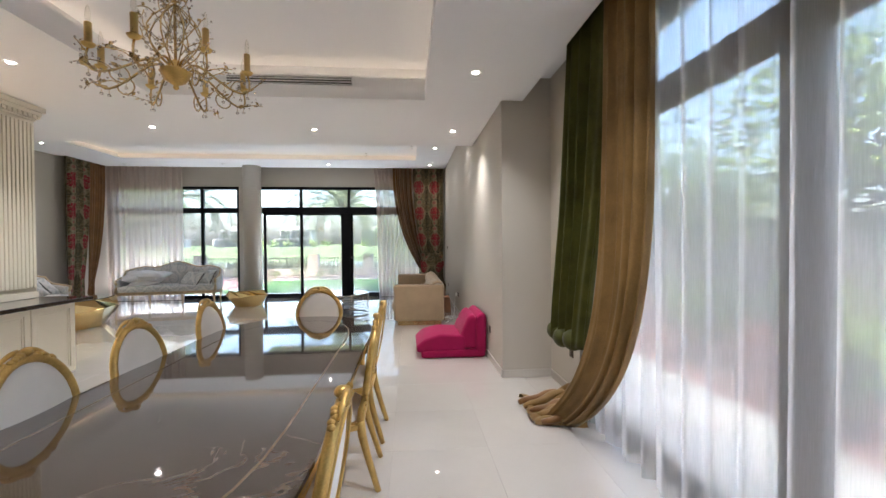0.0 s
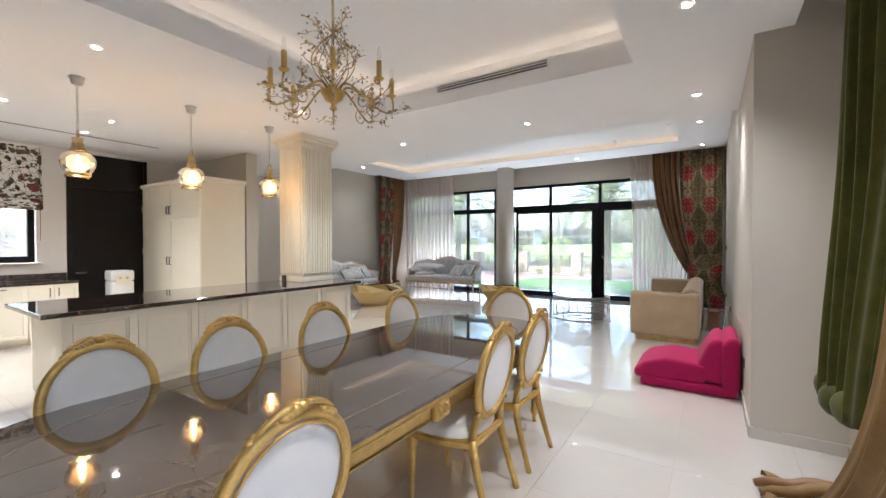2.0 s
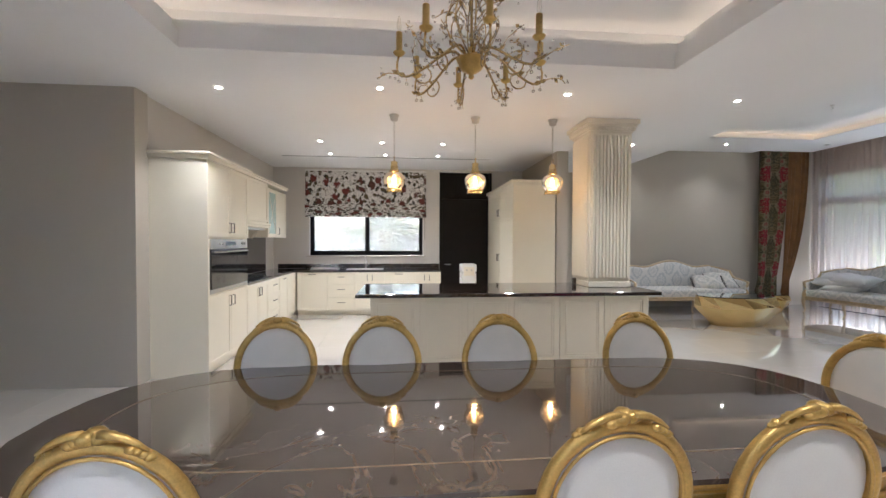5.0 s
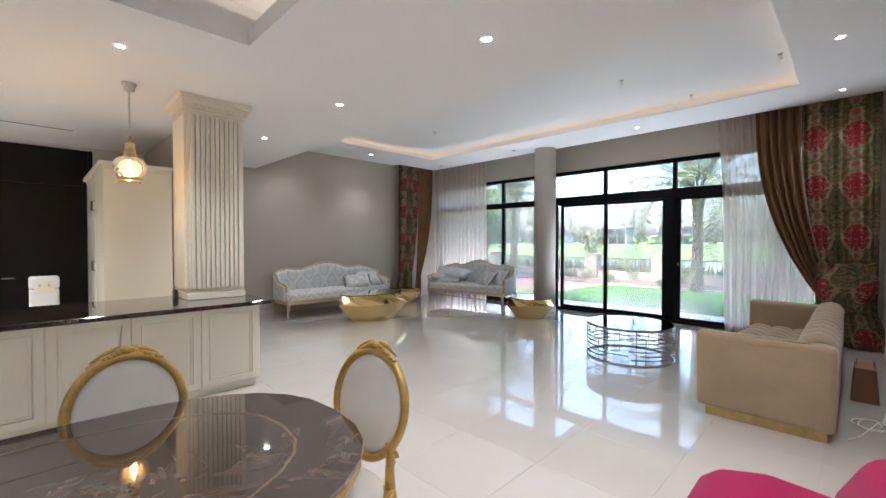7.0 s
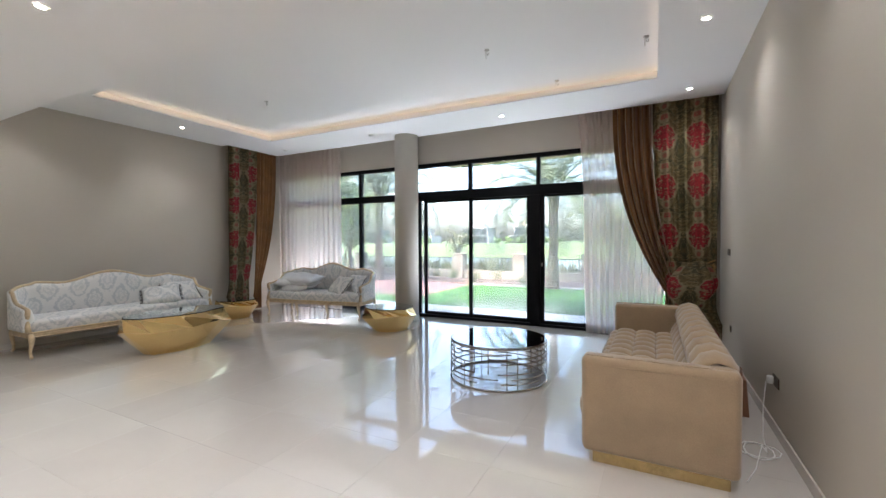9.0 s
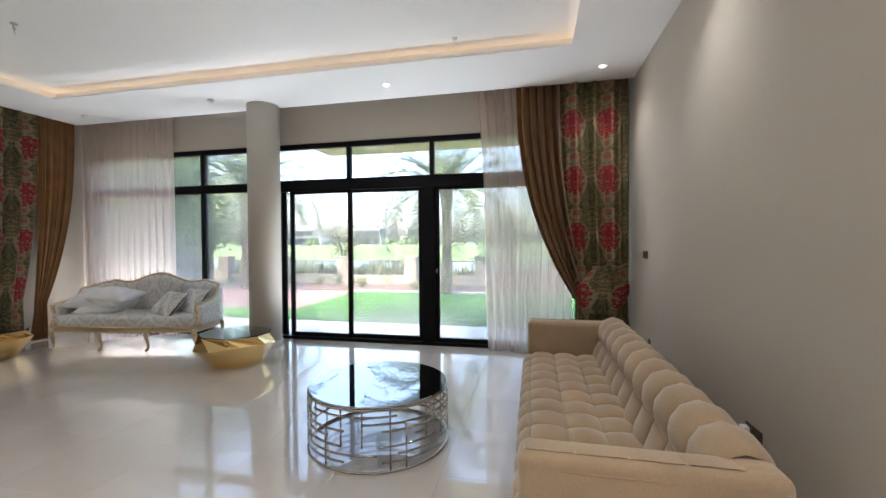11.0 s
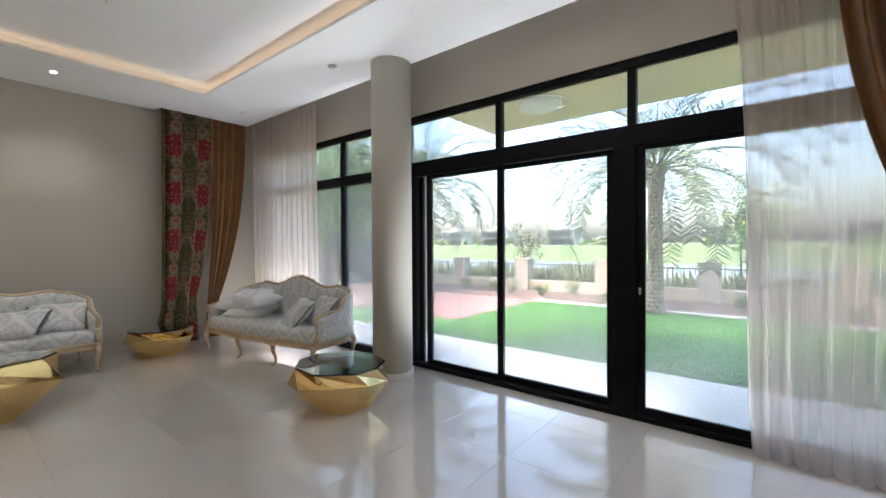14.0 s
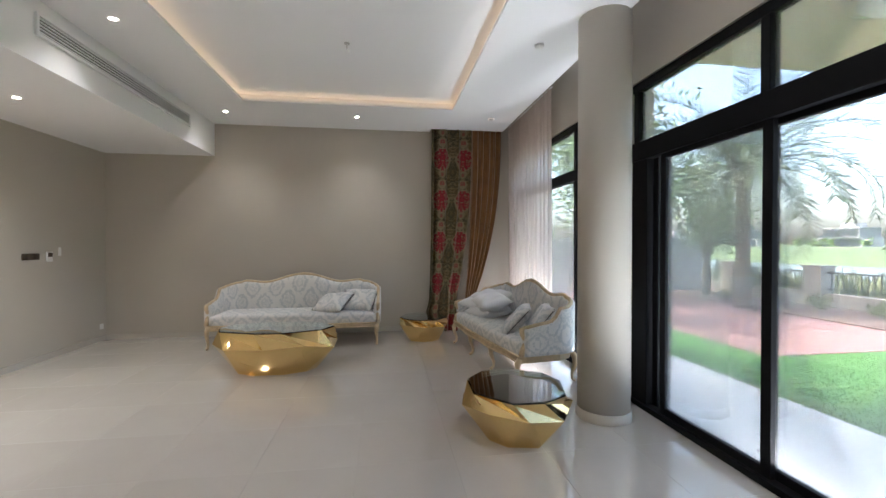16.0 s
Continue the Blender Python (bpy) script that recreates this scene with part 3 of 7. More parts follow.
def kitchen_window():
    t = thing("window_3", pose(0, 0, 0), "black framed two-pane kitchen window", "window", "", "structure")
    x0, x1, y0, y1, z0, z1 = XL - 0.16, XL - 0.08, 0.05, 2.52, 1.2, 3.05

    def b(nm, a, c, d, e):
        box(nm, x0, x1, a, c, d, e, M_BLACK, t, 0.004)

    b("rail", y0, y1, z0, z0 + 0.10), b("rail", y0, y1, z1 - 0.08, z1)
    b("stile", y0, y0 + 0.09, z0 + 0.10, z1 - 0.08), b("stile", y1 - 0.09, y1, z0 + 0.10, z1 - 0.08), b("mullion", 1.24, 1.33, z0 + 0.10, z1 - 0.08)
    for a, c in ((y0 + 0.09, 1.24), (1.33, y1 - 0.09)):
        ob = box("pane", XL - 0.124, XL - 0.116, a, c, z0 + 0.10, z1 - 0.08, M_GLASS, t, 0.0)
        ob.visible_shadow = False
    for a in (y0 - 0.0, y1 - 0.012):
        box("reveal", XL - 0.078, XL + 0.004, a, a + 0.012, z0 + 0.001, z1 - 0.002, M_WHITEPL, t, 0.002, "white lining of the window opening")
    box("window_sill", XL - 0.08, XL + 0.05, y0 - 0.05, y1 + 0.05, z0 - 0.03, z0 - 0.001, M_TRIM, t, 0.004, "white window ledge")


kitchen_window()


def kitchen_door():
    t = thing("door_2", pose(XL - 0.12, 0, 0), "tall black-stained timber door with panel above, closed", "door", "", "structure")
    # unseen sheet added to keep daylight out of the door's gaps
    box("backing", 0, 0.018, 2.886, 4.054, 0, 3.045, M_DARKWOOD, t, 0.0)
    box("jamb", 0.018, 0.14, 2.885, 2.94, 0, 3.045, M_DARKWOOD, t)
    box("jamb", 0.018, 0.14, 4.0, 4.055, 0, 3.045, M_DARKWOOD, t)
    box("overpanel", 0.02, 0.10, 2.94, 4.0, 2.46, 3.045, M_DARKWOOD, t)
    box("leaf", 0.02, 0.07, 2.944, 3.996, 0.01, 2.45, M_DARKWOOD, t)
    bm = bmesh.new()
    tube(bm, [(0.07, 3.02, 1.0), (0.115, 3.02, 1.0), (0.12, 3.03, 1.0), (0.12, 3.14, 1.0)], 0.010)
    lathe(bm, [(0.026, 0), (0.026, 0.01)], 14, (0.075, 3.02, 0.995))
    part("door_handle", bm, M_STEEL, t, "brushed steel lever handle", True)
    for z in (0.4, 1.3, 2.1):
        box("hinge", 0.07, 0.08, 3.985, 3.999, z, z + 0.1, M_STEEL, t, 0.001, "steel hinge")


kitchen_door()


# ---- ceiling fittings ----
DOWN_LOW = [(-5.50, 5.8), (-3.38, 5.8), (-1.27, 5.8), (0.65, 5.8), (0.65, 3.8), (0.65, 1.85), (-3.38, 3.84), (-3.40, 1.85), (-3.55, 0.2),
            (-5.78, 0.77), (-5.78, 1.74), (-5.78, 2.72), (-6.73, 0.77), (-6.73, 1.75), (-6.72, 2.72)]
DOWN_HIGH = [(-7.49, 9.11), (-7.49, 7.11), (-4.84, 7.1), (-2.11, 7.1), (0.61, 7.1), (0.61, 9.2), (0.60, 11.22), (-2.11, 11.19)]


def downlight():
    t = thing("downlight", pose(0, 0, 0), "small round recessed downlight with a white rim, switched on", "downlight", "ceiling downlights")
    bm = bmesh.new()
    lathe(bm, [(0.046, -0.001), (0.046, -0.006), (0.034, -0.009), (0.026, -0.003)], 20, cap=False)
    part("rim", bm, M_WHITEPL, t, smooth=True)
    bm = bmesh.new()
    lathe(bm, [(0.026, -0.0025), (0.026, -0.005), (0.001, -0.006)], 18)
    part("lens", bm, M_DOWN, t, "bright warm white lens")
    return t


first = downlight()
spots = [(x, y, Z_LOW) for x, y in DOWN_LOW] + [(x, y, Z_HIGH) for x, y in DOWN_HIGH]
first.matrix_basis = pose(*spots[0])
for s in spots[1:]:
    copy_thing(first, pose(*s))
for i, (x, y, z) in enumerate(spots):
    beam = new("downlight_beam", bpy.data.lights.new("downlight_beam", "SPOT"))
    beam.data.energy, beam.data.color, beam.data.spot_size, beam.data.spot_blend, beam.data.shadow_soft_size = DOWN_POWER * (0.35 if z > 3.4 else 0.62 if x < -5.6 and y < 5 else 1.0), (1.0, 0.96, 0.92), radians(116), 1.0, 0.05
    beam.matrix_world = pose(x, y, z - 0.02)


def small_detector(x, y, z):
    t = thing("smoke_detector", pose(x, y, z), "small white round ceiling sensor", "smoke detector", "ceiling sensors")
    bm = bmesh.new()
    lathe(bm, [(0.05, 0), (0.048, -0.018), (0.03, -0.03), (0.005, -0.032)], 18)
    part("body", bm, M_WHITEPL, t, smooth=True)


for p in ((-4.78, 11.15, Z_HIGH), (-7.3, 11.3, Z_HIGH)):
    small_detector(*p)


def hook(x, y):
    t = thing("ceiling_hook", pose(x, y, Z_TOP), "bare ceiling hook with loose wires for a lamp", "ceiling hook", "ceiling hooks")
    bm = bmesh.new()
    lathe(bm, [(0.03, 0), (0.03, -0.008)], 12)
    tube(bm, [(0, 0, -0.005), (0, 0, -0.045), (0.010, 0, -0.065), (0.022, 0, -0.058), (0.024, 0, -0.042)], 0.004, 6)
    part("hook", bm, M_STEEL, t)
    bm = bmesh.new()
    tube(bm, [(-0.015, 0, -0.005), (-0.02, 0.01, -0.05), (-0.012, 0.02, -0.10)], 0.005, 6)
    part("wire", bm, M_WHITEPL, t)


for x, y in ((-5.31, 9.15), (-1.57, 9.13), (0.09, 9.64), (-1.04, 10.45)):
    hook(x, y)


def grille(name, m, w, h, label):
    t = thing(name, m, label, "air vent")
    # flat dark sheet painted as the shade behind the slats
    box("backing", -w / 2, w / 2, 0.012, 0.016, -h / 2, h / 2, M_GREYCAV, t, 0.0)
    for a in (-1, 1):
        box("rim", -w / 2, w / 2, -0.012, 0.012, a * h / 2 - 0.012, a * h / 2 + 0.012, M_CEIL, t, 0.003)
        box("rim", a * w / 2 - 0.012, a * w / 2 + 0.012, -0.012, 0.012, -h / 2 - 0.012, h / 2 + 0.012, M_CEIL, t, 0.003)
    n = max(4, int(h / 0.028))
    for i in range(1, n):
        z = -h / 2 + h * i / n
        box("slat", -w / 2 + 0.012, w / 2 - 0.012, -0.006, 0.010, z - 0.004, z + 0.005, M_CEIL, t, 0.0)


grille("dining_vent", pose(-1.27, RY1 + S - 0.013, 3.31), 1.36, 0.115, "long slatted air vent set in the ceiling step")
grille("lounge_vent", pose(-5.93, 6.685, 3.43, 0, 0, 180), 2.72, 0.17, "long white slatted air vent in the ceiling step")


def slot_vent():
    t = thing("slot_vent", pose(-6.96, 1.8, Z_LOW - 0.002), "thin dark linear air slot in the kitchen ceiling", "air vent")
    # solid dark strip in place of the shaded opening
    box("slot", -0.03, 0.03, -1.95, 1.95, -0.003, 0.0, M_GREYCAV, t, 0.0)
    box("rim", -0.045, -0.03, -1.95, 1.95, -0.006, 0.0, M_CEIL, t, 0.0)
    box("rim", 0.03, 0.045, -1.95, 1.95, -0.006, 0.0, M_CEIL, t, 0.0)


slot_vent()


# ---- pendants over the island ----
def pendant():
    t = thing("pendant_lamp", pose(0, 0, 0), "brass pendant lamp with a ribbed amber glass shade, lit", "pendant lamp", "island pendants")
    bm = bmesh.new()
    lathe(bm, [(0.062, 0), (0.062, -0.012), (0.052, -0.02), (0.044, -0.07), (0.012, -0.075)], 20)
    part("canopy", bm, M_STEEL, t, "brushed nickel canopy", True)
    bm = bmesh.new()
    for k in range(17):
        z = -0.075 - k * 0.027
        pts = [(math.cos(a) * (0.009 if k % 2 else 0.0), math.cos(a) * (0.0 if k % 2 else 0.009), z - 0.017 + math.sin(a) * 0.018) for a in [i * math.pi / 4 for i in range(8)]]
        tube(bm, pts, 0.0028, 4, True)
    part("chain", bm, M_STEEL, t)
    bm = bmesh.new()
    tube(bm, [(math.cos(a) * 0.03, 0, -0.545 + math.sin(a) * 0.035) for a in [i * math.pi / 6 for i in range(12)]], 0.006, 6, True)
    lathe(bm, [(0.02, -0.575), (0.045, -0.585), (0.038, -0.62), (0.05, -0.645), (0.042, -0.66), (0.062, -0.70), (0.055, -0.715)], 20)
    part("cap", bm, M_BRASS, t, "aged brass cap", True)
    bm = bmesh.new()
    prof = [(0.052, -0.712), (0.095, -0.728), (0.127, -0.76), (0.138, -0.805), (0.132, -0.855), (0.110, -0.90), (0.088, -0.925)]
    lathe(bm, prof, 36, cap=False, flute=18, depth=0.035)
    part("shade", bm, M_AMBER, t, "ribbed amber glass shade", True)
    bm = bmesh.new()
    lathe(bm, [(0.090, -0.920), (0.100, -0.925), (0.100, -0.945), (0.092, -0.952), (0.082, -0.945), (0.086, -0.925)], 28, cap=False)
    for k in range(3):
        a = k * 2.094
        ball(bm, (0.1 * math.cos(a), 0.1 * math.sin(a), -0.955), 0.010)
    part("gallery_ring", bm, M_BRASS, t, smooth=True)
    bm = bmesh.new()
    lathe(bm, [(0.004, -0.745), (0.012, -0.765), (0.024, -0.81), (0.027, -0.835), (0.018, -0.86), (0.003, -0.868)], 14)
    part("bulb", bm, M_BULB, t, "glowing warm bulb", True)
    return t


p1 = pendant()
p1.matrix_basis = pose(-4.305, 1.975, Z_LOW)
for y in (3.005, 4.02):
    copy_thing(p1, pose(-4.305, y, Z_LOW))
for y in (1.975, 3.005, 4.02):
    l = new("pendant_light", bpy.data.lights.new("pendant_light", "POINT"))
    l.data.energy, l.data.color, l.data.shadow_soft_size = 0.32, (1.0, 0.66, 0.34), 0.03
    l.location = (-4.305, y, Z_LOW - 0.90)


# ---- kitchen ----
def pull(parent, x, y, z, along, wide=0.12):
    """A dark bow handle on a front facing +y (along 'x' or 'z')."""
    bm = bmesh.new()
    d = Vector((1, 0, 0)) if along == "x" else Vector((0, 0, 1))
    c = Vector((x, y, z))
    tube(bm, [c - d * wide / 2, c - d * wide / 2 + Vector((0, 0.025, 0)), c + d * wide / 2 + Vector((0, 0.025, 0)), c + d * wide / 2], 0.006, 6)
    part("handle", bm, M_BRONZE, parent, "dark bronze bow handle")


def front(parent, x0, x1, z0, z1, y, name="door"):
    """A shaker front: slab with a raised border, facing +y."""
    bm = bmesh.new()
    g = 0.003
    bx(bm, x0 + g, x1 - g, y, y + 0.012, z0 + g, z1 - g)
    w = 0.055 if min(x1 - x0, z1 - z0) > 0.25 else 0.03
    for b in ((x0 + g, x1 - g, z0 + g, z0 + w), (x0 + g, x1 - g, z1 - w, z1 - g), (x0 + g, x0 + w, z0 + w, z1 - w), (x1 - w, x1 - g, z0 + w, z1 - w)):
        bx(bm, b[0], b[1], y + 0.0125, y + 0.020, b[2], b[3], 0.002, 1)
    return part(name, bm, M_CREAM, parent)


def base_unit(m, w, kind, group="kitchen base units"):
    t = thing("base_cabinet", m, "cream shaker kitchen base cabinet with bronze handles", "cabinet", group)
    box("body", 0, w, -0.58, 0.0, 0.10, 0.88, M_CREAM, t, 0.002)
    box("plinth", 0, w, -0.53, -0.05, 0.0, 0.10, M_CREAM, t, 0.002)
    if kind == "drawers":
        for z0, z1 in ((0.10, 0.37), (0.37, 0.63), (0.63, 0.88)):
            f = front(t, 0, w, z0, z1, 0.001, "drawer")
            pull(f, w / 2, 0.021, (z0 + z1) / 2 + 0.03, "x", 0.14)
    elif kind == "doors":
        for a, b, hx in ((0, w / 2, w / 2 - 0.05), (w / 2, w, w / 2 + 0.05)):
            f = front(t, a, b, 0.10, 0.88, 0.001)
            pull(f, hx, 0.021, 0.76, "z")
    else:
        f = front(t, 0, w, 0.10, 0.88, 0.001)
        pull(f, w / 2, 0.021, 0.84, "x", 0.14)
    return t


KY, KX = -0.08, -7.62
# run along the window wall (fronts face +x): local x runs towards -y, so turn by -90 degrees
y = 2.86
for w, kind in ((0.58, "doors"), (0.58, "plain"), (0.60, "doors"), (0.55, "drawers"), (0.60, "plain")):
    base_unit(pose(KX, y, 0, 0, 0, -90), w, kind)
    y -= w
# run along the kitchen wall (fronts face +y)
x = -7.0
for w, kind in ((0.50, "plain"), (0.62, "drawers"), (0.83, "doors")):
    base_unit(pose(x - 0.0, KY, 0), w, kind)
    x += w
box_corner = thing("corner_cabinet", pose(0, 0, 0), "cream corner base cabinet", "cabinet", "kitchen base units")
box("body", -8.2, -7.004, -0.66, KY, 0.10, 0.88, M_CREAM, box_corner)
box("plinth", -8.2, -7.004, -0.62, KY - 0.05, 0.0, 0.10, M_CREAM, box_corner)
tagged(box("worktop", XL + 0.002, KX + 0.03, KY - 0.02, 2.87, 0.882, 0.922, M_GRANITE, None, 0.006), "polished black granite worktop along the window", "worktop")
tagged(box("worktop", XL + 0.002, -5.055, -0.68, KY - 0.024, 0.882, 0.922, M_GRANITE, None, 0.006), "polished black granite worktop beside the hob", "worktop")
tagged(box("upstand", XL + 0.002, XL + 0.022, -0.60, 2.87, 0.924, 1.02, M_GRANITE, None, 0.002), "black granite upstand behind the sink", "upstand")
tagged(box("splashback", -7.70, -5.055, -0.698, -0.688, 0.924, 1.58, M_GRANITE, None, 0.001), "polished black granite splashback behind the hob", "splashback")


def oven_tower():
    W = 1.17
    t = thing("oven_tower", pose(-5.05, KY, 0), "tall cream oven housing with a built-in black oven", "cabinet")
    box("body", 0, W, -0.60, 0.0, 0.10, 2.42, M_CREAM, t, 0.002)
    box("plinth", 0, W, -0.55, -0.04, 0, 0.10, M_CREAM, t, 0.002)
    box("side_panel", W, W + 0.04, -0.60, 0.03, 0, 2.42, M_CREAM, t, 0.003)
    bm = bmesh.new()
    bx(bm, -0.02, W + 0.06, -0.60, 0.05, 2.42, 2.47, 0.008)
    bx(bm, -0.03, W + 0.08, -0.60, 0.075, 2.47, 2.50, 0.008)
    part("cornice", bm, M_CREAM, t)
    for a, b, hx in ((0, W / 2, W / 2 - 0.05), (W / 2, W, W / 2 + 0.05)):
        f = front(t, a, b, 1.56, 2.42, 0.001)
        pull(f, hx, 0.021, 1.68, "z")
        f = front(t, a, b, 0.10, 0.90, 0.001)
        pull(f, hx, 0.021, 0.78, "z")
    o = new("oven")
    o.parent = t
    o["label"] = "black glass built-in oven with steel control panel"
    box("fascia", 0.05, W - 0.05, 0.001, 0.022, 1.43, 1.54, M_STEEL, o, 0.003)
    box("glass_door", 0.05, W - 0.05, 0.001, 0.026, 0.965, 1.425, M_VBLACK, o, 0.004)
    box("trim", 0.04, W - 0.04, 0.0, 0.018, 0.915, 0.962, M_STEEL, o, 0.003)
    bm = bmesh.new()
    tube(bm, [(0.14, 0.026, 1.39), (0.14, 0.06, 1.39), (W - 0.12, 0.06, 1.39), (W - 0.12, 0.026, 1.39)], 0.010, 8)
    part("handle", bm, M_STEEL, o, smooth=True)
    box("display", 0.44, 0.74, 0.0225, 0.0245, 1.46, 1.51, M_VBLACK, o, 0.0)
    for k in range(4):
        bm = bmesh.new()
        lathe(bm, [(0.02, 0), (0.018, 0.02)], 14)
        kn = part("knob", bm, M_STEEL, o, smooth=True)
        kn.matrix_basis = pose(0.16 + k * 0.08 + (0.5 if k > 1 else 0), 0.022, 1.485, -90)


M_VBLACK = plain("black_oven_glass", (0.006, 0.006, 0.007), 0.05, vary=0.1, bump=0.0, coat=0.5)
oven_tower()


def wall_units():
    t = thing("wall_cabinet", pose(-6.62, KY - 0.24, 0.12), "cream wall cabinet beside the oven housing", "cabinet", "kitchen wall units")
    box("body", 0, 1.55, -0.36, 0, 1.70, 2.40, M_CREAM, t, 0.002)
    front(t, 0, 0.98, 1.72, 2.40, 0.001)
    h = thing("cooker_hood", pose(-6.62, KY - 0.24, 0.12), "cream mantel cooker hood with curved corbels", "cooker hood")
    bm = bmesh.new()
    bx(bm, -0.06, 1.0, -0.36, 0.06, 1.66, 1.70, 0.008)
    bx(bm, -0.03, 0.99, -0.36, 0.04, 1.62, 1.66, 0.008)
    part("mantel", bm, M_CREAM, h)
    for x0 in (-0.02, 0.86):
        bm = bmesh.new()
        pts = [(0.0, 1.44), (0.10, 1.44), (0.13, 1.50), (0.20, 1.56), (0.36, 1.62), (0.0, 1.62)]
        a = [bm.verts.new((x0, -0.34 + p, z)) for p, z in pts]
        b = [bm.verts.new((x0 + 0.10, -0.34 + p, z)) for p, z in pts]
        bm.faces.new(a), bm.faces.new(b[::-1])
        for i in range(6):
            bm.faces.new((a[i], b[i], b[(i + 1) % 6], a[(i + 1) % 6]))
        part("corbel", bm, M_CREAM, h)
    box("filter", 0.1, 0.85, -0.34, 0.0, 1.58, 1.61, M_STEEL, h, 0.002)
    g = thing("glass_cabinet", pose(-7.75, KY - 0.24, 0.12), "cream wall cabinet with a frosted lattice glass door", "cabinet", "kitchen wall units")
    box("body", 0, 1.125, -0.36, 0, 1.46, 2.34, M_CREAM, g, 0.002)
    f = front(g, 0.60, 1.125, 1.46, 2.34, 0.001)
    box("glass", 0.66, 1.065, 0.0135, 0.0165, 1.53, 2.27, M_FROST, f, 0.0, "pale green frosted glass")
    bm = bmesh.new()
    tube(bm, [(0.66, 0.018, 1.53), (1.065, 0.018, 2.27)], 0.006, 6)
    tube(bm, [(1.065, 0.018, 1.53), (0.66, 0.018, 2.27)], 0.006, 6)
    part("lattice", bm, M_CREAM, f)
    f = front(g, 0, 0.60, 1.46, 2.34, 0.001)
    pull(f, 0.53, 0.021, 1.58, "z")
    c = thing("cornice", pose(-7.75, KY - 0.24, 0.12), "cream cornice over the wall cabinets", "cornice")
    bm = bmesh.new()
    bx(bm, -0.02, 2.68, -0.36, 0.04, 2.402, 2.44, 0.006)
    bx(bm, -0.03, 2.68, -0.36, 0.06, 2.44, 2.47, 0.006)
    part("moulding", bm, M_CREAM, c)


M_FROST = plain("frosted_green_glass", (0.48, 0.60, 0.56), 0.25, vary=0.08, bump=0.02)
wall_units()


def hob():
    t = thing("gas_hob", pose(-5.95, -0.38, 0.922), "black gas hob with iron pan supports", "hob")
    box("plate", -0.38, 0.38, -0.24, 0.24, 0.0, 0.008, M_VBLACK, t, 0.003)
    for x in (-0.22, 0, 0.22):
        for y in (-0.11, 0.11):
            bm = bmesh.new()
            lathe(bm, [(0.045, 0.008), (0.045, 0.02), (0.03, 0.026)], 14)
            bx(bm, x * 0 - 0.09, 0.09, -0.005, 0.005, 0.03, 0.04)
            bx(bm, -0.005, 0.005, -0.09, 0.09, 0.03, 0.04)
            for a in (-0.085, 0.085):
                bx(bm, a - 0.005, a + 0.005, -0.005, 0.005, 0.008, 0.03), bx(bm, -0.005, 0.005, a - 0.005, a + 0.005, 0.008, 0.03)
            ob = part("burner", bm, M_IRON_IN, t)
            ob.location = (x, y, 0)


M_IRON_IN = plain("cast_iron", (0.02, 0.02, 0.02), 0.6, 0.3, vary=0.2)
hob()


def sink():
    t = thing("kitchen_tap", pose(XL + 0.14, 1.28, 0.922), "chrome arched kitchen mixer tap", "tap")
    bm = bmesh.new()
    lathe(bm, [(0.026, 0), (0.022, 0.03), (0.016, 0.05)], 16)
    tube(bm, [(0, 0, 0.03), (0, 0, 0.22), (0.02, 0, 0.27), (0.07, 0, 0.30), (0.13, 0, 0.28), (0.15, 0, 0.22)], 0.011, 8)
    part("spout", bm, M_CHROME, t, smooth=True)
    bm = bmesh.new()
    tube(bm, [(0, 0.02, 0.07), (0, 0.06, 0.09), (0, 0.11, 0.12)], 0.007, 6)
    part("lever", bm, M_CHROME, t, smooth=True)
    s = thing("sink", pose(XL + 0.32, 1.28, 0.9225), "inset stainless steel kitchen sink", "sink")
    bm = bmesh.new()
    for b in ((-0.20, 0.20, -0.38, -0.36), (-0.20, 0.20, 0.36, 0.38), (-0.20, -0.18, -0.36, 0.36), (0.18, 0.20, -0.36, 0.36)):
        bx(bm, *b, 0, 0.005)
    part("rim", bm, M_STEEL, s)
    box("basin", -0.18, 0.18, -0.36, 0.36, 0.0, 0.002, M_STEEL, s, 0.0)
    r = thing("dish_rack", pose(XL + 0.32, 0.45, 0.924), "wire dish rack on a clear drip tray", "dish rack")
    bm = bmesh.new()
    bx(bm, -0.2, 0.2, -0.27, 0.27, 0, 0.02, 0.006)
    part("tray", bm, M_STEEL, r)
    bm = bmesh.new()
    for z in (0.05, 0.10):
        tube(bm, [(-0.17, -0.25, z), (0.17, -0.25, z), (0.17, 0.25, z), (-0.17, 0.25, z)], 0.004, 5, True)
    for k in range(12):
        yy = -0.23 + k * 0.042
        tube(bm, [(-0.17, yy, 0.10), (-0.15, yy, 0.03), (0.15, yy, 0.03), (0.17, yy, 0.10)], 0.0025, 4)
    part("wires", bm, M_CHROME, r)


sink()


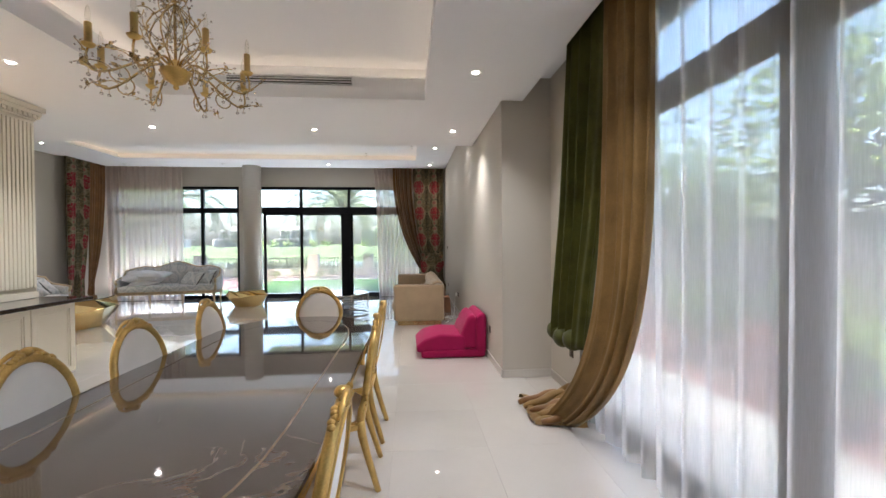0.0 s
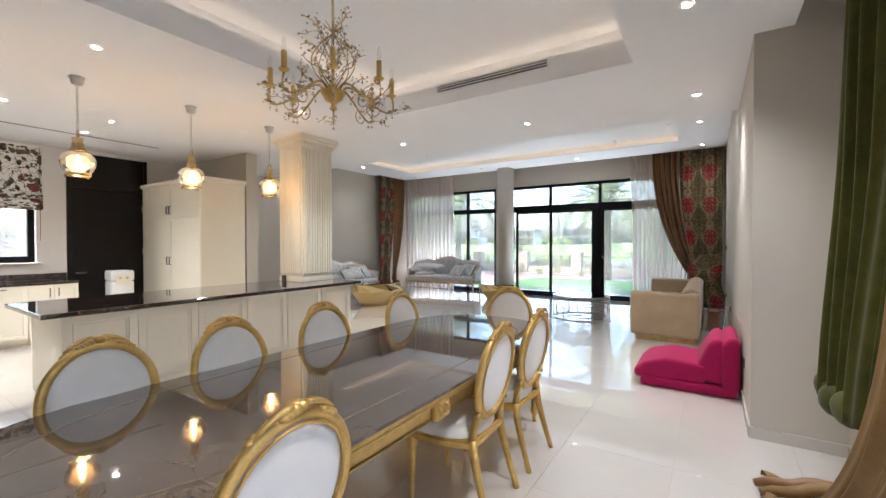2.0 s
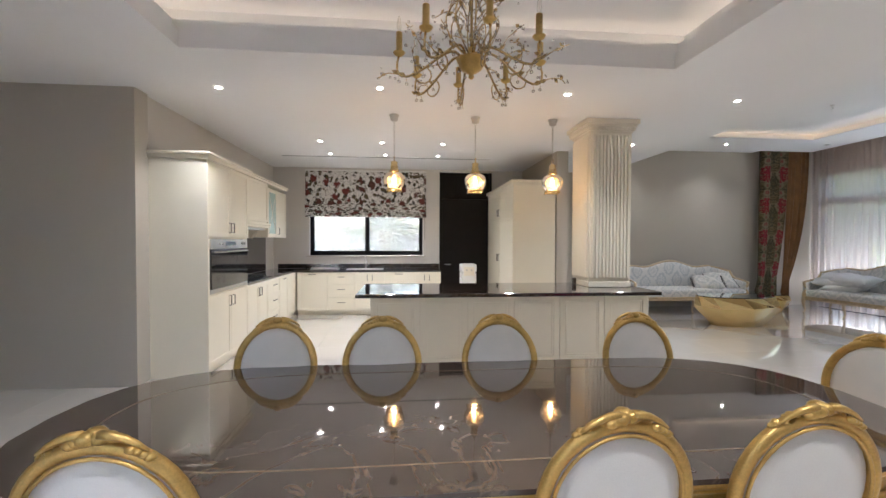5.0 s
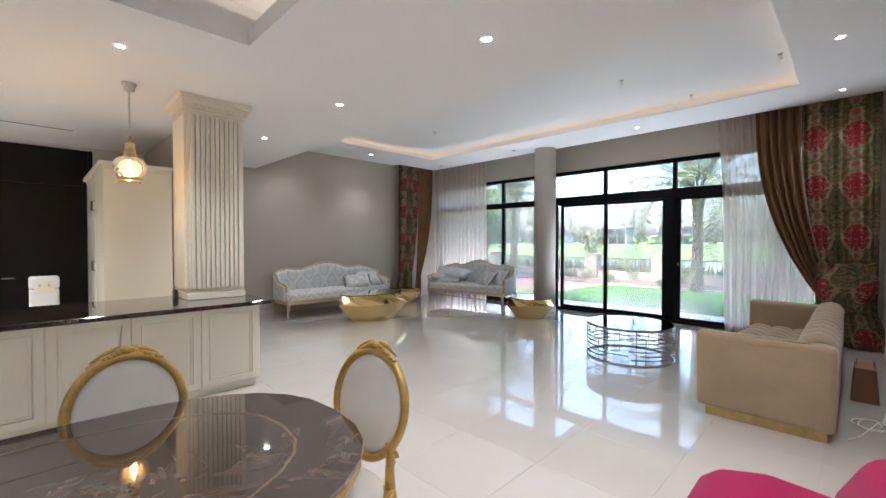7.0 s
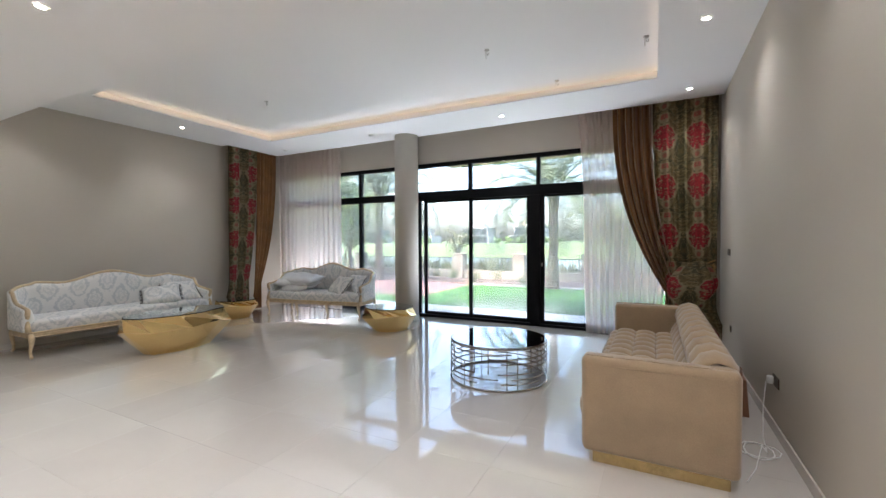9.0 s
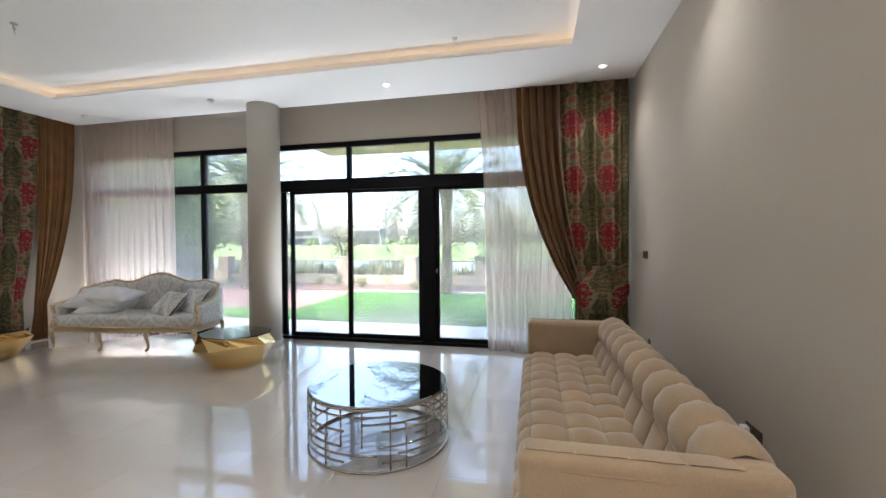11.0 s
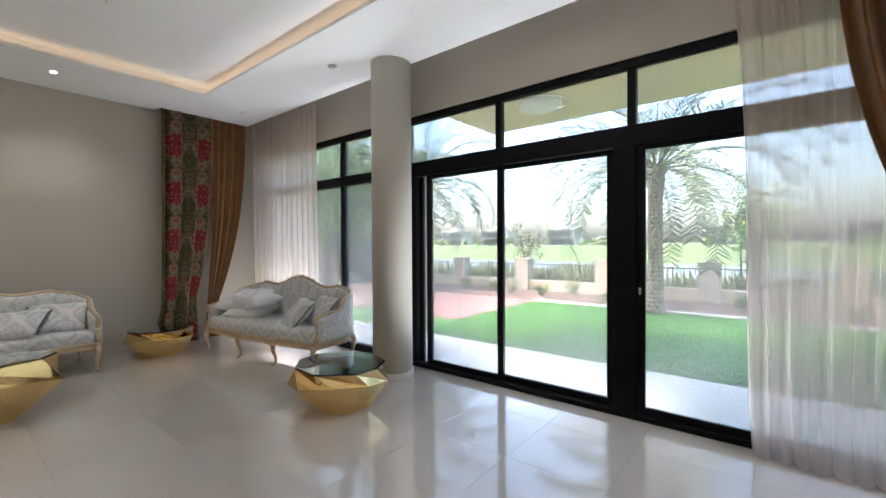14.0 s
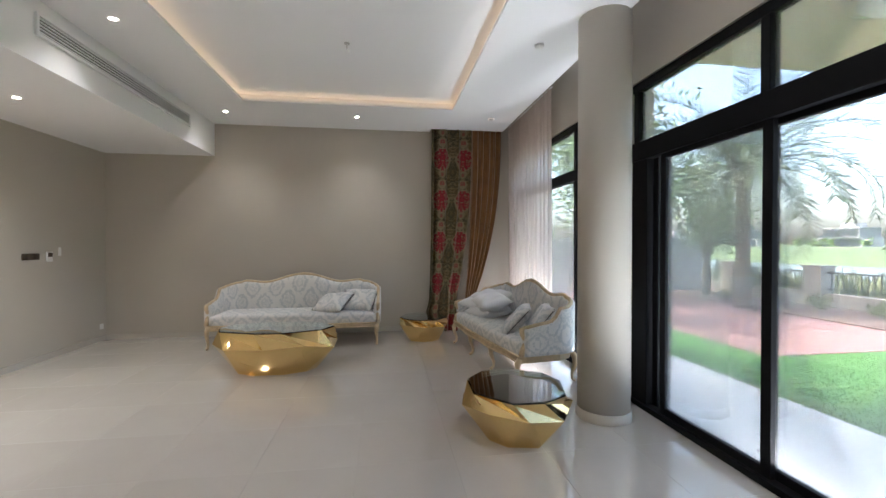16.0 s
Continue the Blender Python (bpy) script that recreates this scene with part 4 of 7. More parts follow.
def blind():
    t = thing("roman_blind", pose(XL, 0, 0), "floral roman blind half lowered over the kitchen window", "roman blind")
    bm = bmesh.new()

    def at(u, v):
        z = 3.03 - v * 0.99
        fold = 0.02 * math.sin(u * 9) * 0.3
        if v > 0.72:
            k = (v - 0.72) / 0.28
            fold += 0.055 * abs(math.sin(k * math.pi * 3)) ** 0.6 + 0.01
            z = 3.03 - 0.72 * 0.99 - k * 0.99 * 0.28
        return (0.02 + fold, -0.02 + u * 2.60, z)
    grid(bm, 40, 60, at, lambda u, v: (u * 2.6, -v * 0.9 if v < 0.72 else -0.648 - (v - 0.72) * 2.2))
    ob = part("cloth", bm, M_FLORAL, t, smooth=True)
    ob.modifiers.new("thickness", "SOLIDIFY").thickness = 0.004
    box("headrail", 0.002, 0.03, -0.02, 2.58, 3.025, 3.055, M_WHITEPL, t, 0.003)
    bm = bmesh.new()
    tube(bm, [(0.05, 2.55, 3.04), (0.05, 2.555, 2.4), (0.05, 2.55, 1.55)], 0.004, 5)
    part("cord", bm, M_BRONZE, t)


blind()


def tall_cabinet():
    t = thing("pantry_cabinet", pose(XL + 0.005, 4.74, 0), "tall cream pantry cupboard with panelled doors", "cabinet")
    w, d, h = 2.12, 0.74, 2.50
    box("body", 0, w, -d, 0, 0.10, h, M_CREAM, t, 0.003)
    box("plinth", 0, w - 0.03, -d + 0.05, 0, 0, 0.10, M_CREAM, t, 0.003)
    bm = bmesh.new()
    bx(bm, 0, w + 0.03, -d - 0.03, 0, h, h + 0.03, 0.006)
    bx(bm, 0, w + 0.06, -d - 0.06, 0, h + 0.03, h + 0.09, 0.010)
    for i in range(9):
        bx(bm, w + 0.061, w + 0.068, -d + 0.02 + i * 0.08, -d + 0.06 + i * 0.08, h + 0.035, h + 0.08)
    for i in range(24):
        bx(bm, 0.03 + i * 0.09, 0.07 + i * 0.09, -d - 0.068, -d - 0.061, h + 0.035, h + 0.08)
    part("cornice", bm, M_CREAM, t)
    inner = new("fronts")
    inner.parent = t
    inner.matrix_basis = pose(w, -d, 0, 0, 0, 180)
    for i in range(2):
        a, b = i * w / 2, (i + 1) * w / 2
        hx = b - 0.05 if i % 2 == 0 else a + 0.05
        for z0, z1, hz in ((0.10, 1.95, 1.20), (1.95, 2.50, 2.08)):
            bm = bmesh.new()
            bx(bm, a + 0.003, b - 0.003, 0.001, 0.012, z0 + 0.003, z1 - 0.003)
            for q in ((a + 0.003, b - 0.003, z0 + 0.003, z0 + 0.06), (a + 0.003, b - 0.003, z1 - 0.06, z1 - 0.003), (a + 0.003, a + 0.06, z0 + 0.06, z1 - 0.06), (b - 0.06, b - 0.003, z0 + 0.06, z1 - 0.06)):
                bx(bm, q[0], q[1], 0.0125, 0.020, q[2], q[3], 0.002, 1)
            tube(bm, [(hx, 0.020, hz - 0.06), (hx, 0.045, hz - 0.06), (hx, 0.045, hz + 0.06), (hx, 0.020, hz + 0.06)], 0.007, 6)
            part("door", bm, M_CREAM, inner)
            bm = bmesh.new()
            tube(bm, [(hx, 0.021, hz - 0.065), (hx, 0.047, hz - 0.065), (hx, 0.047, hz + 0.065), (hx, 0.021, hz + 0.065)], 0.009, 6)
            part("handle", bm, M_BRONZE, inner, "dark bronze bow handle")


tall_cabinet()


def cooler():
    t = thing("water_cooler", pose(-7.75, 3.45, 0), "white floor-standing water dispenser before the dark door", "water dispenser")
    box("body", -0.16, 0.16, -0.16, 0.16, 0.02, 0.86, M_WHITEPL, t, 0.03, seg=4, smooth=True)
    box("head", -0.165, 0.165, -0.165, 0.165, 0.862, 1.04, M_WHITEPL, t, 0.035, seg=4, smooth=True)
    box("recess", 0.163, 0.168, -0.11, 0.11, 0.80, 0.98, M_CREAM, t, 0.004)
    for yy in (-0.05, 0.05):
        box("tap", 0.168, 0.20, yy - 0.012, yy + 0.012, 0.90, 0.935, M_STEEL, t, 0.004)
    box("foot", -0.15, 0.15, -0.15, 0.15, 0, 0.02, M_GREYCAV, t, 0.0)


cooler()


def frame_ring(bm, x0, x1, y0, y1, z0, z1, w):
    """A mitred rectangular frame of width w, facing +x."""
    out, inn = [(y0, z0), (y1, z0), (y1, z1), (y0, z1)], [(y0 + w, z0 + w), (y1 - w, z0 + w), (y1 - w, z1 - w), (y0 + w, z1 - w)]
    e = 0.003
    soft = [(y0 + e, z0 + e), (y1 - e, z0 + e), (y1 - e, z1 - e), (y0 + e, z1 - e)]
    sin = [(y0 + w - e, z0 + w - e), (y1 - w + e, z0 + w - e), (y1 - w + e, z1 - w + e), (y0 + w - e, z1 - w + e)]
    loops = [[bm.verts.new((x, y, z)) for y, z in ring] for x, ring in ((x0, out), (x1 - e, out), (x1, soft), (x1, sin), (x1 - e, inn), (x0, inn))]
    for a, b in zip(loops, loops[1:] + loops[:1]):
        for i in range(4):
            bm.faces.new((a[i], a[(i + 1) % 4], b[(i + 1) % 4], b[i]))
    bmesh.ops.recalc_face_normals(bm, faces=bm.faces)


def island():
    t = thing("kitchen_island", pose(0, 0, 0), "long cream panelled kitchen island with overhanging top", "kitchen island")
    x1, y0, y1 = -3.84, 1.72, 5.06
    box("body", -4.72, x1, y0, y1, 0.08, 0.885, M_CREAM, t, 0.003)
    box("plinth", -4.68, x1 - 0.03, y0 + 0.03, y1 - 0.03, 0, 0.08, M_CREAM, t, 0.003)
    n = 6
    for i in range(n):
        a, b = y0 + i * (y1 - y0) / n, y0 + (i + 1) * (y1 - y0) / n
        bm = bmesh.new()
        frame_ring(bm, x1 + 0.001, x1 + 0.016, a + 0.004, b - 0.004, 0.09, 0.88, 0.066)
        panel = part("panel", bm, M_CREAM, t)
        bm = bmesh.new()
        frame_ring(bm, x1 + 0.001, x1 + 0.009, a + 0.074, b - 0.074, 0.16, 0.81, 0.020)
        part("moulding", bm, M_CREAM, panel)
    bm = bmesh.new()
    for q in ((-4.72, x1, 0.09, 0.15), (-4.72, x1, 0.81, 0.88), (-4.72, -4.65, 0.15, 0.81), (x1 - 0.07, x1, 0.15, 0.81)):
        bx(bm, q[0], q[1], y1 + 0.001, y1 + 0.016, q[2], q[3], 0.003, 1)
    part("end_panel", bm, M_CREAM, t)
    top = tagged(box("island_worktop", -4.84, -3.69, 1.56, 5.15, 0.887, 0.93, M_GRANITE, None, 0.008, seg=3), "polished dark brown granite island worktop", "worktop")
    s = thing("socket", pose(-4.6, 4.45, 0.931), "small dark pop-up socket block on the worktop", "socket")
    box("block", -0.03, 0.03, -0.02, 0.02, 0, 0.09, M_BRONZE, s, 0.004)


island()


def pilaster():
    t = thing("pilaster", pose(0, 0, 0), "cream fluted square pillar standing on the island", "pillar")
    x0, x1, y0, y1, z0, z1 = -4.74, -4.22, 4.49, 5.05, 0.931, Z_LOW - 0.002
    box("core", x0, x1, y0, y1, z0, z1, M_CREAM, t, 0.004)
    box("foot", x0 - 0.012, x1 + 0.012, y0 - 0.012, y1 + 0.012, z0, z0 + 0.07, M_CREAM, t, 0.006)
    n = 11
    for i in range(n):
        yy = y0 + 0.045 + i * (y1 - y0 - 0.09) / (n - 1)
        box("reed", x1 + 0.0005, x1 + 0.026, yy - 0.017, yy + 0.017, z0 + 0.12, z1 - 0.20, M_CREAM, t, 0.004)
        xx = x0 + 0.045 + i * (x1 - x0 - 0.09) / (n - 1)
        box("reed", xx - 0.017, xx + 0.017, y0 - 0.026, y0 - 0.0005, z0 + 0.12, z1 - 0.20, M_CREAM, t, 0.004)
    bm = bmesh.new()
    for e, a, b in ((0.012, 0.165, 0.14), (0.03, 0.14, 0.10), (0.05, 0.10, 0.06), (0.075, 0.06, 0.0)):
        bx(bm, x0 - e, x1 + e, y0 - e, y1 + e, z1 - a, z1 - b, 0.006)
    for i in range(11):
        f = i / 10
        yy = y0 - 0.03 + f * (y1 - y0 + 0.03)
        bx(bm, x1 + 0.031, x1 + 0.048, yy, yy + 0.03, z1 - 0.135, z1 - 0.103)
        xx = x0 - 0.03 + f * (x1 - x0 + 0.03)
        bx(bm, xx, xx + 0.03, y0 - 0.048, y0 - 0.031, z1 - 0.135, z1 - 0.103)
    part("capital", bm, M_CREAM, t, "dentilled cream capital")


pilaster()


# ---- dining ----
TX, TY = -0.97, 2.46


def table_outline(hw, hl, bow=0.16, n=14):
    """Half width, half length: straight sides and bowed, round-cornered ends."""
    pts = []
    r = 0.85
    for sg in (1, -1):
        ends = []
        for i in range(n + 1):
            a = math.pi * i / n
            c, s = math.cos(a), math.sin(a)
            ends.append((sg * hw * math.copysign(abs(c) ** 0.80, c), sg * (hl - r + r * abs(s) ** 0.85)))
        pts += ends
    return pts


def prism(bm, pts, z0, z1):
    a = [bm.verts.new((x, y, z0)) for x, y in pts]
    b = [bm.verts.new((x, y, z1)) for x, y in pts]
    bm.faces.new(a[::-1]), bm.faces.new(b)
    for i in range(len(pts)):
        j = (i + 1) % len(pts)
        bm.faces.new((a[i], a[j], b[j], b[i]))


def dining_table():
    t = thing("dining_table", pose(TX, TY, 0), "long gilded dining table with a dark polished marble top", "dining table")
    bm = bmesh.new()
    prism(bm, table_outline(0.665, 1.86), 0.752, 0.770)
    part("tabletop", bm, M_MARBLE, t, "mirror-polished dark brown marble top")
    bm = bmesh.new()
    pts = table_outline(0.655, 1.85)
    for r, z in ((0.013, 0.742), (0.010, 0.724)):
        tube(bm, [(x * (1 + (r - 0.013)), y, z) for x, y in pts], r, 8, True)
    part("moulded_edge", bm, M_GILT, t, smooth=True)
    bm = bmesh.new()
    prism(bm, table_outline(0.615, 1.80), 0.625, 0.735)
    part("apron", bm, M_GILT, t)
    bm = bmesh.new()
    for z in (0.632, 0.712):
        tube(bm, [(x, y, z) for x, y in table_outline(0.62, 1.805)], 0.008, 6, True)
    part("beading", bm, M_GILT, t, smooth=True)
    # pale line painted on the marble in place of a reflection
    bm = bmesh.new()
    a, b = table_outline(0.50, 1.62), table_outline(0.49, 1.61)
    va, vb = [bm.verts.new((x, y, 0.7704)) for x, y in a], [bm.verts.new((x, y, 0.7704)) for x, y in b]
    for i in range(len(a)):
        j = (i + 1) % len(a)
        bm.faces.new((va[i], va[j], vb[j], vb[i]))
    part("reflection_line", bm, M_REFLECTION_LINE, t, "thin pale line painted in for a reflection")
    leg = [(0.010, 0.0), (0.016, 0.004), (0.018, 0.03), (0.014, 0.05), (0.030, 0.08), (0.034, 0.10), (0.024, 0.12), (0.026, 0.15), (0.046, 0.50), (0.052, 0.52),
           (0.040, 0.535), (0.060, 0.55), (0.064, 0.575), (0.045, 0.59), (0.058, 0.60), (0.058, 0.63)]
    for x, y in ((-0.53, -1.42), (0.53, -1.42), (-0.53, 1.42), (0.53, 1.42), (0.0, -0.45), (0.0, 0.45)):
        bm = bmesh.new()
        lathe(bm, leg, 24, (x, y, 0), flute=12, depth=0.10)
        part("leg", bm, M_GILT, t, smooth=True)
    for y in (-1.2, -0.15, 0.95):
        for sx in (-1, 1):
            bm = bmesh.new()
            bx(bm, sx * 0.63 - 0.014, sx * 0.63 + 0.014, y - 0.07, y + 0.07, 0.62, 0.735, 0.008)
            for k in range(8):
                a = k * math.pi / 4
                ball(bm, (sx * 0.647, y + 0.033 * math.cos(a), 0.678 + 0.033 * math.sin(a)), 0.016, 6, 5)
            ball(bm, (sx * 0.65, y, 0.678), 0.018, 6, 5)
            part("carved_block", bm, M_GILT, t, "carved gilt rosette block", True)


M_REFLECTION_LINE = plain("pale_reflection_line", (0.22, 0.165, 0.115), 0.12, vary=0.1)
dining_table()


def dining_chair():
    """Faces -y: the sitter looks towards -y. Origin on the floor, under the back legs."""
    t = thing("dining_chair", pose(0, 0, 0), "gilded oval-back dining chair with white upholstery", "dining chair", "chairs round the table")
    lean = radians(9)

    def back(px, pz, out=0.0):
        """A point of the back's plane: px across, pz up along it."""
        return Vector((px, -0.02 + math.sin(lean) * (pz - 0.47) + out * math.cos(lean), 0.47 + (pz - 0.47) * math.cos(lean) - out * math.sin(lean)))
    cz, rx, rz = 0.765, 0.225, 0.252
    bm = bmesh.new()
    ring = [back(rx * math.cos(a), cz + rz * math.sin(a)) for a in [2 * math.pi * i / 44 for i in range(44)]]
    tube(bm, ring, 0.0205, 10, True)
    ring2 = [back((rx - 0.022) * math.cos(a), cz + (rz - 0.022) * math.sin(a), 0.020) for a in [2 * math.pi * i / 44 for i in range(44)]]
    tube(bm, ring2, 0.006, 6, True)
    part("back_frame", bm, M_GILT, t, smooth=True)
    bm = bmesh.new()
    rnd = random.Random(4)
    for k in range(-9, 10):
        a = math.pi / 2 + k * 0.066
        r = 0.014 + 0.012 * math.exp(-(k / 2.6) ** 2)
        ball(bm, back((rx + 0.012) * math.cos(a), cz + (rz + 0.016 + 0.012 * math.exp(-(k / 2.5) ** 2)) * math.sin(a), rnd.uniform(-0.012, 0.016)), r, 7, 5, (1.2, 1.0, 0.8))
    for sg in (-1, 1):
        pts = [back(sg * (0.02 + 0.028 * s), cz + rz + 0.038 - 0.006 * s * s * 0.5, 0.012) for s in range(5)]
        tube(bm, pts, [0.013, 0.012, 0.010, 0.008, 0.004], 6)
    part("carved_crest", bm, M_GILT, t, "carved gilt flower crest", True)
    bm = bmesh.new()
    for side, puff in ((-1, 0.030), (1, 0.022)):
        rings = []
        for j in range(7):
            f = j / 6
            rr = math.cos(f * math.pi / 2) if j < 6 else 0.0
            rings.append([bm.verts.new(back((rx - 0.02) * rr * math.cos(a), cz + (rz - 0.02) * rr * math.sin(a), side * puff * math.sin(f * math.pi / 2))) for a in [2 * math.pi * i / 32 for i in range(32)]] if j < 6
                         else [bm.verts.new(back(0, cz, side * puff))])
        for a, b in zip(rings, rings[1:]):
            for i in range(32):
                j = (i + 1) % 32
                bm.faces.new((a[i], a[j], b[j], b[i]) if len(b) > 1 else (a[i], a[j], b[0]))
    part("backrest", bm, M_WHITEFAB, t, "padded white oval back", True)
    # seat rail and seat
    def seat_outline(g):
        return [(g * x, -0.235 + (y + 0.235) * g) for x, y in ((-0.20, -0.01), (-0.245, -0.18), (-0.26, -0.36), (-0.22, -0.45), (-0.10, -0.475), (0.10, -0.475), (0.22, -0.45), (0.26, -0.36), (0.245, -0.18), (0.20, -0.01))]
    bm = bmesh.new()
    prism(bm, seat_outline(1.0), 0.375, 0.425)
    bmesh.ops.bevel(bm, geom=[e for e in bm.edges if abs(e.verts[0].co.z - e.verts[1].co.z) < 1e-5], offset=0.012, segments=2, affect="EDGES")
    part("seat_frame", bm, M_GILT, t)
    bm = bmesh.new()
    levels = [(1.0, 0.426), (1.0, 0.45), (0.95, 0.478), (0.80, 0.495), (0.45, 0.507)]
    rings = [[bm.verts.new((x, y, z)) for x, y in seat_outline(g * 0.97)] for g, z in levels]
    for a, b in zip(rings, rings[1:]):
        for i in range(10):
            bm.faces.new((a[i], a[(i + 1) % 10], b[(i + 1) % 10], b[i]))
    bm.faces.new(rings[-1])
    ob = part("seat", bm, M_WHITEFAB, t, "rounded white seat pad", True)
    ob.modifiers.new("round", "SUBSURF").levels = 1
    for sg in (-1, 1):
        bm = bmesh.new()
        lathe(bm, [(0.010, 0), (0.014, 0.01), (0.013, 0.04), (0.020, 0.055), (0.014, 0.07), (0.026, 0.30), (0.032, 0.315), (0.022, 0.33), (0.034, 0.345), (0.034, 0.378)], 16, (sg * 0.205, -0.42, 0), flute=8, depth=0.1)
        part("leg", bm, M_GILT, t, smooth=True)
        bm = bmesh.new()
        tube(bm, [(sg * 0.205, 0.075, 0.0), (sg * 0.20, 0.045, 0.10), (sg * 0.195, 0.01, 0.22), (sg * 0.19, -0.02, 0.34), (sg * 0.185, -0.03, 0.43)], [0.018, 0.020, 0.022, 0.026, 0.026], 8)
        part("leg", bm, M_GILT, t, smooth=True)
        bm = bmesh.new()
        tube(bm, [Vector((sg * 0.185, -0.03, 0.42)), Vector((sg * 0.178, -0.025, 0.49)), back(sg * 0.165, 0.56), back(sg * 0.155, 0.615)], [0.026, 0.022, 0.020, 0.022], 8)
        tube(bm, [back(sg * (0.17 + 0.028 * math.cos(a)), 0.555 + 0.028 * math.sin(a), 0.012) for a in [i * 0.75 for i in range(8)]], 0.010, 6)
        part("back_post", bm, M_GILT, t, "gilt scroll post", True)
    return t


chair = dining_chair()
chair.matrix_basis = pose(-1.62, 1.33, 0, 0, 0, 90)
for x, yy, a in ((-1.62, 1.97, 92), (-1.63, 2.71, 88), (-1.63, 3.64, 91), (-0.94, 4.47, 11), (-0.26, 1.33, -90), (-0.26, 2.72, -88), (-0.26, 3.33, -91)):
    copy_thing(chair, pose(x, yy, 0, 0, 0, a))


def chandelier():
    t = thing("chandelier", pose(-1.29, 2.46, 0), "gilded candle chandelier hung with crystal beads", "chandelier")
    rnd = random.Random(21)
    bm = bmesh.new()
    tube(bm, [(0, 0, 3.555), (0, 0, 2.5)], 0.008, 8)
    lathe(bm, [(0.06, 3.559), (0.055, 3.53), (0.015, 3.50)], 18)
    part("stem", bm, M_BRASS, t, smooth=True)
    bm = bmesh.new()
    lathe(bm, [(0.006, 2.395), (0.016, 2.405), (0.012, 2.42), (0.055, 2.445), (0.085, 2.50), (0.078, 2.505), (0.03, 2.47), (0.02, 2.56)], 20, flute=10, depth=0.12)
    part("bowl", bm, M_GILT, t, smooth=True)
    wires, beads, leaves = bmesh.new(), bmesh.new(), bmesh.new()

    def leaf(p, d, l=0.035):
        d = d.normalized()
        w = d.orthogonal().normalized() * l * 0.28
        n = d.cross(w).normalized() * l * 0.12
        c = [leaves.verts.new(q) for q in (p, p + d * l * 0.5 + w, p + d * l, p + d * l * 0.5 - w, p + d * l * 0.5 + n)]
        for i, j in ((0, 1), (1, 2), (2, 3), (3, 0)):
            leaves.faces.new((c[i], c[j], c[4]))

    def spray(p, out, n, ln):
        up = Vector((0, 0, 1))
        pts = [p]
        dirn = (out * 0.5 + up * rnd.uniform(0.2, 1.0)).normalized()
        for s in range(7):
            dirn = (dirn + Vector((rnd.gauss(0, 0.25), rnd.gauss(0, 0.25), rnd.gauss(0, 0.2) - 0.08))).normalized()
            pts.append(pts[-1] + dirn * ln / 7)
        tube(wires, pts, 0.0026, 4)
        for s in range(n):
            q = pts[1 + s % 7] + Vector((rnd.gauss(0, 1), rnd.gauss(0, 1), rnd.gauss(0, 1))) * 0.018
            bmesh.ops.create_icosphere(beads, subdivisions=1, radius=rnd.uniform(0.005, 0.009), matrix=Matrix.Translation(q))
        leaf(pts[4], dirn), leaf(pts[6], -dirn + up)

    for count, rad, zt, turn in ((8, 0.385, 2.50, 0.05),):
        for k in range(count):
            a = turn + 2 * math.pi * k / count
            out = Vector((math.cos(a), math.sin(a), 0))
            ctrl = [Vector((0, 0, 2.49)) + out * 0.05, Vector((0, 0, 2.66)) + out * rad * 0.30, Vector((0, 0, 2.36)) + out * rad * 0.62, Vector((0, 0, 2.29)) + out * rad * 1.18, Vector((0, 0, zt)) + out * rad]
            pts = []
            for s in range(17):
                u = s / 16
                p = [c.copy() for c in ctrl]
                while len(p) > 1:
                    p = [x.lerp(y, u) for x, y in zip(p, p[1:])]
                pts.append(p[0])
            bm = bmesh.new()
            tube(bm, pts, [0.0075 - 0.002 * s / 16 for s in range(17)], 7)
            curl = [pts[9] + out * (0.045 * math.cos(b) - 0.03) + Vector((0, 0, -0.045 * math.sin(b) - 0.01)) for b in [i * 0.6 for i in range(9)]]
            tube(bm, curl, 0.004, 5)
            part("arm", bm, M_BRASS, t, smooth=True)
            p = pts[-1]
            bm = bmesh.new()
            lathe(bm, [(0.006, -0.010), (0.024, 0.0), (0.033, 0.012), (0.017, 0.009), (0.0165, 0.115), (0.012, 0.118)], 12, tuple(p))
            part("candle", bm, M_CANDLE, t, "gilded candle sleeve", True)
            bm = bmesh.new()
            lathe(bm, [(0.007, 0.118), (0.014, 0.145), (0.011, 0.175), (0.002, 0.205)], 10, tuple(p))
            part("bulb", bm, M_CLEAR, t, "clear unlit candle bulb", True)
            for s in (5, 9, 12):
                spray(pts[s], out, 8, 0.17)
            for s in (5, 8, 11, 13):
                q = pts[s] - Vector((0, 0, 0.03))
                tube(wires, [pts[s], q], 0.0012, 4)
                bmesh.ops.create_icosphere(beads, subdivisions=1, radius=0.010, matrix=Matrix.Translation(q - Vector((0, 0, 0.008))))
                leaf(pts[s], out + Vector((0, 0, 0.5)), 0.045)
    for k in range(22):
        a = k * 2.4
        out = Vector((math.cos(a), math.sin(a), 0))
        spray(Vector((0, 0, 2.56 + 0.014 * k)) + out * 0.03, out * 0.8, 9, 0.26)
    for k in range(8):
        a = k * math.pi / 4
        pts = [Vector((0.07 * math.sin(s * 0.45) * math.cos(a) * 2, 0.07 * math.sin(s * 0.45) * math.sin(a) * 2, 2.50 + 0.055 * s)) for s in range(9)]
        tube(wires, pts, 0.004, 5)
    tagged(part("wire_work", wires, M_BRASS, t), kind="stuff")
    tagged(part("crystal_beads", beads, M_CRYSTAL, t, "sparkling clear crystal beads"), kind="stuff")
    tagged(part("leaf_work", leaves, M_BRASS, t), kind="stuff")


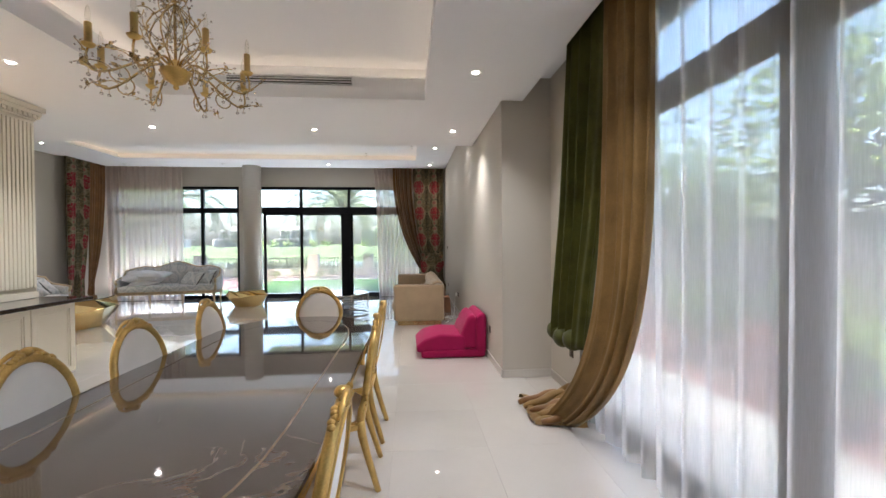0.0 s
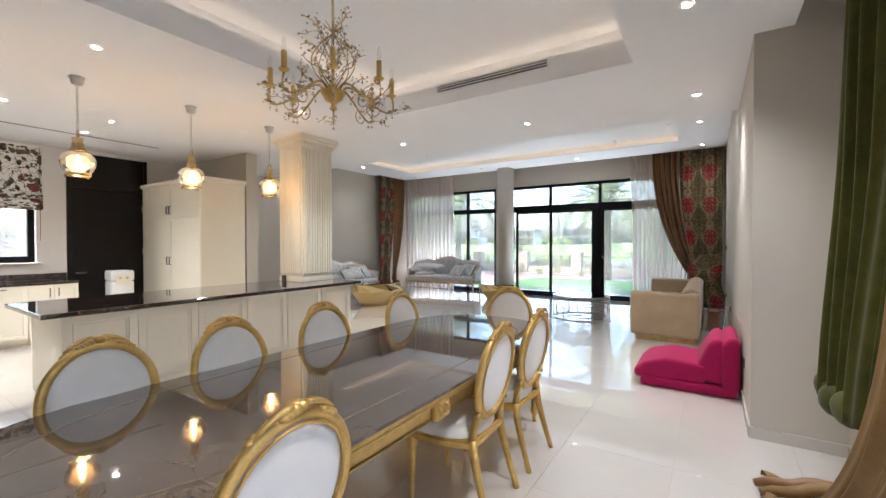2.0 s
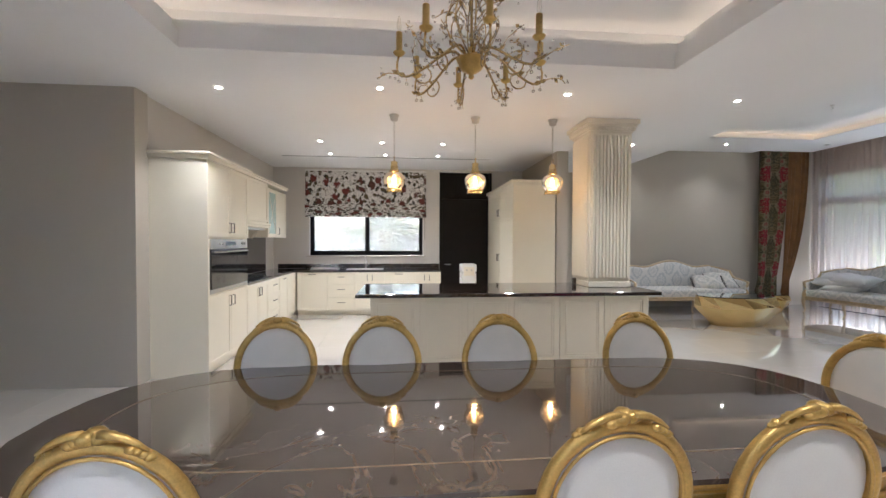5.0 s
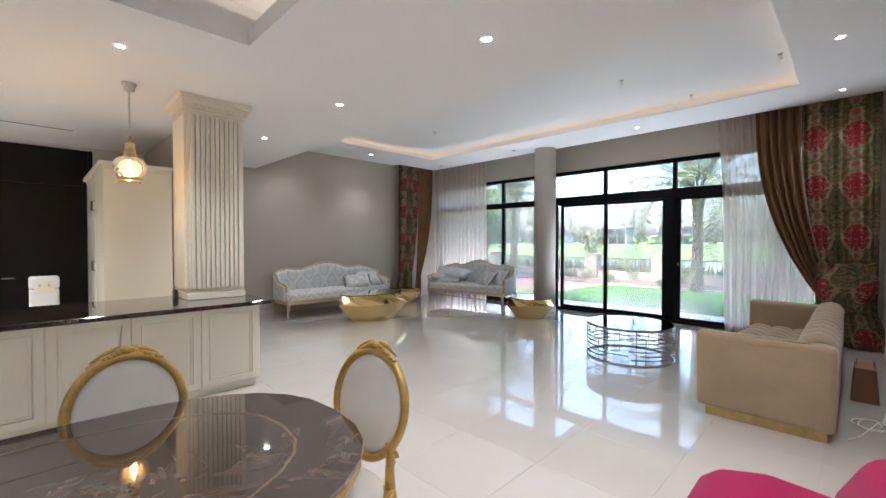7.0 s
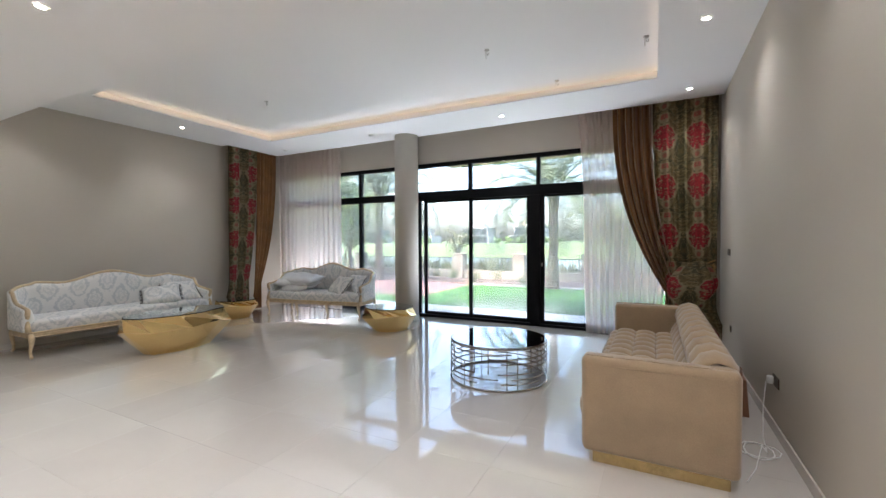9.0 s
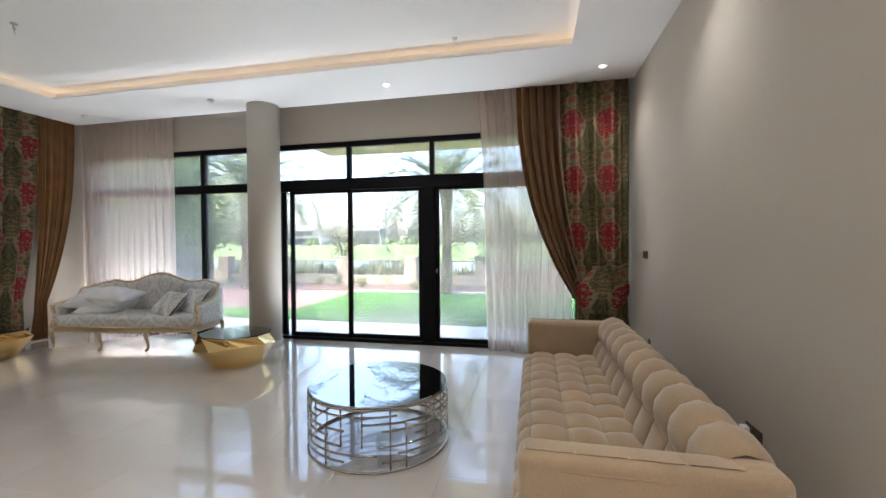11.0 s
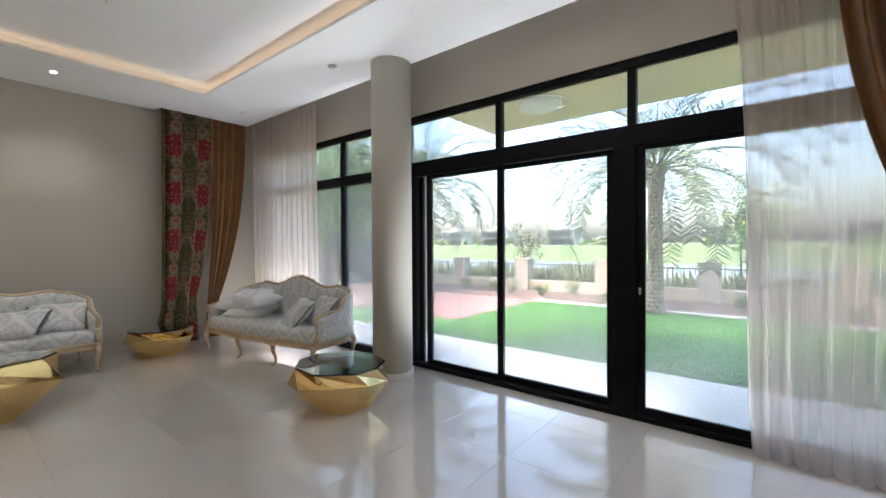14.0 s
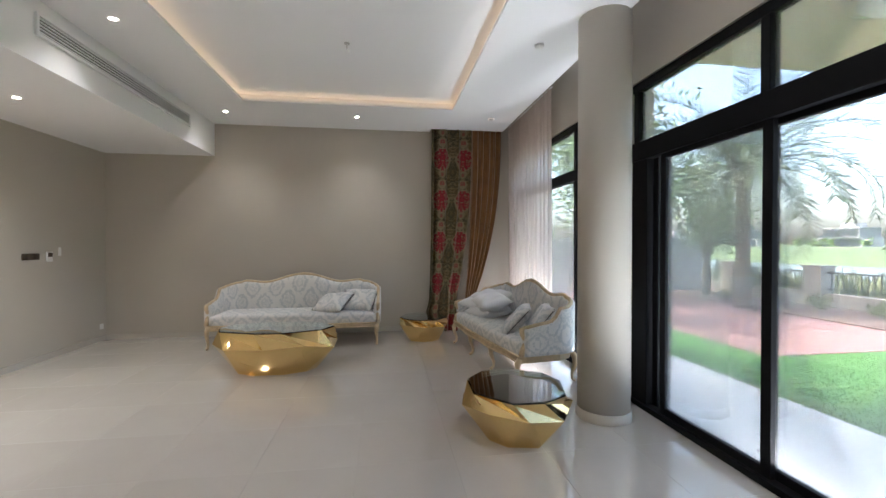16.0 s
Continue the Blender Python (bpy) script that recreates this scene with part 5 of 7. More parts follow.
M_CANDLE = plain("gold_candle_sleeve", (0.66, 0.45, 0.15), 0.3, 0.85, vary=0.15, scale=20)
M_CLEAR = clear_glass("bulb_glass", (0.97, 0.96, 0.94), 0.35)
chandelier()


# ---- curtains ----
def curtain(name, m, width, height, material, label, folds, depth, shape=None, group="", nu=120, nv=44, uvw=None, thick=0.004, seed=0, category="curtain"):
    """A hanging cloth: local x along the rail, y out into the room, z up from the floor. shape(u, s) moves the cloth: returns (x, extra depth, fold scale)."""
    rnd = random.Random(seed)
    ph = [rnd.uniform(0, 6.28) for _ in range(4)]
    t = thing(name, m, label, category, group)
    bm = bmesh.new()

    def at(u, v):
        s = 1 - v
        x, push, k = shape(u, s) if shape else (u * width, 0.0, 1.0)
        w = 2 * math.pi * folds * u
        y = depth * k * (math.sin(w + 0.5 * math.sin(w * 0.37 + ph[0])) + 0.35 * math.sin(w * 2.1 + ph[1] + s * 0.7)) + 0.012 * math.sin(u * 7 + s * 3 + ph[2])
        return (x + 0.25 * depth * k * math.cos(w + ph[3]), y + push, height * v)
    grid(bm, nu, nv, at, lambda u, v: (u * (uvw or width * 1.4), v * height))
    ob = part("cloth", bm, material, t, smooth=True)
    if thick:
        ob.modifiers.new("thickness", "SOLIDIFY").thickness = thick
    bm = bmesh.new()
    tube(bm, [(-0.02, 0, height + 0.03), (width + 0.02, 0, height + 0.03)], 0.012, 6)
    part("rail", bm, M_WHITEPL, t)
    return t


H = 3.74
# sheers of the lounge
curtain("sheer_curtain", pose(-8.17, 11.87, 0.01), 1.99, H, M_SHEER, "sheer cream curtain hanging beside the settee", 13, 0.036, None, "lounge sheers", 160, 20, thick=0, seed=1)
curtain("sheer_curtain", pose(-1.0, 11.87, 0.01), 1.36, H, M_SHEER, "sheer cream curtain hanging over the glass door", 11, 0.036,
        lambda u, s: (u * 1.36 + 0.18 * s * (1 - u) - 0.05 * s * u + 0.03 * math.sin(5 * s), 0.03 * s * math.sin(9 * u), 1 + 0.2 * s), "lounge sheers", 150, 24, thick=0, seed=2)


# side curtains, gathered by a tie towards the wall
def swept(width, tie_x, tie_s, spread, room=1):
    def f(u, s):
        if s < tie_s:
            k = (s / tie_s) ** 2.4
            x = u * width * (1 - k) + k * (tie_x + u * spread)
            return x, room * (0.02 + 0.05 * k), 1 - 0.55 * k
        k = smoothed((s - tie_s) / (1 - tie_s))
        return tie_x + u * spread * (1 + 0.3 * k) - 0.02 * k, room * (0.07 - 0.03 * k), 0.45 + 0.4 * k
    return f


curtain("gold_curtain", pose(-0.42, 11.76, 0.02), 0.56, H, M_BROWN_V, "bronze satin curtain swept back beside the damask one", 5, 0.062, swept(0.56, 0.76, 0.80, 0.20, -1), "lounge side curtains", 110, 60, seed=3)
curtain("damask_curtain", pose(0.14, 11.75, 0.02), 0.86, H, M_DAMASK, "green and red damask curtain tied back at the wall", 3.5, 0.045, swept(0.86, 0.22, 0.84, 0.62, -1), "lounge side curtains", 120, 60, uvw=0.86, seed=4)
curtain("gold_curtain", pose(-8.09, 11.70, 0.02, 0, 0, -90), 0.56, H, M_BROWN_V, "bronze satin curtain in the corner behind the settee", 5, 0.030, swept(0.56, 0.52, 0.84, 0.18), "lounge side curtains", 110, 60, seed=5)
curtain("damask_curtain", pose(-8.07, 11.14, 0.02, 0, 0, -90), 0.76, H, M_DAMASK, "green and red damask curtain hanging at the corner", 3.2, 0.045, swept(0.76, 0.28, 0.82, 0.52), "lounge side curtains", 120, 60, uvw=0.82, seed=6)


def tied_tail(m, mat, label):
    """The lower, gathered end of a tied curtain, bulging over the tie."""
    t = thing("curtain_swag", m, label, "curtain", "lounge side curtains")
    bm = bmesh.new()

    def at(u, v):
        a = 2 * math.pi * u
        r = 0.10 + 0.10 * math.sin(math.pi * min(1, v * 1.1)) ** 0.8 + 0.02 * math.sin(9 * a + 3 * v)
        return (r * 1.5 * math.cos(a) + 0.10 * v, r * 0.55 * math.sin(a), 0.62 + 0.62 * v)
    grid(bm, 72, 20, at, lambda u, v: (u * 1.1, 0.6 + v * 0.7))
    part("gathered_cloth", bm, mat, t, smooth=True)
    bm = bmesh.new()
    tube(bm, [(0.30 + 0.05 * math.cos(a), 0.05 * math.sin(a), 1.16 + 0.02 * a) for a in [i * 0.5 for i in range(12)]], 0.012, 6)
    tube(bm, [(0.32, 0, 1.22), (0.33, 0.02, 1.05), (0.31, 0.04, 0.92)], [0.012, 0.018, 0.025], 8)
    part("tieback", bm, M_GOLD_V, t, "gold cord tieback", True)


tied_tail(pose(0.62, 11.64, 0.0), M_DAMASK, "gathered damask cloth bulging over a gold tieback")

# bay curtains: local x runs towards -y, local y towards +x; so turn by -90 and mirror the depth
def bay_green(u, s):
    return u * (0.76 - 0.11 * s) - 0.25 * s, -0.02 - 0.04 * smoothed((s - 0.5) / 0.5), 1.0


curtain("green_curtain", pose(1.43, 3.50, 0.66, 0, 0, -90), 0.76, 2.66, M_GREEN_V, "olive green velvet curtain looped up above the floor", 4.5, 0.045, bay_green, "bay curtains", 130, 44, seed=8)


def bay_gold(u, s):
    a, b = -0.10 - 0.08 * s - 0.50 * s ** 6, 0.44 - 0.06 * s - 0.80 * s ** 6
    return a + (b - a) * u, -0.02 - 0.26 * s ** 6 * (1 - 0.6 * u), 1.0 - 0.35 * s ** 4


curtain("gold_velvet_curtain", pose(1.45, 2.76, 0.03, 0, 0, -90), 0.42, 3.29, M_GOLD_V, "old gold velvet curtain swept towards the wall", 4.4, 0.048, bay_gold, "bay curtains", 130, 60, seed=9)
curtain("sheer_curtain", pose(1.52, 3.30, 0.01, 0, 0, -90), 4.4, 3.30, M_SHEER_W, "long white sheer curtain over the bay window", 21, 0.042, None, "bay sheers", 380, 16, thick=0, seed=10)


def green_lip():
    """Rolled lower edge of the looped green curtain."""
    t = thing("curtain_roll", pose(1.43, 3.60, 0.0, 0, 0, -90), "rolled lower edge of the looped green velvet", "curtain", "bay curtains")
    for i, (x, w) in enumerate(((-0.14, 0.20), (0.06, 0.18), (0.25, 0.20))):
        bm = bmesh.new()
        ball(bm, (x + 0.04, -0.06 - 0.015 * (i % 2), 0.70 - 0.02 * (i % 2)), 1, 16, 10, (w * 0.62, 0.075, 0.085))
        part("roll", bm, M_GREEN_V, t, smooth=True)


green_lip()


def floor_puddle():
    """The end of the gold curtain lying in folds on the floor."""
    t = thing("curtain_train", pose(1.27, 3.52, 0.0), "gold velvet curtain end heaped in folds on the floor", "curtain", "bay curtains")
    bm = bmesh.new()

    def at(u, v):
        # u along the heap away from the curtain, v across it
        x = 0.20 - 0.40 * u + 0.04 * math.sin(6 * v)
        y = 0.30 - 0.62 * v + 0.10 * u
        env = (1 - u) ** 1.1 * math.sin(math.pi * min(1, max(0, v))) ** 0.6
        z = 0.012 + 0.20 * env * (1 - u) ** 1.5 + (0.05 * (1 - u * 0.6)) * abs(math.sin(9 * v + 4 * u)) + 0.02 * abs(math.sin(17 * v - 6 * u))
        return (x, y, z * (1 if 0.02 < v < 0.98 else 0.2))
    grid(bm, 50, 60, at, lambda u, v: (u, v))
    ob = part("heaped_cloth", bm, M_GOLD_V, t, smooth=True)
    for k in range(5):
        bm = bmesh.new()
        a = k * 0.5
        pts = [(-0.24 + 0.06 * s + 0.02 * k, 0.22 - 0.11 * k + 0.02 * math.sin(s * 1.7 + a), 0.025 + 0.022 * s * (1 if k % 2 else 0.7)) for s in range(7)]
        tube(bm, pts, [0.022, 0.03, 0.034, 0.036, 0.036, 0.034, 0.03], 8)
        part("fold", bm, M_GOLD_V if k % 2 else M_BROWN_V, t, smooth=True)


floor_puddle()


# ---- lounge furniture ----
def pillow_bm(w, h, d, seed=0, n=14):
    rnd = random.Random(seed)
    ph = rnd.uniform(0, 6)
    bm = bmesh.new()
    for side in (1, -1):
        def at(u, v):
            a, b = 2 * u - 1, 2 * v - 1
            e = max(0, (1 - a ** 4)) * max(0, (1 - b ** 4))
            pinch = 1 - 0.07 * (1 - abs(a) ** 2) * (abs(b) > 0.0) * abs(b) ** 3 - 0.0
            wr = 0.012 * math.sin(7 * a + 5 * b + ph) * e
            return (w / 2 * a * (1 - 0.08 * (1 - b * b) * abs(a) ** 3), h / 2 * b * (1 - 0.08 * (1 - a * a) * abs(b) ** 3), side * (d / 2 * e ** 0.55 + wr))
        grid(bm, n, n, at, lambda u, v: (u * w, v * h))
    bmesh.ops.remove_doubles(bm, verts=bm.verts, dist=0.0008)
    bmesh.ops.recalc_face_normals(bm, faces=bm.faces)
    return bm


def cushion(name, m, w, h, d, mat, label, group, seed=0, fringe=False):
    t = thing(name, m, label, "cushion", group)
    part("cover", pillow_bm(w, h, d, seed), mat, t, smooth=True)
    if fringe:
        for sx in (-1, 1):
            bm = bmesh.new()
            edge = [Vector((sx * w * 0.475, f * h * 0.46, 0.004 * math.sin(40 * f))) for f in [-1 + i / 13 for i in range(27)]]
            tube(bm, edge, 0.006, 5)
            for i, p in enumerate(edge):
                tube(bm, [p, p + Vector((sx * 0.034, 0, 0.006 * (i % 3 - 1)))], 0.004, 4)
            part("fringe", bm, M_FRINGE, t, "dark beaded fringe")
    return t


M_FRINGE = plain("dark_fringe", (0.10, 0.095, 0.09), 0.7, vary=0.3)


def settee(m, W, D, label, front_legs):
    """Rococo settee. Local: x along the seat, -y to the front."""
    t = thing("settee", m, label, "sofa", "carved settees")
    hw, hd = W / 2, D / 2
    # plan of the wrap-round back, from one arm's front to the other's
    plan = []
    r = 0.30
    for i in range(8):
        plan.append((-hw + 0.02, -hd + 0.08 + (D - r - 0.08) * i / 8))
    for i in range(9):
        a = math.pi - (math.pi / 2) * i / 8
        plan.append((-hw + r + 0.02 + r * math.cos(a), hd - r + r * math.sin(a)))
    n = 30
    for i in range(1, n):
        plan.append((-hw + r + 0.02 + (W - 2 * r - 0.04) * i / n, hd))
    plan += [(-x, y) for x, y in plan[:17][::-1]]
    cnt = len(plan)

    def top(i):
        x, y = plan[i]
        if i < 8 or i >= cnt - 8:
            f = (y + hd) / D
            return 0.66 + 0.05 * smoothed(f / 0.5) + 0.16 * smoothed((f - 0.45) / 0.3)
        if i < 17 or i >= cnt - 17:
            j = i - 8 if i < 17 else cnt - 9 - i
            return 0.86 + 0.08 * smoothed(j / 8)
        f = abs(x) / (hw - r)
        return 0.94 + 0.03 * math.cos(f * math.pi * 2.2) * f + 0.13 * (0.5 + 0.5 * math.cos(min(1, f / 0.72) * math.pi))
    inner, outer = [], []
    for i, (x, y) in enumerate(plan):
        a, b = Vector(plan[max(0, i - 1)]), Vector(plan[min(cnt - 1, i + 1)])
        d = (b - a).normalized()
        nn = Vector((d.y, -d.x))
        inner.append(Vector((x, y)) + nn * 0.085)
        outer.append(Vector((x, y)))
    ln = [0.0]
    for a, b in zip(plan, plan[1:]):
        ln.append(ln[-1] + (Vector(b) - Vector(a)).length)
    bm = bmesh.new()
    layer = bm.loops.layers.uv.verify()
    levels = 8
    rows_i, rows_o = [], []
    for i in range(cnt):
        h = top(i) - 0.01
        ri, ro = [], []
        for j in range(levels + 1):
            f = j / levels
            puff = 0.03 * math.sin(math.pi * f)
            q = inner[i] + (inner[i] - outer[i]) * (puff / 0.085)
            ri.append(bm.verts.new((q.x, q.y, 0.36 + (h - 0.36) * f)))
            q = outer[i]
            ro.append(bm.verts.new((q.x, q.y, 0.36 + (h - 0.36) * f)))
        rows_i.append(ri), rows_o.append(ro)

    def quad(vs, uvs):
        f = bm.faces.new(vs)
        for lp, uv in zip(f.loops, uvs):
            lp[layer].uv = uv
    for i in range(cnt - 1):
        for j in range(levels):
            uvs = ((ln[i], j * 0.075), (ln[i + 1], j * 0.075), (ln[i + 1], (j + 1) * 0.075), (ln[i], (j + 1) * 0.075))
            quad((rows_i[i][j], rows_i[i + 1][j], rows_i[i + 1][j + 1], rows_i[i][j + 1]), uvs)
            quad((rows_o[i + 1][j], rows_o[i][j], rows_o[i][j + 1], rows_o[i + 1][j + 1]), uvs[::1])
        quad((rows_i[i][-1], rows_i[i + 1][-1], rows_o[i + 1][-1], rows_o[i][-1]), ((0, 0),) * 4)
        quad((rows_i[i + 1][0], rows_i[i][0], rows_o[i][0], rows_o[i + 1][0]), ((0, 0),) * 4)
    for i in (0, cnt - 1):
        for j in range(levels):
            quad((rows_i[i][j], rows_i[i][j + 1], rows_o[i][j + 1], rows_o[i][j]), ((0, 0),) * 4)
    bmesh.ops.recalc_face_normals(bm, faces=bm.faces)
    part("backrest", bm, M_SILVER, t, "silver damask wrap-round back", True)
    bm = bmesh.new()
    mid = [(inner[i] + outer[i]) / 2 for i in range(cnt)]
    pts = [Vector((mid[i].x, mid[i].y, top(i))) for i in range(cnt)]
    tube(bm, pts, [0.024 + 0.010 * math.exp(-((i - cnt / 2) / 2.2) ** 2) for i in range(cnt)], 8)
    part("top_rail", bm, M_OLDGILT, t, "carved gilt wood rail", True)
    bm = bmesh.new()
    for k in range(-3, 4):
        ball(bm, (k * 0.035, hd - 0.045 + 0.012, top(cnt // 2) + 0.022 - 0.004 * k * k), 0.022, 7, 5, (1.2, 0.8, 0.8))
    part("carved_crest", bm, M_OLDGILT, t, smooth=True)
    for sg in (-1, 1):
        bm = bmesh.new()
        x = sg * (hw - 0.06)
        tube(bm, [(x, -hd + 0.10, 0.665), (x, -hd + 0.055, 0.655), (x, -hd + 0.06, 0.60), (x - sg * 0.01, -hd + 0.11, 0.52), (x, -hd + 0.07, 0.44), (x, -hd + 0.05, 0.36)], [0.022, 0.03, 0.028, 0.024, 0.028, 0.034], 8)
        part("arm_post", bm, M_OLDGILT, t, smooth=True)
    # seat rail, following a gentle serpentine front
    bm = bmesh.new()
    fr = [(-hw + 0.05 + (W - 0.10) * i / 40, -hd + 0.04 - 0.05 * math.sin(math.pi * i / 40) - 0.012 * math.cos(6 * math.pi * i / 40)) for i in range(41)]
    corner = [(hw - 0.03, hd - 0.32), (hw - 0.10, hd - 0.16), (hw - 0.22, hd - 0.06), (hw - 0.36, hd - 0.03)]
    pts = fr + corner + [(-x, y) for x, y in corner[::-1]]
    prism(bm, pts, 0.285, 0.355)
    part("seat_rail", bm, M_OLDGILT, t)
    bm = bmesh.new()
    for z, rr in ((0.290, 0.010), (0.352, 0.013)):
        tube(bm, [(x, y - 0.004, z) for x, y in fr], rr, 6)
    part("rail_moulding", bm, M_OLDGILT, t, smooth=True)
    # loose seat cushion
    bm = bmesh.new()

    def edge(g, z):
        return [(x * g, (-hd + 0.06 - 0.045 * (1 - (x / hw) ** 2)) * g if k == 0 else (hd - 0.10) * g, z) for k in (0, 1) for x in ([-(hw - 0.10) + (W - 0.20) * i / 30 for i in range(31)][:: 1 if k == 0 else -1])]
    rings = [[bm.verts.new(p) for p in edge(g, z)] for g, z in ((0.985, 0.358), (1.0, 0.378), (1.0, 0.465), (0.985, 0.490), (0.93, 0.508), (0.6, 0.522))]
    for a, b in zip(rings, rings[1:]):
        for i in range(len(a)):
            j = (i + 1) % len(a)
            bm.faces.new((a[i], a[j], b[j], b[i]))
    bm.faces.new(rings[-1])
    bm.loops.layers.uv.verify()
    ob = part("seat_cushion", bm, M_SILVER, t, "silver damask seat cushion", True)
    for lp in ob.data.loops:
        co = ob.data.vertices[lp.vertex_index].co
        ob.data.uv_layers[0].data[lp.index].uv = (co.x, co.y + co.z * 1.2)
    # cabriole legs
    legs = [(-hw + 0.08 + (W - 0.16) * i / (front_legs - 1), -hd + 0.05, -1) for i in range(front_legs)] + [(-hw + 0.12, hd - 0.10, 1), (hw - 0.12, hd - 0.10, 1)]
    for x, y, s in legs:
        bm = bmesh.new()
        tube(bm, [(x, y, 0.33), (x, y + s * 0.035, 0.27), (x, y + s * 0.03, 0.20), (x, y - s * 0.01, 0.10), (x, y - s * 0.005, 0.04), (x, y + s * 0.025, 0.018), (x, y + s * 0.045, 0.020)],
             [0.036, 0.036, 0.027, 0.018, 0.017, 0.019, 0.012], 8)
        bmesh.ops.create_uvsphere(bm, u_segments=8, v_segments=6, radius=0.018, matrix=Matrix.Translation((x, y + s * 0.025, 0.018)))
        part("leg", bm, M_OLDGILT, t, "carved cabriole leg", True)
    return t


settee(pose(-7.62, 8.18, 0, 0, 0, 90), 2.66, 0.86, "long silver damask settee with gilt carved wood", 3)
settee(pose(-6.13, 11.22, 0, 0, 0, 9), 2.34, 0.84, "silver damask settee with carved gilt wood rail by the window", 4)
cushion("cushion", pose(-7.50, 8.72, 0.64, 28, -6, 62), 0.58, 0.50, 0.17, M_SILVER, "pale damask cushion with dark beaded fringe", "settee cushions", 1, True)
cushion("cushion", pose(-7.62, 9.12, 0.66, 34, 0, 75), 0.58, 0.52, 0.17, M_SILVER, "pale damask cushion leaning in the settee corner", "settee cushions", 2, True)
R2 = pose(-6.13, 11.22, 0, 0, 0, 9)
cushion("cushion", R2 @ pose(0.48, -0.10, 0.635, 48, 0, -28), 0.56, 0.50, 0.16, M_SILVER, "grey damask cushion with dark beaded fringe", "settee cushions", 3, True)
cushion("cushion", R2 @ pose(0.72, 0.08, 0.66, 52, 0, -22), 0.52, 0.48, 0.16, M_SILVER, "grey damask cushion leaning behind another", "settee cushions", 4, True)
for i, (x, y, z, a, b) in enumerate(((-0.58, -0.04, 0.545, 3, 8), (-0.50, -0.02, 0.645, -3, -14), (-0.72, 0.08, 0.745, 12, 20), (-0.36, -0.08, 0.735, 10, -8), (-0.80, -0.02, 0.64, 6, 30))):
    cushion("white_pillow", R2 @ pose(x, y, z + 0.03, a, -4 + 2 * i, b), 0.66, 0.46, 0.165, M_PILLOW, "plain white sleeping pillow piled on the settee", "white pillows", 10 + i)


def gold_table(m, rx, ry, h, n, seed, label, group="gold tables"):
    """A faceted gold drum with a bevelled glass top."""
    rnd = random.Random(seed)
    t = thing("faceted_table", m, label, "coffee table", group)
    bm = bmesh.new()

    def ring(k, z, off, jz):
        out = []
        for i in range(n):
            a = 2 * math.pi * (i + off) / n + rnd.uniform(-0.10, 0.10)
            r = k * rnd.uniform(0.96, 1.04)
            out.append(bm.verts.new((rx * r * math.cos(a), ry * r * math.sin(a), z + rnd.uniform(-jz, jz))))
        return out
    rings = [ring(0.62, 0.0, 0.0, 0), ring(1.0, h * 0.66, 0.5, h * 0.09), ring(0.91, h * 0.985, 0.0, 0.0)]
    for i in range(n):
        rings[0][i].co.z = 0.0
    for k, (a, b) in enumerate(zip(rings, rings[1:])):
        for i in range(n):
            j = (i + 1) % n
            if k % 2 == 0:
                bm.faces.new((a[i], b[i], b[i - 1])), bm.faces.new((a[i], a[j], b[i]))
            else:
                bm.faces.new((a[i], a[j], b[i])), bm.faces.new((a[j], b[j], b[i]))
    bm.faces.new(rings[0][::-1])
    top = [v.co.copy() for v in rings[-1]]
    low = [bm.verts.new((c.x * 0.93, c.y * 0.93, h * 0.80)) for c in top]
    for i in range(n):
        j = (i + 1) % n
        bm.faces.new((rings[-1][i], rings[-1][j], low[j], low[i]))
    bm.faces.new(low)
    bmesh.ops.recalc_face_normals(bm, faces=bm.faces)
    part("drum", bm, M_GOLD, t, "mirror-polished faceted gold drum")
    bm = bmesh.new()
    prism(bm, [(c.x * 0.985, c.y * 0.985) for c in top], h * 0.985 + 0.001, h * 0.985 + 0.013)
    part("glass_top", bm, M_TOPGLASS, t, "greenish clear glass top")


gold_table(pose(-6.12, 8.20, 0, 0, 0, 88), 0.77, 0.44, 0.53, 10, 5, "large faceted polished gold coffee table with glass top")
gold_table(pose(-4.02, 10.66, 0, 0, 0, 12), 0.50, 0.46, 0.40, 9, 6, "faceted polished gold side table beside the column")
gold_table(pose(-7.55, 10.20, 0, 0, 0, 30), 0.43, 0.42, 0.37, 9, 7, "faceted polished gold side table by the damask curtain")


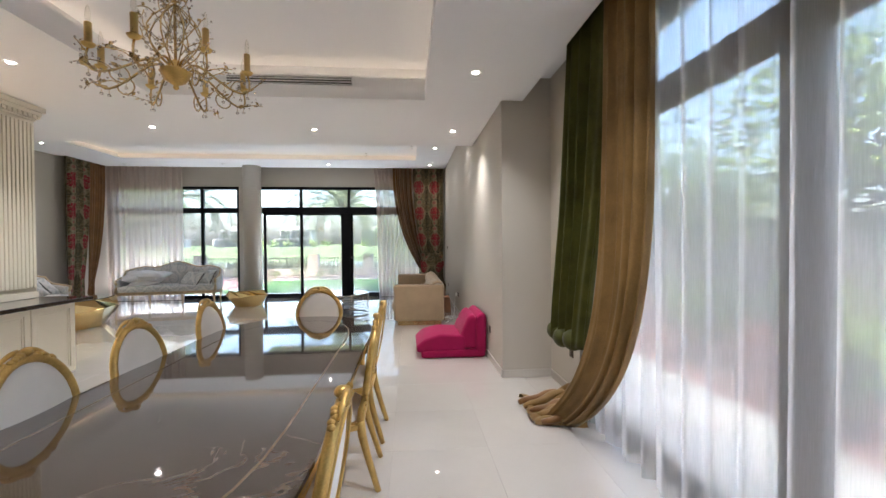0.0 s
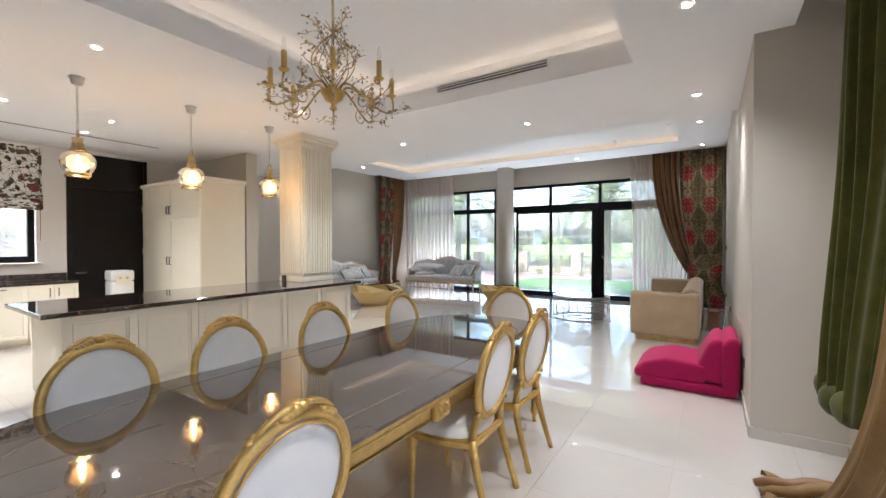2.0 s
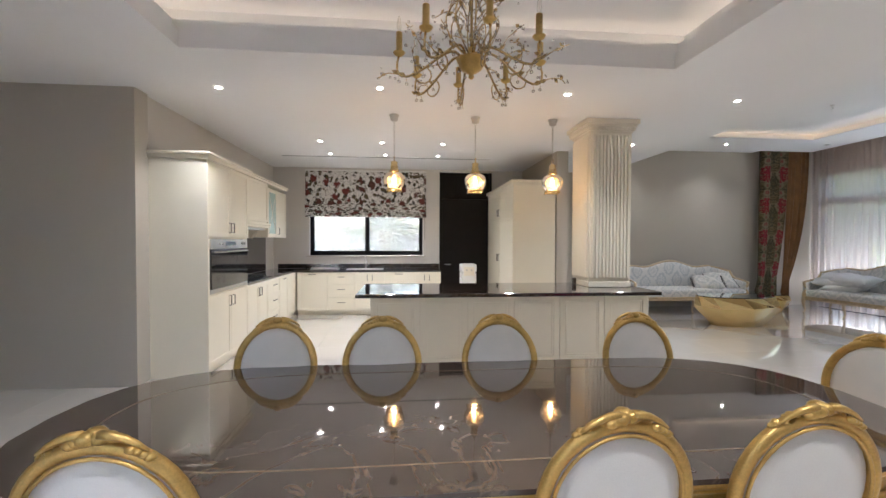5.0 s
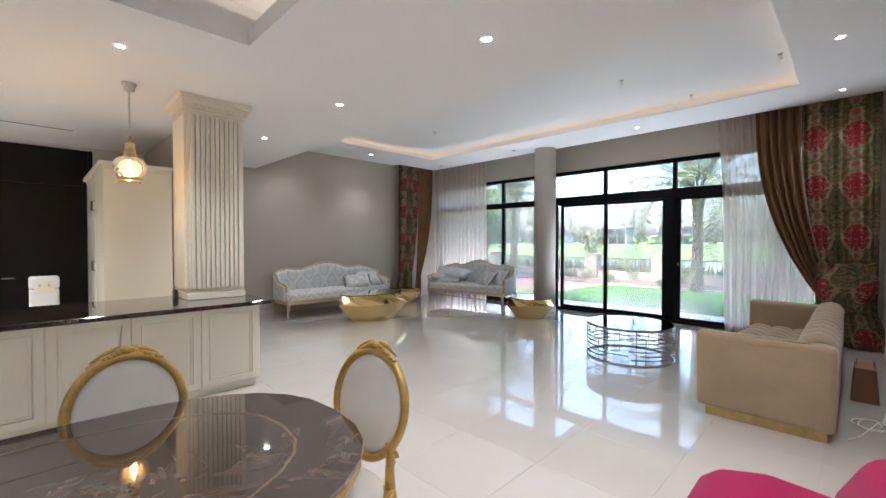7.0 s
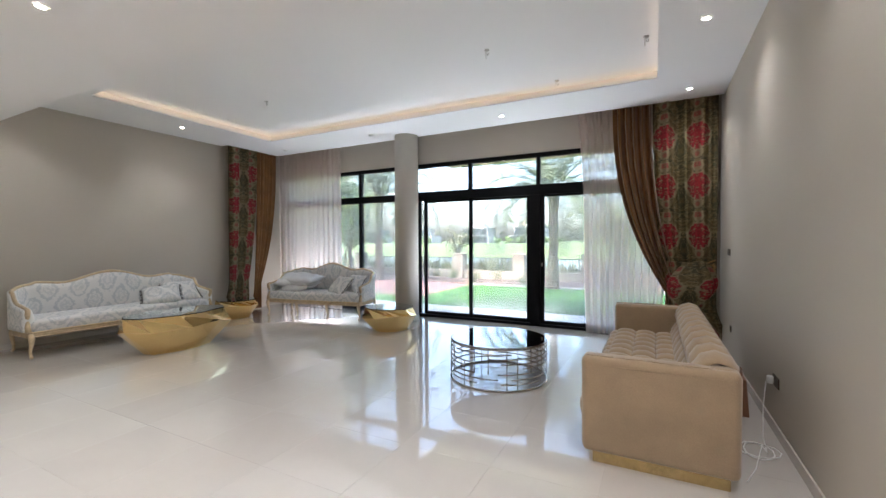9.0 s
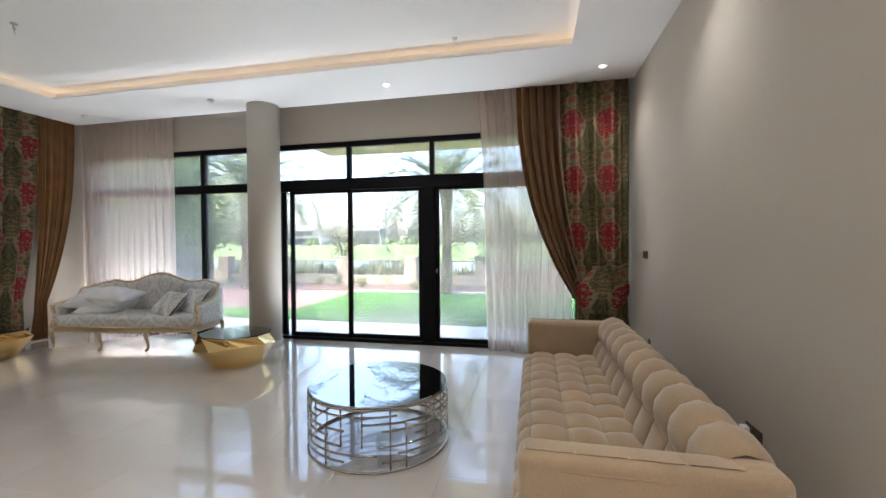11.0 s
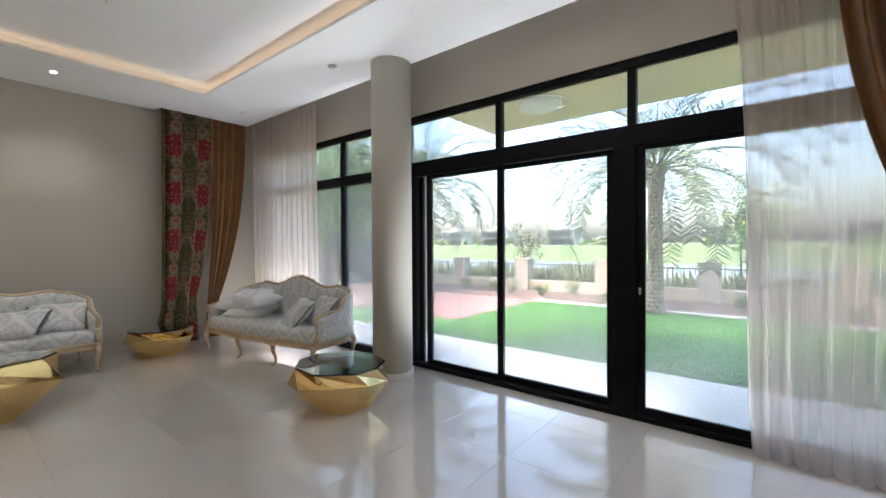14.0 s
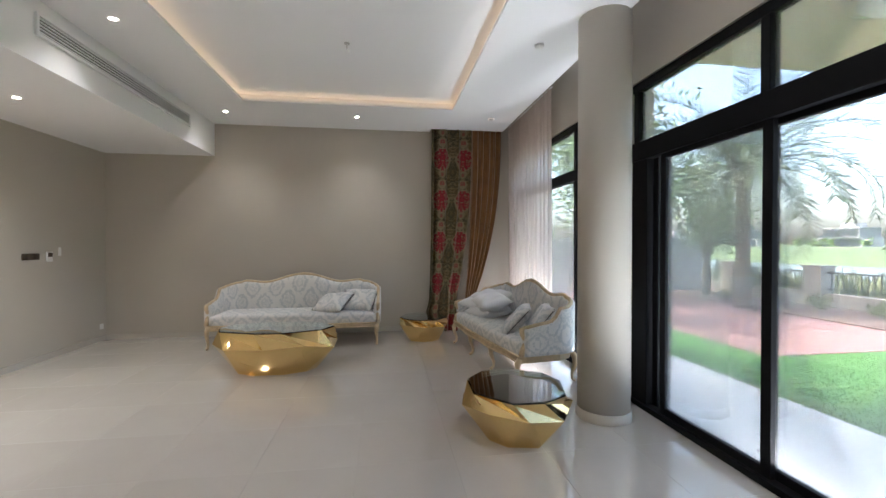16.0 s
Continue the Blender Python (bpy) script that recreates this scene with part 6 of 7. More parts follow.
def wire_table():
    M_CHROME = M_WIRE
    t = thing("wire_table", pose(-1.42, 9.09, 0), "round chrome wire table with a black mirror top", "coffee table")
    rnd = random.Random(17)
    r = 0.545
    bm = bmesh.new()
    lathe(bm, [(r - 0.004, 0.440), (r, 0.444), (r, 0.452), (r - 0.006, 0.456)], 72)
    part("mirror_top", bm, M_MIRROR, t, "black mirror glass top")

    def arc(z, a0, a1, rr=r, rad=0.007):
        b = bmesh.new()
        n = max(3, int((a1 - a0) / 0.10))
        tube(b, [(rr * math.cos(a0 + (a1 - a0) * i / n), rr * math.sin(a0 + (a1 - a0) * i / n), z) for i in range(n + 1)], rad, 6)
        part("wire", b, M_CHROME, t, smooth=True)

    def loop(z, rad):
        b = bmesh.new()
        tube(b, [(r * math.cos(a), r * math.sin(a), z) for a in [2 * math.pi * i / 64 for i in range(64)]], rad, 6, True)
        part("ring", b, M_CHROME, t, smooth=True)
    loop(0.010, 0.010), loop(0.434, 0.009)
    for k, z in enumerate((0.075, 0.125, 0.18, 0.235, 0.285, 0.335, 0.385)):
        a = rnd.uniform(0, 6.28)
        for _ in range(4):
            ln = rnd.uniform(0.7, 1.5)
            arc(z, a, a + ln, rad=0.008)
            a += ln + rnd.uniform(0.15, 0.5)
    for k in range(22):
        a = 2 * math.pi * k / 22 + rnd.uniform(-0.08, 0.08)
        z0 = rnd.choice((0.012, 0.012, 0.125, 0.18))
        z1 = rnd.choice((0.434, 0.434, 0.335, 0.285))
        b = bmesh.new()
        tube(b, [(r * math.cos(a), r * math.sin(a), z0), (r * math.cos(a), r * math.sin(a), z1)], 0.0065, 6)
        part("upright", b, M_CHROME, t, smooth=True)


M_WIRE = plain("warm_chrome_wire", (0.46, 0.42, 0.36), 0.12, 1.0, vary=0.08, bump=0.0)
M_MIRROR = plain("black_mirror", (0.42, 0.43, 0.44), 0.02, 1.0, vary=0.02, bump=0.0)
wire_table()


def quilted(name, profile, rows_n, cols_n, along, place, puff, parent, label="", lean=1.0):
    """Stuffed squares: a profile curve of (depth, height) swept along a line; place(depth, height, distance) gives the point."""
    pr = [Vector(q) for q in profile]
    lens = [0.0]
    for a, b in zip(pr, pr[1:]):
        lens.append(lens[-1] + (b - a).length)

    def on(f):
        d = f * lens[-1]
        for a, b, l0, l1 in zip(pr, pr[1:], lens, lens[1:]):
            if d <= l1 + 1e-9:
                return a.lerp(b, (d - l0) / (l1 - l0))
        return pr[-1]

    def crowd(f, n):
        """Bunches the cells' cuts at the seams."""
        c, r = divmod(f * n, 1.0)
        return (c + 0.5 - 0.5 * math.cos(math.pi * r)) / n

    def at(u, v):
        u, v = crowd(u, cols_n), crowd(v, rows_n)
        f = v ** lean
        q = on(f)
        d = on(min(1, f + 0.03)) - on(max(0, f - 0.03))
        d.normalize()
        h = puff * (abs(math.sin(math.pi * cols_n * u)) * abs(math.sin(math.pi * rows_n * v))) ** 0.42
        wrinkle = 0.004 * noise.noise(Vector((u * 40, v * 14, puff * 90)))
        q = q + Vector((-d.y, d.x)) * (h + wrinkle)
        return place(q.x, q.y, along[0] + (along[1] - along[0]) * u)
    bm = bmesh.new()
    grid(bm, cols_n * 10, rows_n * 10, at)
    bmesh.ops.recalc_face_normals(bm, faces=bm.faces)
    return part(name, bm, M_BEIGE, parent, label, True)


def tufted_sofa():
    """Local: x across (back at +x), y along the seat."""
    x0, x1, y0, y1, top = -0.27, 0.66, 7.57, 10.42, 0.76
    t = thing("tufted_sofa", pose(0, 0, 0), "beige velvet sofa with square tufting on a brass plinth", "sofa")
    box("plinth", x0 + 0.07, x1 - 0.05, y0 + 0.06, y1 - 0.06, 0.0, 0.085, M_BRASS, t, 0.004, "dull brass plinth")
    box("base", x0 + 0.03, x1 - 0.01, y0 + 0.17, y1 - 0.17, 0.087, 0.36, M_BEIGE, t, 0.03, seg=4, smooth=True)
    for a, b, s in ((y0, y0 + 0.17, 1), (y1 - 0.17, y1, -1)):
        bm = bmesh.new()
        bx(bm, x0, x1, a, b, 0.087, top - 0.005, 0.045, 5)
        for v in bm.verts:
            v.co += Vector(noise.noise_vector(v.co * 3)) * 0.006
        arm = part("arm", bm, M_BEIGE, t, smooth=True)
        inner = b if s > 0 else a
        # inside face, then over the top
        prof = [(0.0, 0.38), (0.0, top - 0.05), (-0.015, top - 0.016), (-0.05, top), (-0.13, top)]
        quilted("tufted_panel", prof, 2, 4, (x0 + 0.02, x1 - 0.14), lambda d, h, l: (l, inner + s * d - s * 0.004, h), 0.030, arm)
        edge = a + 0.008 if s > 0 else b - 0.008
        bm = bmesh.new()
        tube(bm, [(x0 + 0.03, edge, top - 0.055), (x0 + 0.3, edge - s * 0.003, top - 0.058), (x1 - 0.03, edge, top - 0.055)], 0.007, 6)
        part("piping", bm, M_BEIGE, arm, smooth=True)
    bm = bmesh.new()
    bx(bm, x1 - 0.19, x1, y0 + 0.02, y1 - 0.02, 0.087, top + 0.0, 0.06, 5)
    back = part("backrest", bm, M_BEIGE, t, smooth=True)
    prof = [(-0.27, 0.38), (-0.235, 0.52), (-0.215, 0.66), (-0.195, top - 0.03), (-0.15, top + 0.012), (-0.09, top + 0.018), (-0.03, top - 0.012), (-0.005, top - 0.07)]
    quilted("tufted_panel", prof, 2, 11, (y0 + 0.12, y1 - 0.12), lambda d, h, l: (x1 + d, l, h), 0.056, back, "", 1.5)
    prof = [(0.012, 0.22), (0.004, 0.36), (0.02, 0.405), (0.06, 0.42), (0.35, 0.418), (0.68, 0.405)]
    quilted("seat", prof, 4, 12, (y0 + 0.17, y1 - 0.17), lambda d, h, l: (x0 + d, l, h), 0.052, t, "square-tufted velvet seat")
    return t


tufted_sofa()


def floor_chair():
    """Low folding foam chair, back towards +x."""
    t = thing("floor_chair", pose(0, 5.36, 0), "low magenta foam floor chair against the wall", "chair")

    def pad(name, profile, y0, y1, soft):
        """A foam slab: a side view swept across the chair, with soft edges."""
        bm = bmesh.new()
        a, b = [bm.verts.new((x, y0, z)) for x, z in profile], [bm.verts.new((x, y1, z)) for x, z in profile]
        bm.faces.new(a), bm.faces.new(b[::-1])
        for i in range(len(profile)):
            k = (i + 1) % len(profile)
            bm.faces.new((a[k], a[i], b[i], b[k]))
        bmesh.ops.recalc_face_normals(bm, faces=bm.faces)
        bmesh.ops.bevel(bm, geom=list(bm.edges), offset=soft, segments=5, profile=0.5, affect="EDGES")
        for v in bm.verts:
            v.co += Vector(noise.noise_vector(v.co * 5)) * 0.012
            v.co.z = max(0.002, v.co.z)
        return part(name, bm, M_PINK, t, smooth=True)
    pad("base", [(0.17, 0.0), (1.02, 0.0), (1.02, 0.11), (0.17, 0.11)], 0.0, 0.78, 0.04)
    pad("seat", [(0.11, 0.08), (0.76, 0.10), (0.76, 0.29), (0.42, 0.31), (0.20, 0.25), (0.10, 0.16)], 0.01, 0.77, 0.036)
    pad("back", [(0.89, 0.05), (1.035, 0.05), (1.04, 0.56), (0.97, 0.60), (0.89, 0.52)], 0.0, 0.78, 0.042)
    pad("back_cushion", [(0.70, 0.13), (0.905, 0.11), (0.935, 0.50), (0.87, 0.57), (0.78, 0.52), (0.68, 0.30)], 0.02, 0.76, 0.045)


floor_chair()


def paper_bag():
    t = thing("paper_bag", pose(0.83, 9.15, 0), "small brown paper bag on the floor behind the sofa", "paper bag")
    bm = bmesh.new()
    vs = bx(bm, -0.10, 0.10, -0.16, 0.16, 0.0, 0.33)
    for v in vs[4:]:
        v.co.x *= 0.75
    bmesh.ops.bevel(bm, geom=list(bm.edges), offset=0.006, segments=1, affect="EDGES")
    part("bag", bm, M_KRAFT, t)
    for x in (-0.06, 0.06):
        bm = bmesh.new()
        tube(bm, [(x, -0.05, 0.32), (x, -0.04, 0.39), (x, 0.04, 0.39), (x, 0.05, 0.32)], 0.004, 5)
        part("handle", bm, M_KRAFT, t)


M_KRAFT = plain("brown_kraft_paper", (0.24, 0.12, 0.065), 0.8, vary=0.12, scale=8)
paper_bag()


def wall_plate(m, n, label, plug=False):
    t = thing("wall_socket" if plug else "wall_switch", m, label, "socket" if plug else "switch")
    for i in range(n):
        box("plate", i * 0.092, i * 0.092 + 0.086, -0.010, -0.001, -0.043, 0.043, M_BRONZE, t, 0.003)
        box("rocker", i * 0.092 + 0.022, i * 0.092 + 0.064, -0.014, -0.010, -0.028, 0.028, M_BRONZE, t, 0.003)
    if plug:
        box("plug", 0.015, 0.07, -0.055, -0.014, -0.03, 0.03, M_WHITEPL, t, 0.008, "white plug", smooth=True)


wall_plate(pose(XR, 11.22, 1.40, 0, 0, -90), 2, "pair of bronze switches on the taupe wall")
wall_plate(pose(XR, 8.82, 0.42, 0, 0, -90), 2, "bronze double socket with a white plug", True)
wall_plate(pose(XR, 11.0, 0.42, 0, 0, -90), 1, "single bronze socket low on the wall", False)
wall_plate(pose(XR, 5.30, 0.40, 0, 0, -90), 1, "single bronze socket beside the pink chair", False)
wall_plate(pose(BX, 3.98, 0.42, 0, 0, -90), 1, "single bronze socket on the bay wall", False)
# on the partition, facing the lounge
wall_plate(pose(-6.62, 4.961, 1.42, 0, 0, 180), 3, "row of bronze switches on the partition")


def wall_bits():
    t = thing("thermostat", pose(-7.05, 4.962, 1.42), "white wall thermostat with a dark display", "thermostat")
    box("case", -0.05, 0.05, 0, 0.022, -0.075, 0.06, M_WHITEPL, t, 0.006)
    box("display", -0.04, 0.04, 0.0225, 0.024, -0.01, 0.05, M_BRONZE, t, 0.001)
    t = thing("blank_plate", pose(-7.24, 4.962, 1.48), "narrow white wall plate", "switch")
    box("plate", -0.022, 0.022, 0, 0.012, -0.06, 0.06, M_WHITEPL, t, 0.004)
    t = thing("white_socket", pose(-8.10, 4.962, 0.24), "small white wall socket above the skirting", "socket")
    box("plate", -0.043, 0.043, 0, 0.010, -0.043, 0.043, M_WHITEPL, t, 0.004)
    box("rocker", -0.02, 0.02, 0.010, 0.014, -0.02, 0.02, M_WHITEPL, t, 0.002)
    c = thing("power_cable", pose(0, 0, 0), "thin white power cable coiled on the floor", "cable")
    bm = bmesh.new()
    pts = [(1.0, 8.78, 0.40), (0.98, 8.76, 0.2), (0.95, 8.6, 0.01)]
    pts += [(0.86 + (0.06 + 0.004 * i) * math.cos(i * 0.6), 8.30 + (0.16 - 0.002 * i) * math.sin(i * 0.6), 0.008 + 0.0006 * i) for i in range(24)]
    pts += [(0.80, 8.0, 0.008), (0.72, 7.8, 0.008)]
    tube(bm, pts, 0.0045, 5)
    part("cord", bm, M_WHITEPL, c, smooth=True)


wall_bits()


# ---- outside ----
M_TERRACE = plain("pale_terrace_stone", (0.70, 0.67, 0.63), 0.6, vary=0.07, scale=2, fine=70, bump=0.1)
M_LAWN = plain("artificial_grass", (0.045, 0.15, 0.014), 0.9, vary=0.12, scale=1.5, fine=160, bump=0.15)
M_BLADE = plain("grass_blades", (0.055, 0.155, 0.02), 0.8, vary=0.3, scale=2, fine=60, bump=0.0)
M_RED = plain("red_rubber_paving", (0.27, 0.145, 0.13), 0.85, vary=0.1, scale=2, fine=120, bump=0.2)
M_SOIL = plain("dry_bed_soil", (0.16, 0.105, 0.08), 0.95, vary=0.3, scale=3, fine=50, bump=0.5)
M_KERB = plain("white_kerb_stone", (0.60, 0.58, 0.55), 0.7, vary=0.08)
M_STUCCO = plain("sand_stucco", (0.42, 0.365, 0.30), 0.85, vary=0.06, scale=2, fine=100, bump=0.2)
M_SOFFIT = plain("cream_soffit_paint", (0.70, 0.58, 0.40), 0.8, vary=0.03, scale=1, fine=100)
M_IRON = plain("dark_iron", (0.035, 0.03, 0.028), 0.5, 0.4, vary=0.2)
M_FIELD = plain("fairway_and_scrub", (0.095, 0.135, 0.045), 0.95, vary=0.35, scale=0.06, fine=1.5, bump=0.0)
M_LAKE = plain("pale_lake_water", (0.10, 0.12, 0.125), 0.2, vary=0.1, scale=0.2, fine=3, bump=0.05)
M_BARK = plain("palm_bark", (0.24, 0.20, 0.16), 0.95, vary=0.35, scale=9, fine=60, bump=0.6)
M_FROND = plain("palm_frond", (0.13, 0.16, 0.085), 0.9, vary=0.3, scale=3, fine=30, bump=0.0)
M_LEAF = plain("broad_leaves", (0.14, 0.21, 0.055), 0.6, vary=0.45, scale=1.2, fine=12, bump=0.0)
M_SHRUB = plain("shrub_leaves", (0.12, 0.15, 0.04), 0.7, vary=0.4, scale=4, fine=30, bump=0.0)
M_REED = plain("dry_reeds", (0.13, 0.14, 0.07), 0.9, vary=0.3, scale=0.6, fine=8, bump=0.0)
M_BARKT = plain("tree_bark", (0.13, 0.10, 0.075), 0.95, vary=0.3, scale=8, fine=50, bump=0.5)
M_VILLA = plain("white_villa_render", (0.38, 0.375, 0.37), 0.8, vary=0.05, scale=0.4, fine=6)
M_VILLA_D = plain("grey_villa_cladding", (0.27, 0.265, 0.26), 0.7, vary=0.1, scale=0.4, fine=6)
M_VGLASS = plain("dark_villa_glass", (0.04, 0.05, 0.06), 0.1, vary=0.2, scale=0.3, fine=2, bump=0.0)
GZ = -0.05


def ground_sheet():
    """One sheet to the horizon, sinking to the lake bed behind the fence."""
    bm = bmesh.new()
    xs = [-3000, -700, -260, -130, -70, -40, -25, -14, -6, 0, 8, 20, 40, 80, 160, 400, 3000]
    ys = [-3000, -400, -60, -10, 11.9, 16, 21.4, 24, 28, 34, 44, 52, 60, 70, 78, 84, 92, 104, 120, 150, 300, 900, 3000]

    def z(y):
        if y < 21.5:
            return -0.30
        if y < 50:
            return -0.30 - 1.9 * smoothed((y - 22) / 26)
        return -2.2 + 2.9 * smoothed((y - 72) / 28)
    rows_v = [[bm.verts.new((x, y, z(y))) for x in xs] for y in ys]
    for a, b in zip(rows_v, rows_v[1:]):
        for i in range(len(xs) - 1):
            bm.faces.new((a[i], a[i + 1], b[i + 1], b[i]))
    tagged(part("ground", bm, M_FIELD, None, "", True), "green fairway and scrubland reaching the horizon", "ground", "", "structure")


ground_sheet()
slab("water", -240, 130, 44, 86, -2.6, -1.75, M_LAKE, "pale still lake beyond the fence", "water")
slab("terrace_floor", -14, 3.2, YN + 0.25, 13.75, -0.30, GZ, M_TERRACE, "pale stone terrace outside the sliding doors", "terrace")
slab("lawn", -5.96, 6.0, 13.754, 18.70, -0.30, GZ - 0.012, M_LAWN, "bright green artificial lawn", "lawn")
slab("lawn_side", -14, -5.964, 13.754, 15.08, -0.30, GZ - 0.012, M_LAWN, "bright green artificial lawn strip", "lawn")
slab("red_paving", -14, -5.964, 15.084, 18.90, -0.30, GZ - 0.004, M_RED, "faded red paved sitting area on the lawn", "paving")
slab("kerb", -5.96, 6.0, 18.704, 18.86, -0.30, GZ + 0.03, M_KERB, "white stone kerb along the planting bed", "kerb")
slab("planting_bed", -14, 6.0, 18.91, 20.85, -0.30, GZ + 0.02, M_SOIL, "dry reddish planting bed before the fence", "flower bed")
slab("side_terrace_floor", BX + 0.25, 3.15, -6, YN + 0.24, -0.30, GZ, M_TERRACE, "pale stone strip outside the bay", "terrace")
slab("side_paving", 3.155, 6.6, -6, 13.74, -0.30, GZ - 0.004, M_RED, "faded red paving beside the bay", "paving")
slab("side_kerb", 3.15, 3.154, -6, 11, -0.1, GZ + 0.001, M_KERB, "white kerb edge", "kerb")
slab("back_paving", -14, XL - 0.26, -6, 12.2, -0.30, GZ, M_TERRACE, "paved passage outside the kitchen", "paving")


def garden_wall(name, x0, x1, y0, y1, h):
    t = thing(name, pose(0, 0, 0), "plain pale boundary wall of the garden", "garden wall")
    box("wall", x0, x1, y0, y1, -0.3, h, M_VILLA, t, 0.01)
    box("coping", x0 - 0.03, x1 + 0.03, y0 - 0.03, y1 + 0.03, h, h + 0.06, M_KERB, t, 0.01)


garden_wall("boundary_wall", -14.25, -14.05, -6, 20.9, 1.75)
garden_wall("boundary_wall", 7.0, 7.2, -6, 20.9, 1.9)

# fence with stucco piers and iron rails
PIERS = [-12.95, -10.2, -7.5, -4.75, -2.05, 0.65, 3.35, 6.1]


def fence():
    low = thing("fence_wall", pose(0, 0, 0), "low sand-coloured stucco wall under the iron railings", "low wall")
    box("base", -14, 6.9, 21.0, 21.22, -0.3, 0.30, M_STUCCO, low, 0.01)
    for x in PIERS:
        p = thing("fence_pier", pose(x, 21.1, 0), "square sand-coloured stucco fence pier", "pier", "fence piers")
        box("shaft", -0.24, 0.24, -0.22, 0.22, -0.3, 0.98, M_STUCCO, p, 0.012)
        box("cap", -0.27, 0.27, -0.25, 0.25, 0.98, 1.03, M_STUCCO, p, 0.012)
    for a, b in zip(PIERS, PIERS[1:]):
        r = thing("railing", pose(0, 21.1, 0), "dark iron railing panel between stucco piers", "railing", "fence railings")
        for z in (0.40, 0.82):
            box("rail", a + 0.24, b - 0.24, -0.015, 0.015, z, z + 0.035, M_IRON, r, 0.0)
        x = a + 0.34
        k = 0
        while x < b - 0.26:
            box("baluster", x - 0.009, x + 0.009, -0.009, 0.009, 0.30, 0.92 if k % 4 == 0 else 0.86, M_IRON, r, 0.0)
            x += 0.135
            k += 1


fence()


def soffit():
    t = thing("balcony", pose(0, 0, 0), "cream plastered balcony slab over the terrace", "balcony")
    box("slab", -4.65, 3.0, YN + 0.25, 14.5, 3.50, 3.80, M_SOFFIT, t, 0.01)
    box("parapet", -4.65, 3.0, 14.35, 14.5, 3.80, 4.6, M_VILLA, t, 0.01)
    lamp = thing("terrace_lamp", pose(-3.27, 13.50, 3.50), "round frosted glass ceiling lamp on the balcony soffit", "lamp")
    bm = bmesh.new()
    lathe(bm, [(0.30, 0.0), (0.30, -0.03), (0.26, -0.07), (0.18, -0.10), (0.02, -0.11)], 28)
    part("diffuser", bm, M_WHITEPL, lamp, smooth=True)
    bm = bmesh.new()
    lathe(bm, [(0.37, 0.0), (0.385, -0.015), (0.37, -0.03)], 28, cap=False)
    part("rim", bm, M_CHROME, lamp, smooth=True)


soffit()


def palm(x, y, h, seed):
    rnd = random.Random(seed)
    t = thing("date_palm", pose(x, y, GZ), "date palm with a rough ringed trunk and feathery crown", "palm tree", "garden palms")
    bm = bmesh.new()
    prof, z = [], 0.0
    while z < h:
        base = 0.19 - 0.04 * min(1, z / 1.2) + (0.08 * smoothed((z - h + 0.9) / 0.9))
        prof += [(base * 0.95, z), (base * 1.05, z + 0.085)]
        z += 0.10
    lathe(bm, prof, 18)
    for v in bm.verts:
        k = 1 + 0.11 * math.sin(8 * math.atan2(v.co.y, v.co.x) + (int(v.co.z / 0.1) % 2) * math.pi) + rnd.uniform(-0.08, 0.08)
        v.co.x, v.co.y = v.co.x * k, v.co.y * k
    part("trunk", bm, M_BARK, t)
    bm = bmesh.new()
    for k in range(54):
        a = k * 2.39996 + rnd.uniform(-0.2, 0.2)
        rise = 1.25 - 1.45 * (k / 54) + rnd.uniform(-0.1, 0.1)
        ln = rnd.uniform(2.5, 3.4)
        out = Vector((math.cos(a), math.sin(a), 0))
        pts, p, ang = [], Vector((0, 0, h - 0.05)) + out * 0.10, rise
        for s in range(15):
            pts.append(p.copy())
            p = p + (out * math.cos(ang) + Vector((0, 0, math.sin(ang)))) * (ln / 14)
            ang -= 0.055 + 0.012 * s * (1.2 - 0.5 * max(0, rise))
        tube(bm, pts, [0.022 * (1 - i / 16) for i in range(15)], 4)
        side = out.cross(Vector((0, 0, 1)))
        for s in range(2, 15):
            for half in (0, 0.33, 0.66):
                q = pts[s] if not half else pts[s].lerp(pts[min(s + 1, 14)], half)
                d = (pts[min(s + 1, 14)] - pts[s - 1]).normalized()
                for sg in (-1, 1):
                    l = (0.52 - 0.02 * abs(s - 6)) * rnd.uniform(0.8, 1.1)
                    tip = q + (side * sg * 0.75 + d * 0.65 + Vector((0, 0, rnd.uniform(-0.15, 0.35)))).normalized() * l
                    w = d * 0.014
                    bm.faces.new([bm.verts.new(q - w), bm.verts.new(q + w), bm.verts.new((q + tip) / 2 + w * 1.6), bm.verts.new(tip)])
    part("crown", bm, M_FROND, t)
    return t


palm(-2.85, 18.6, 3.35, 3)
palm(-10.15, 18.75, 3.7, 8)


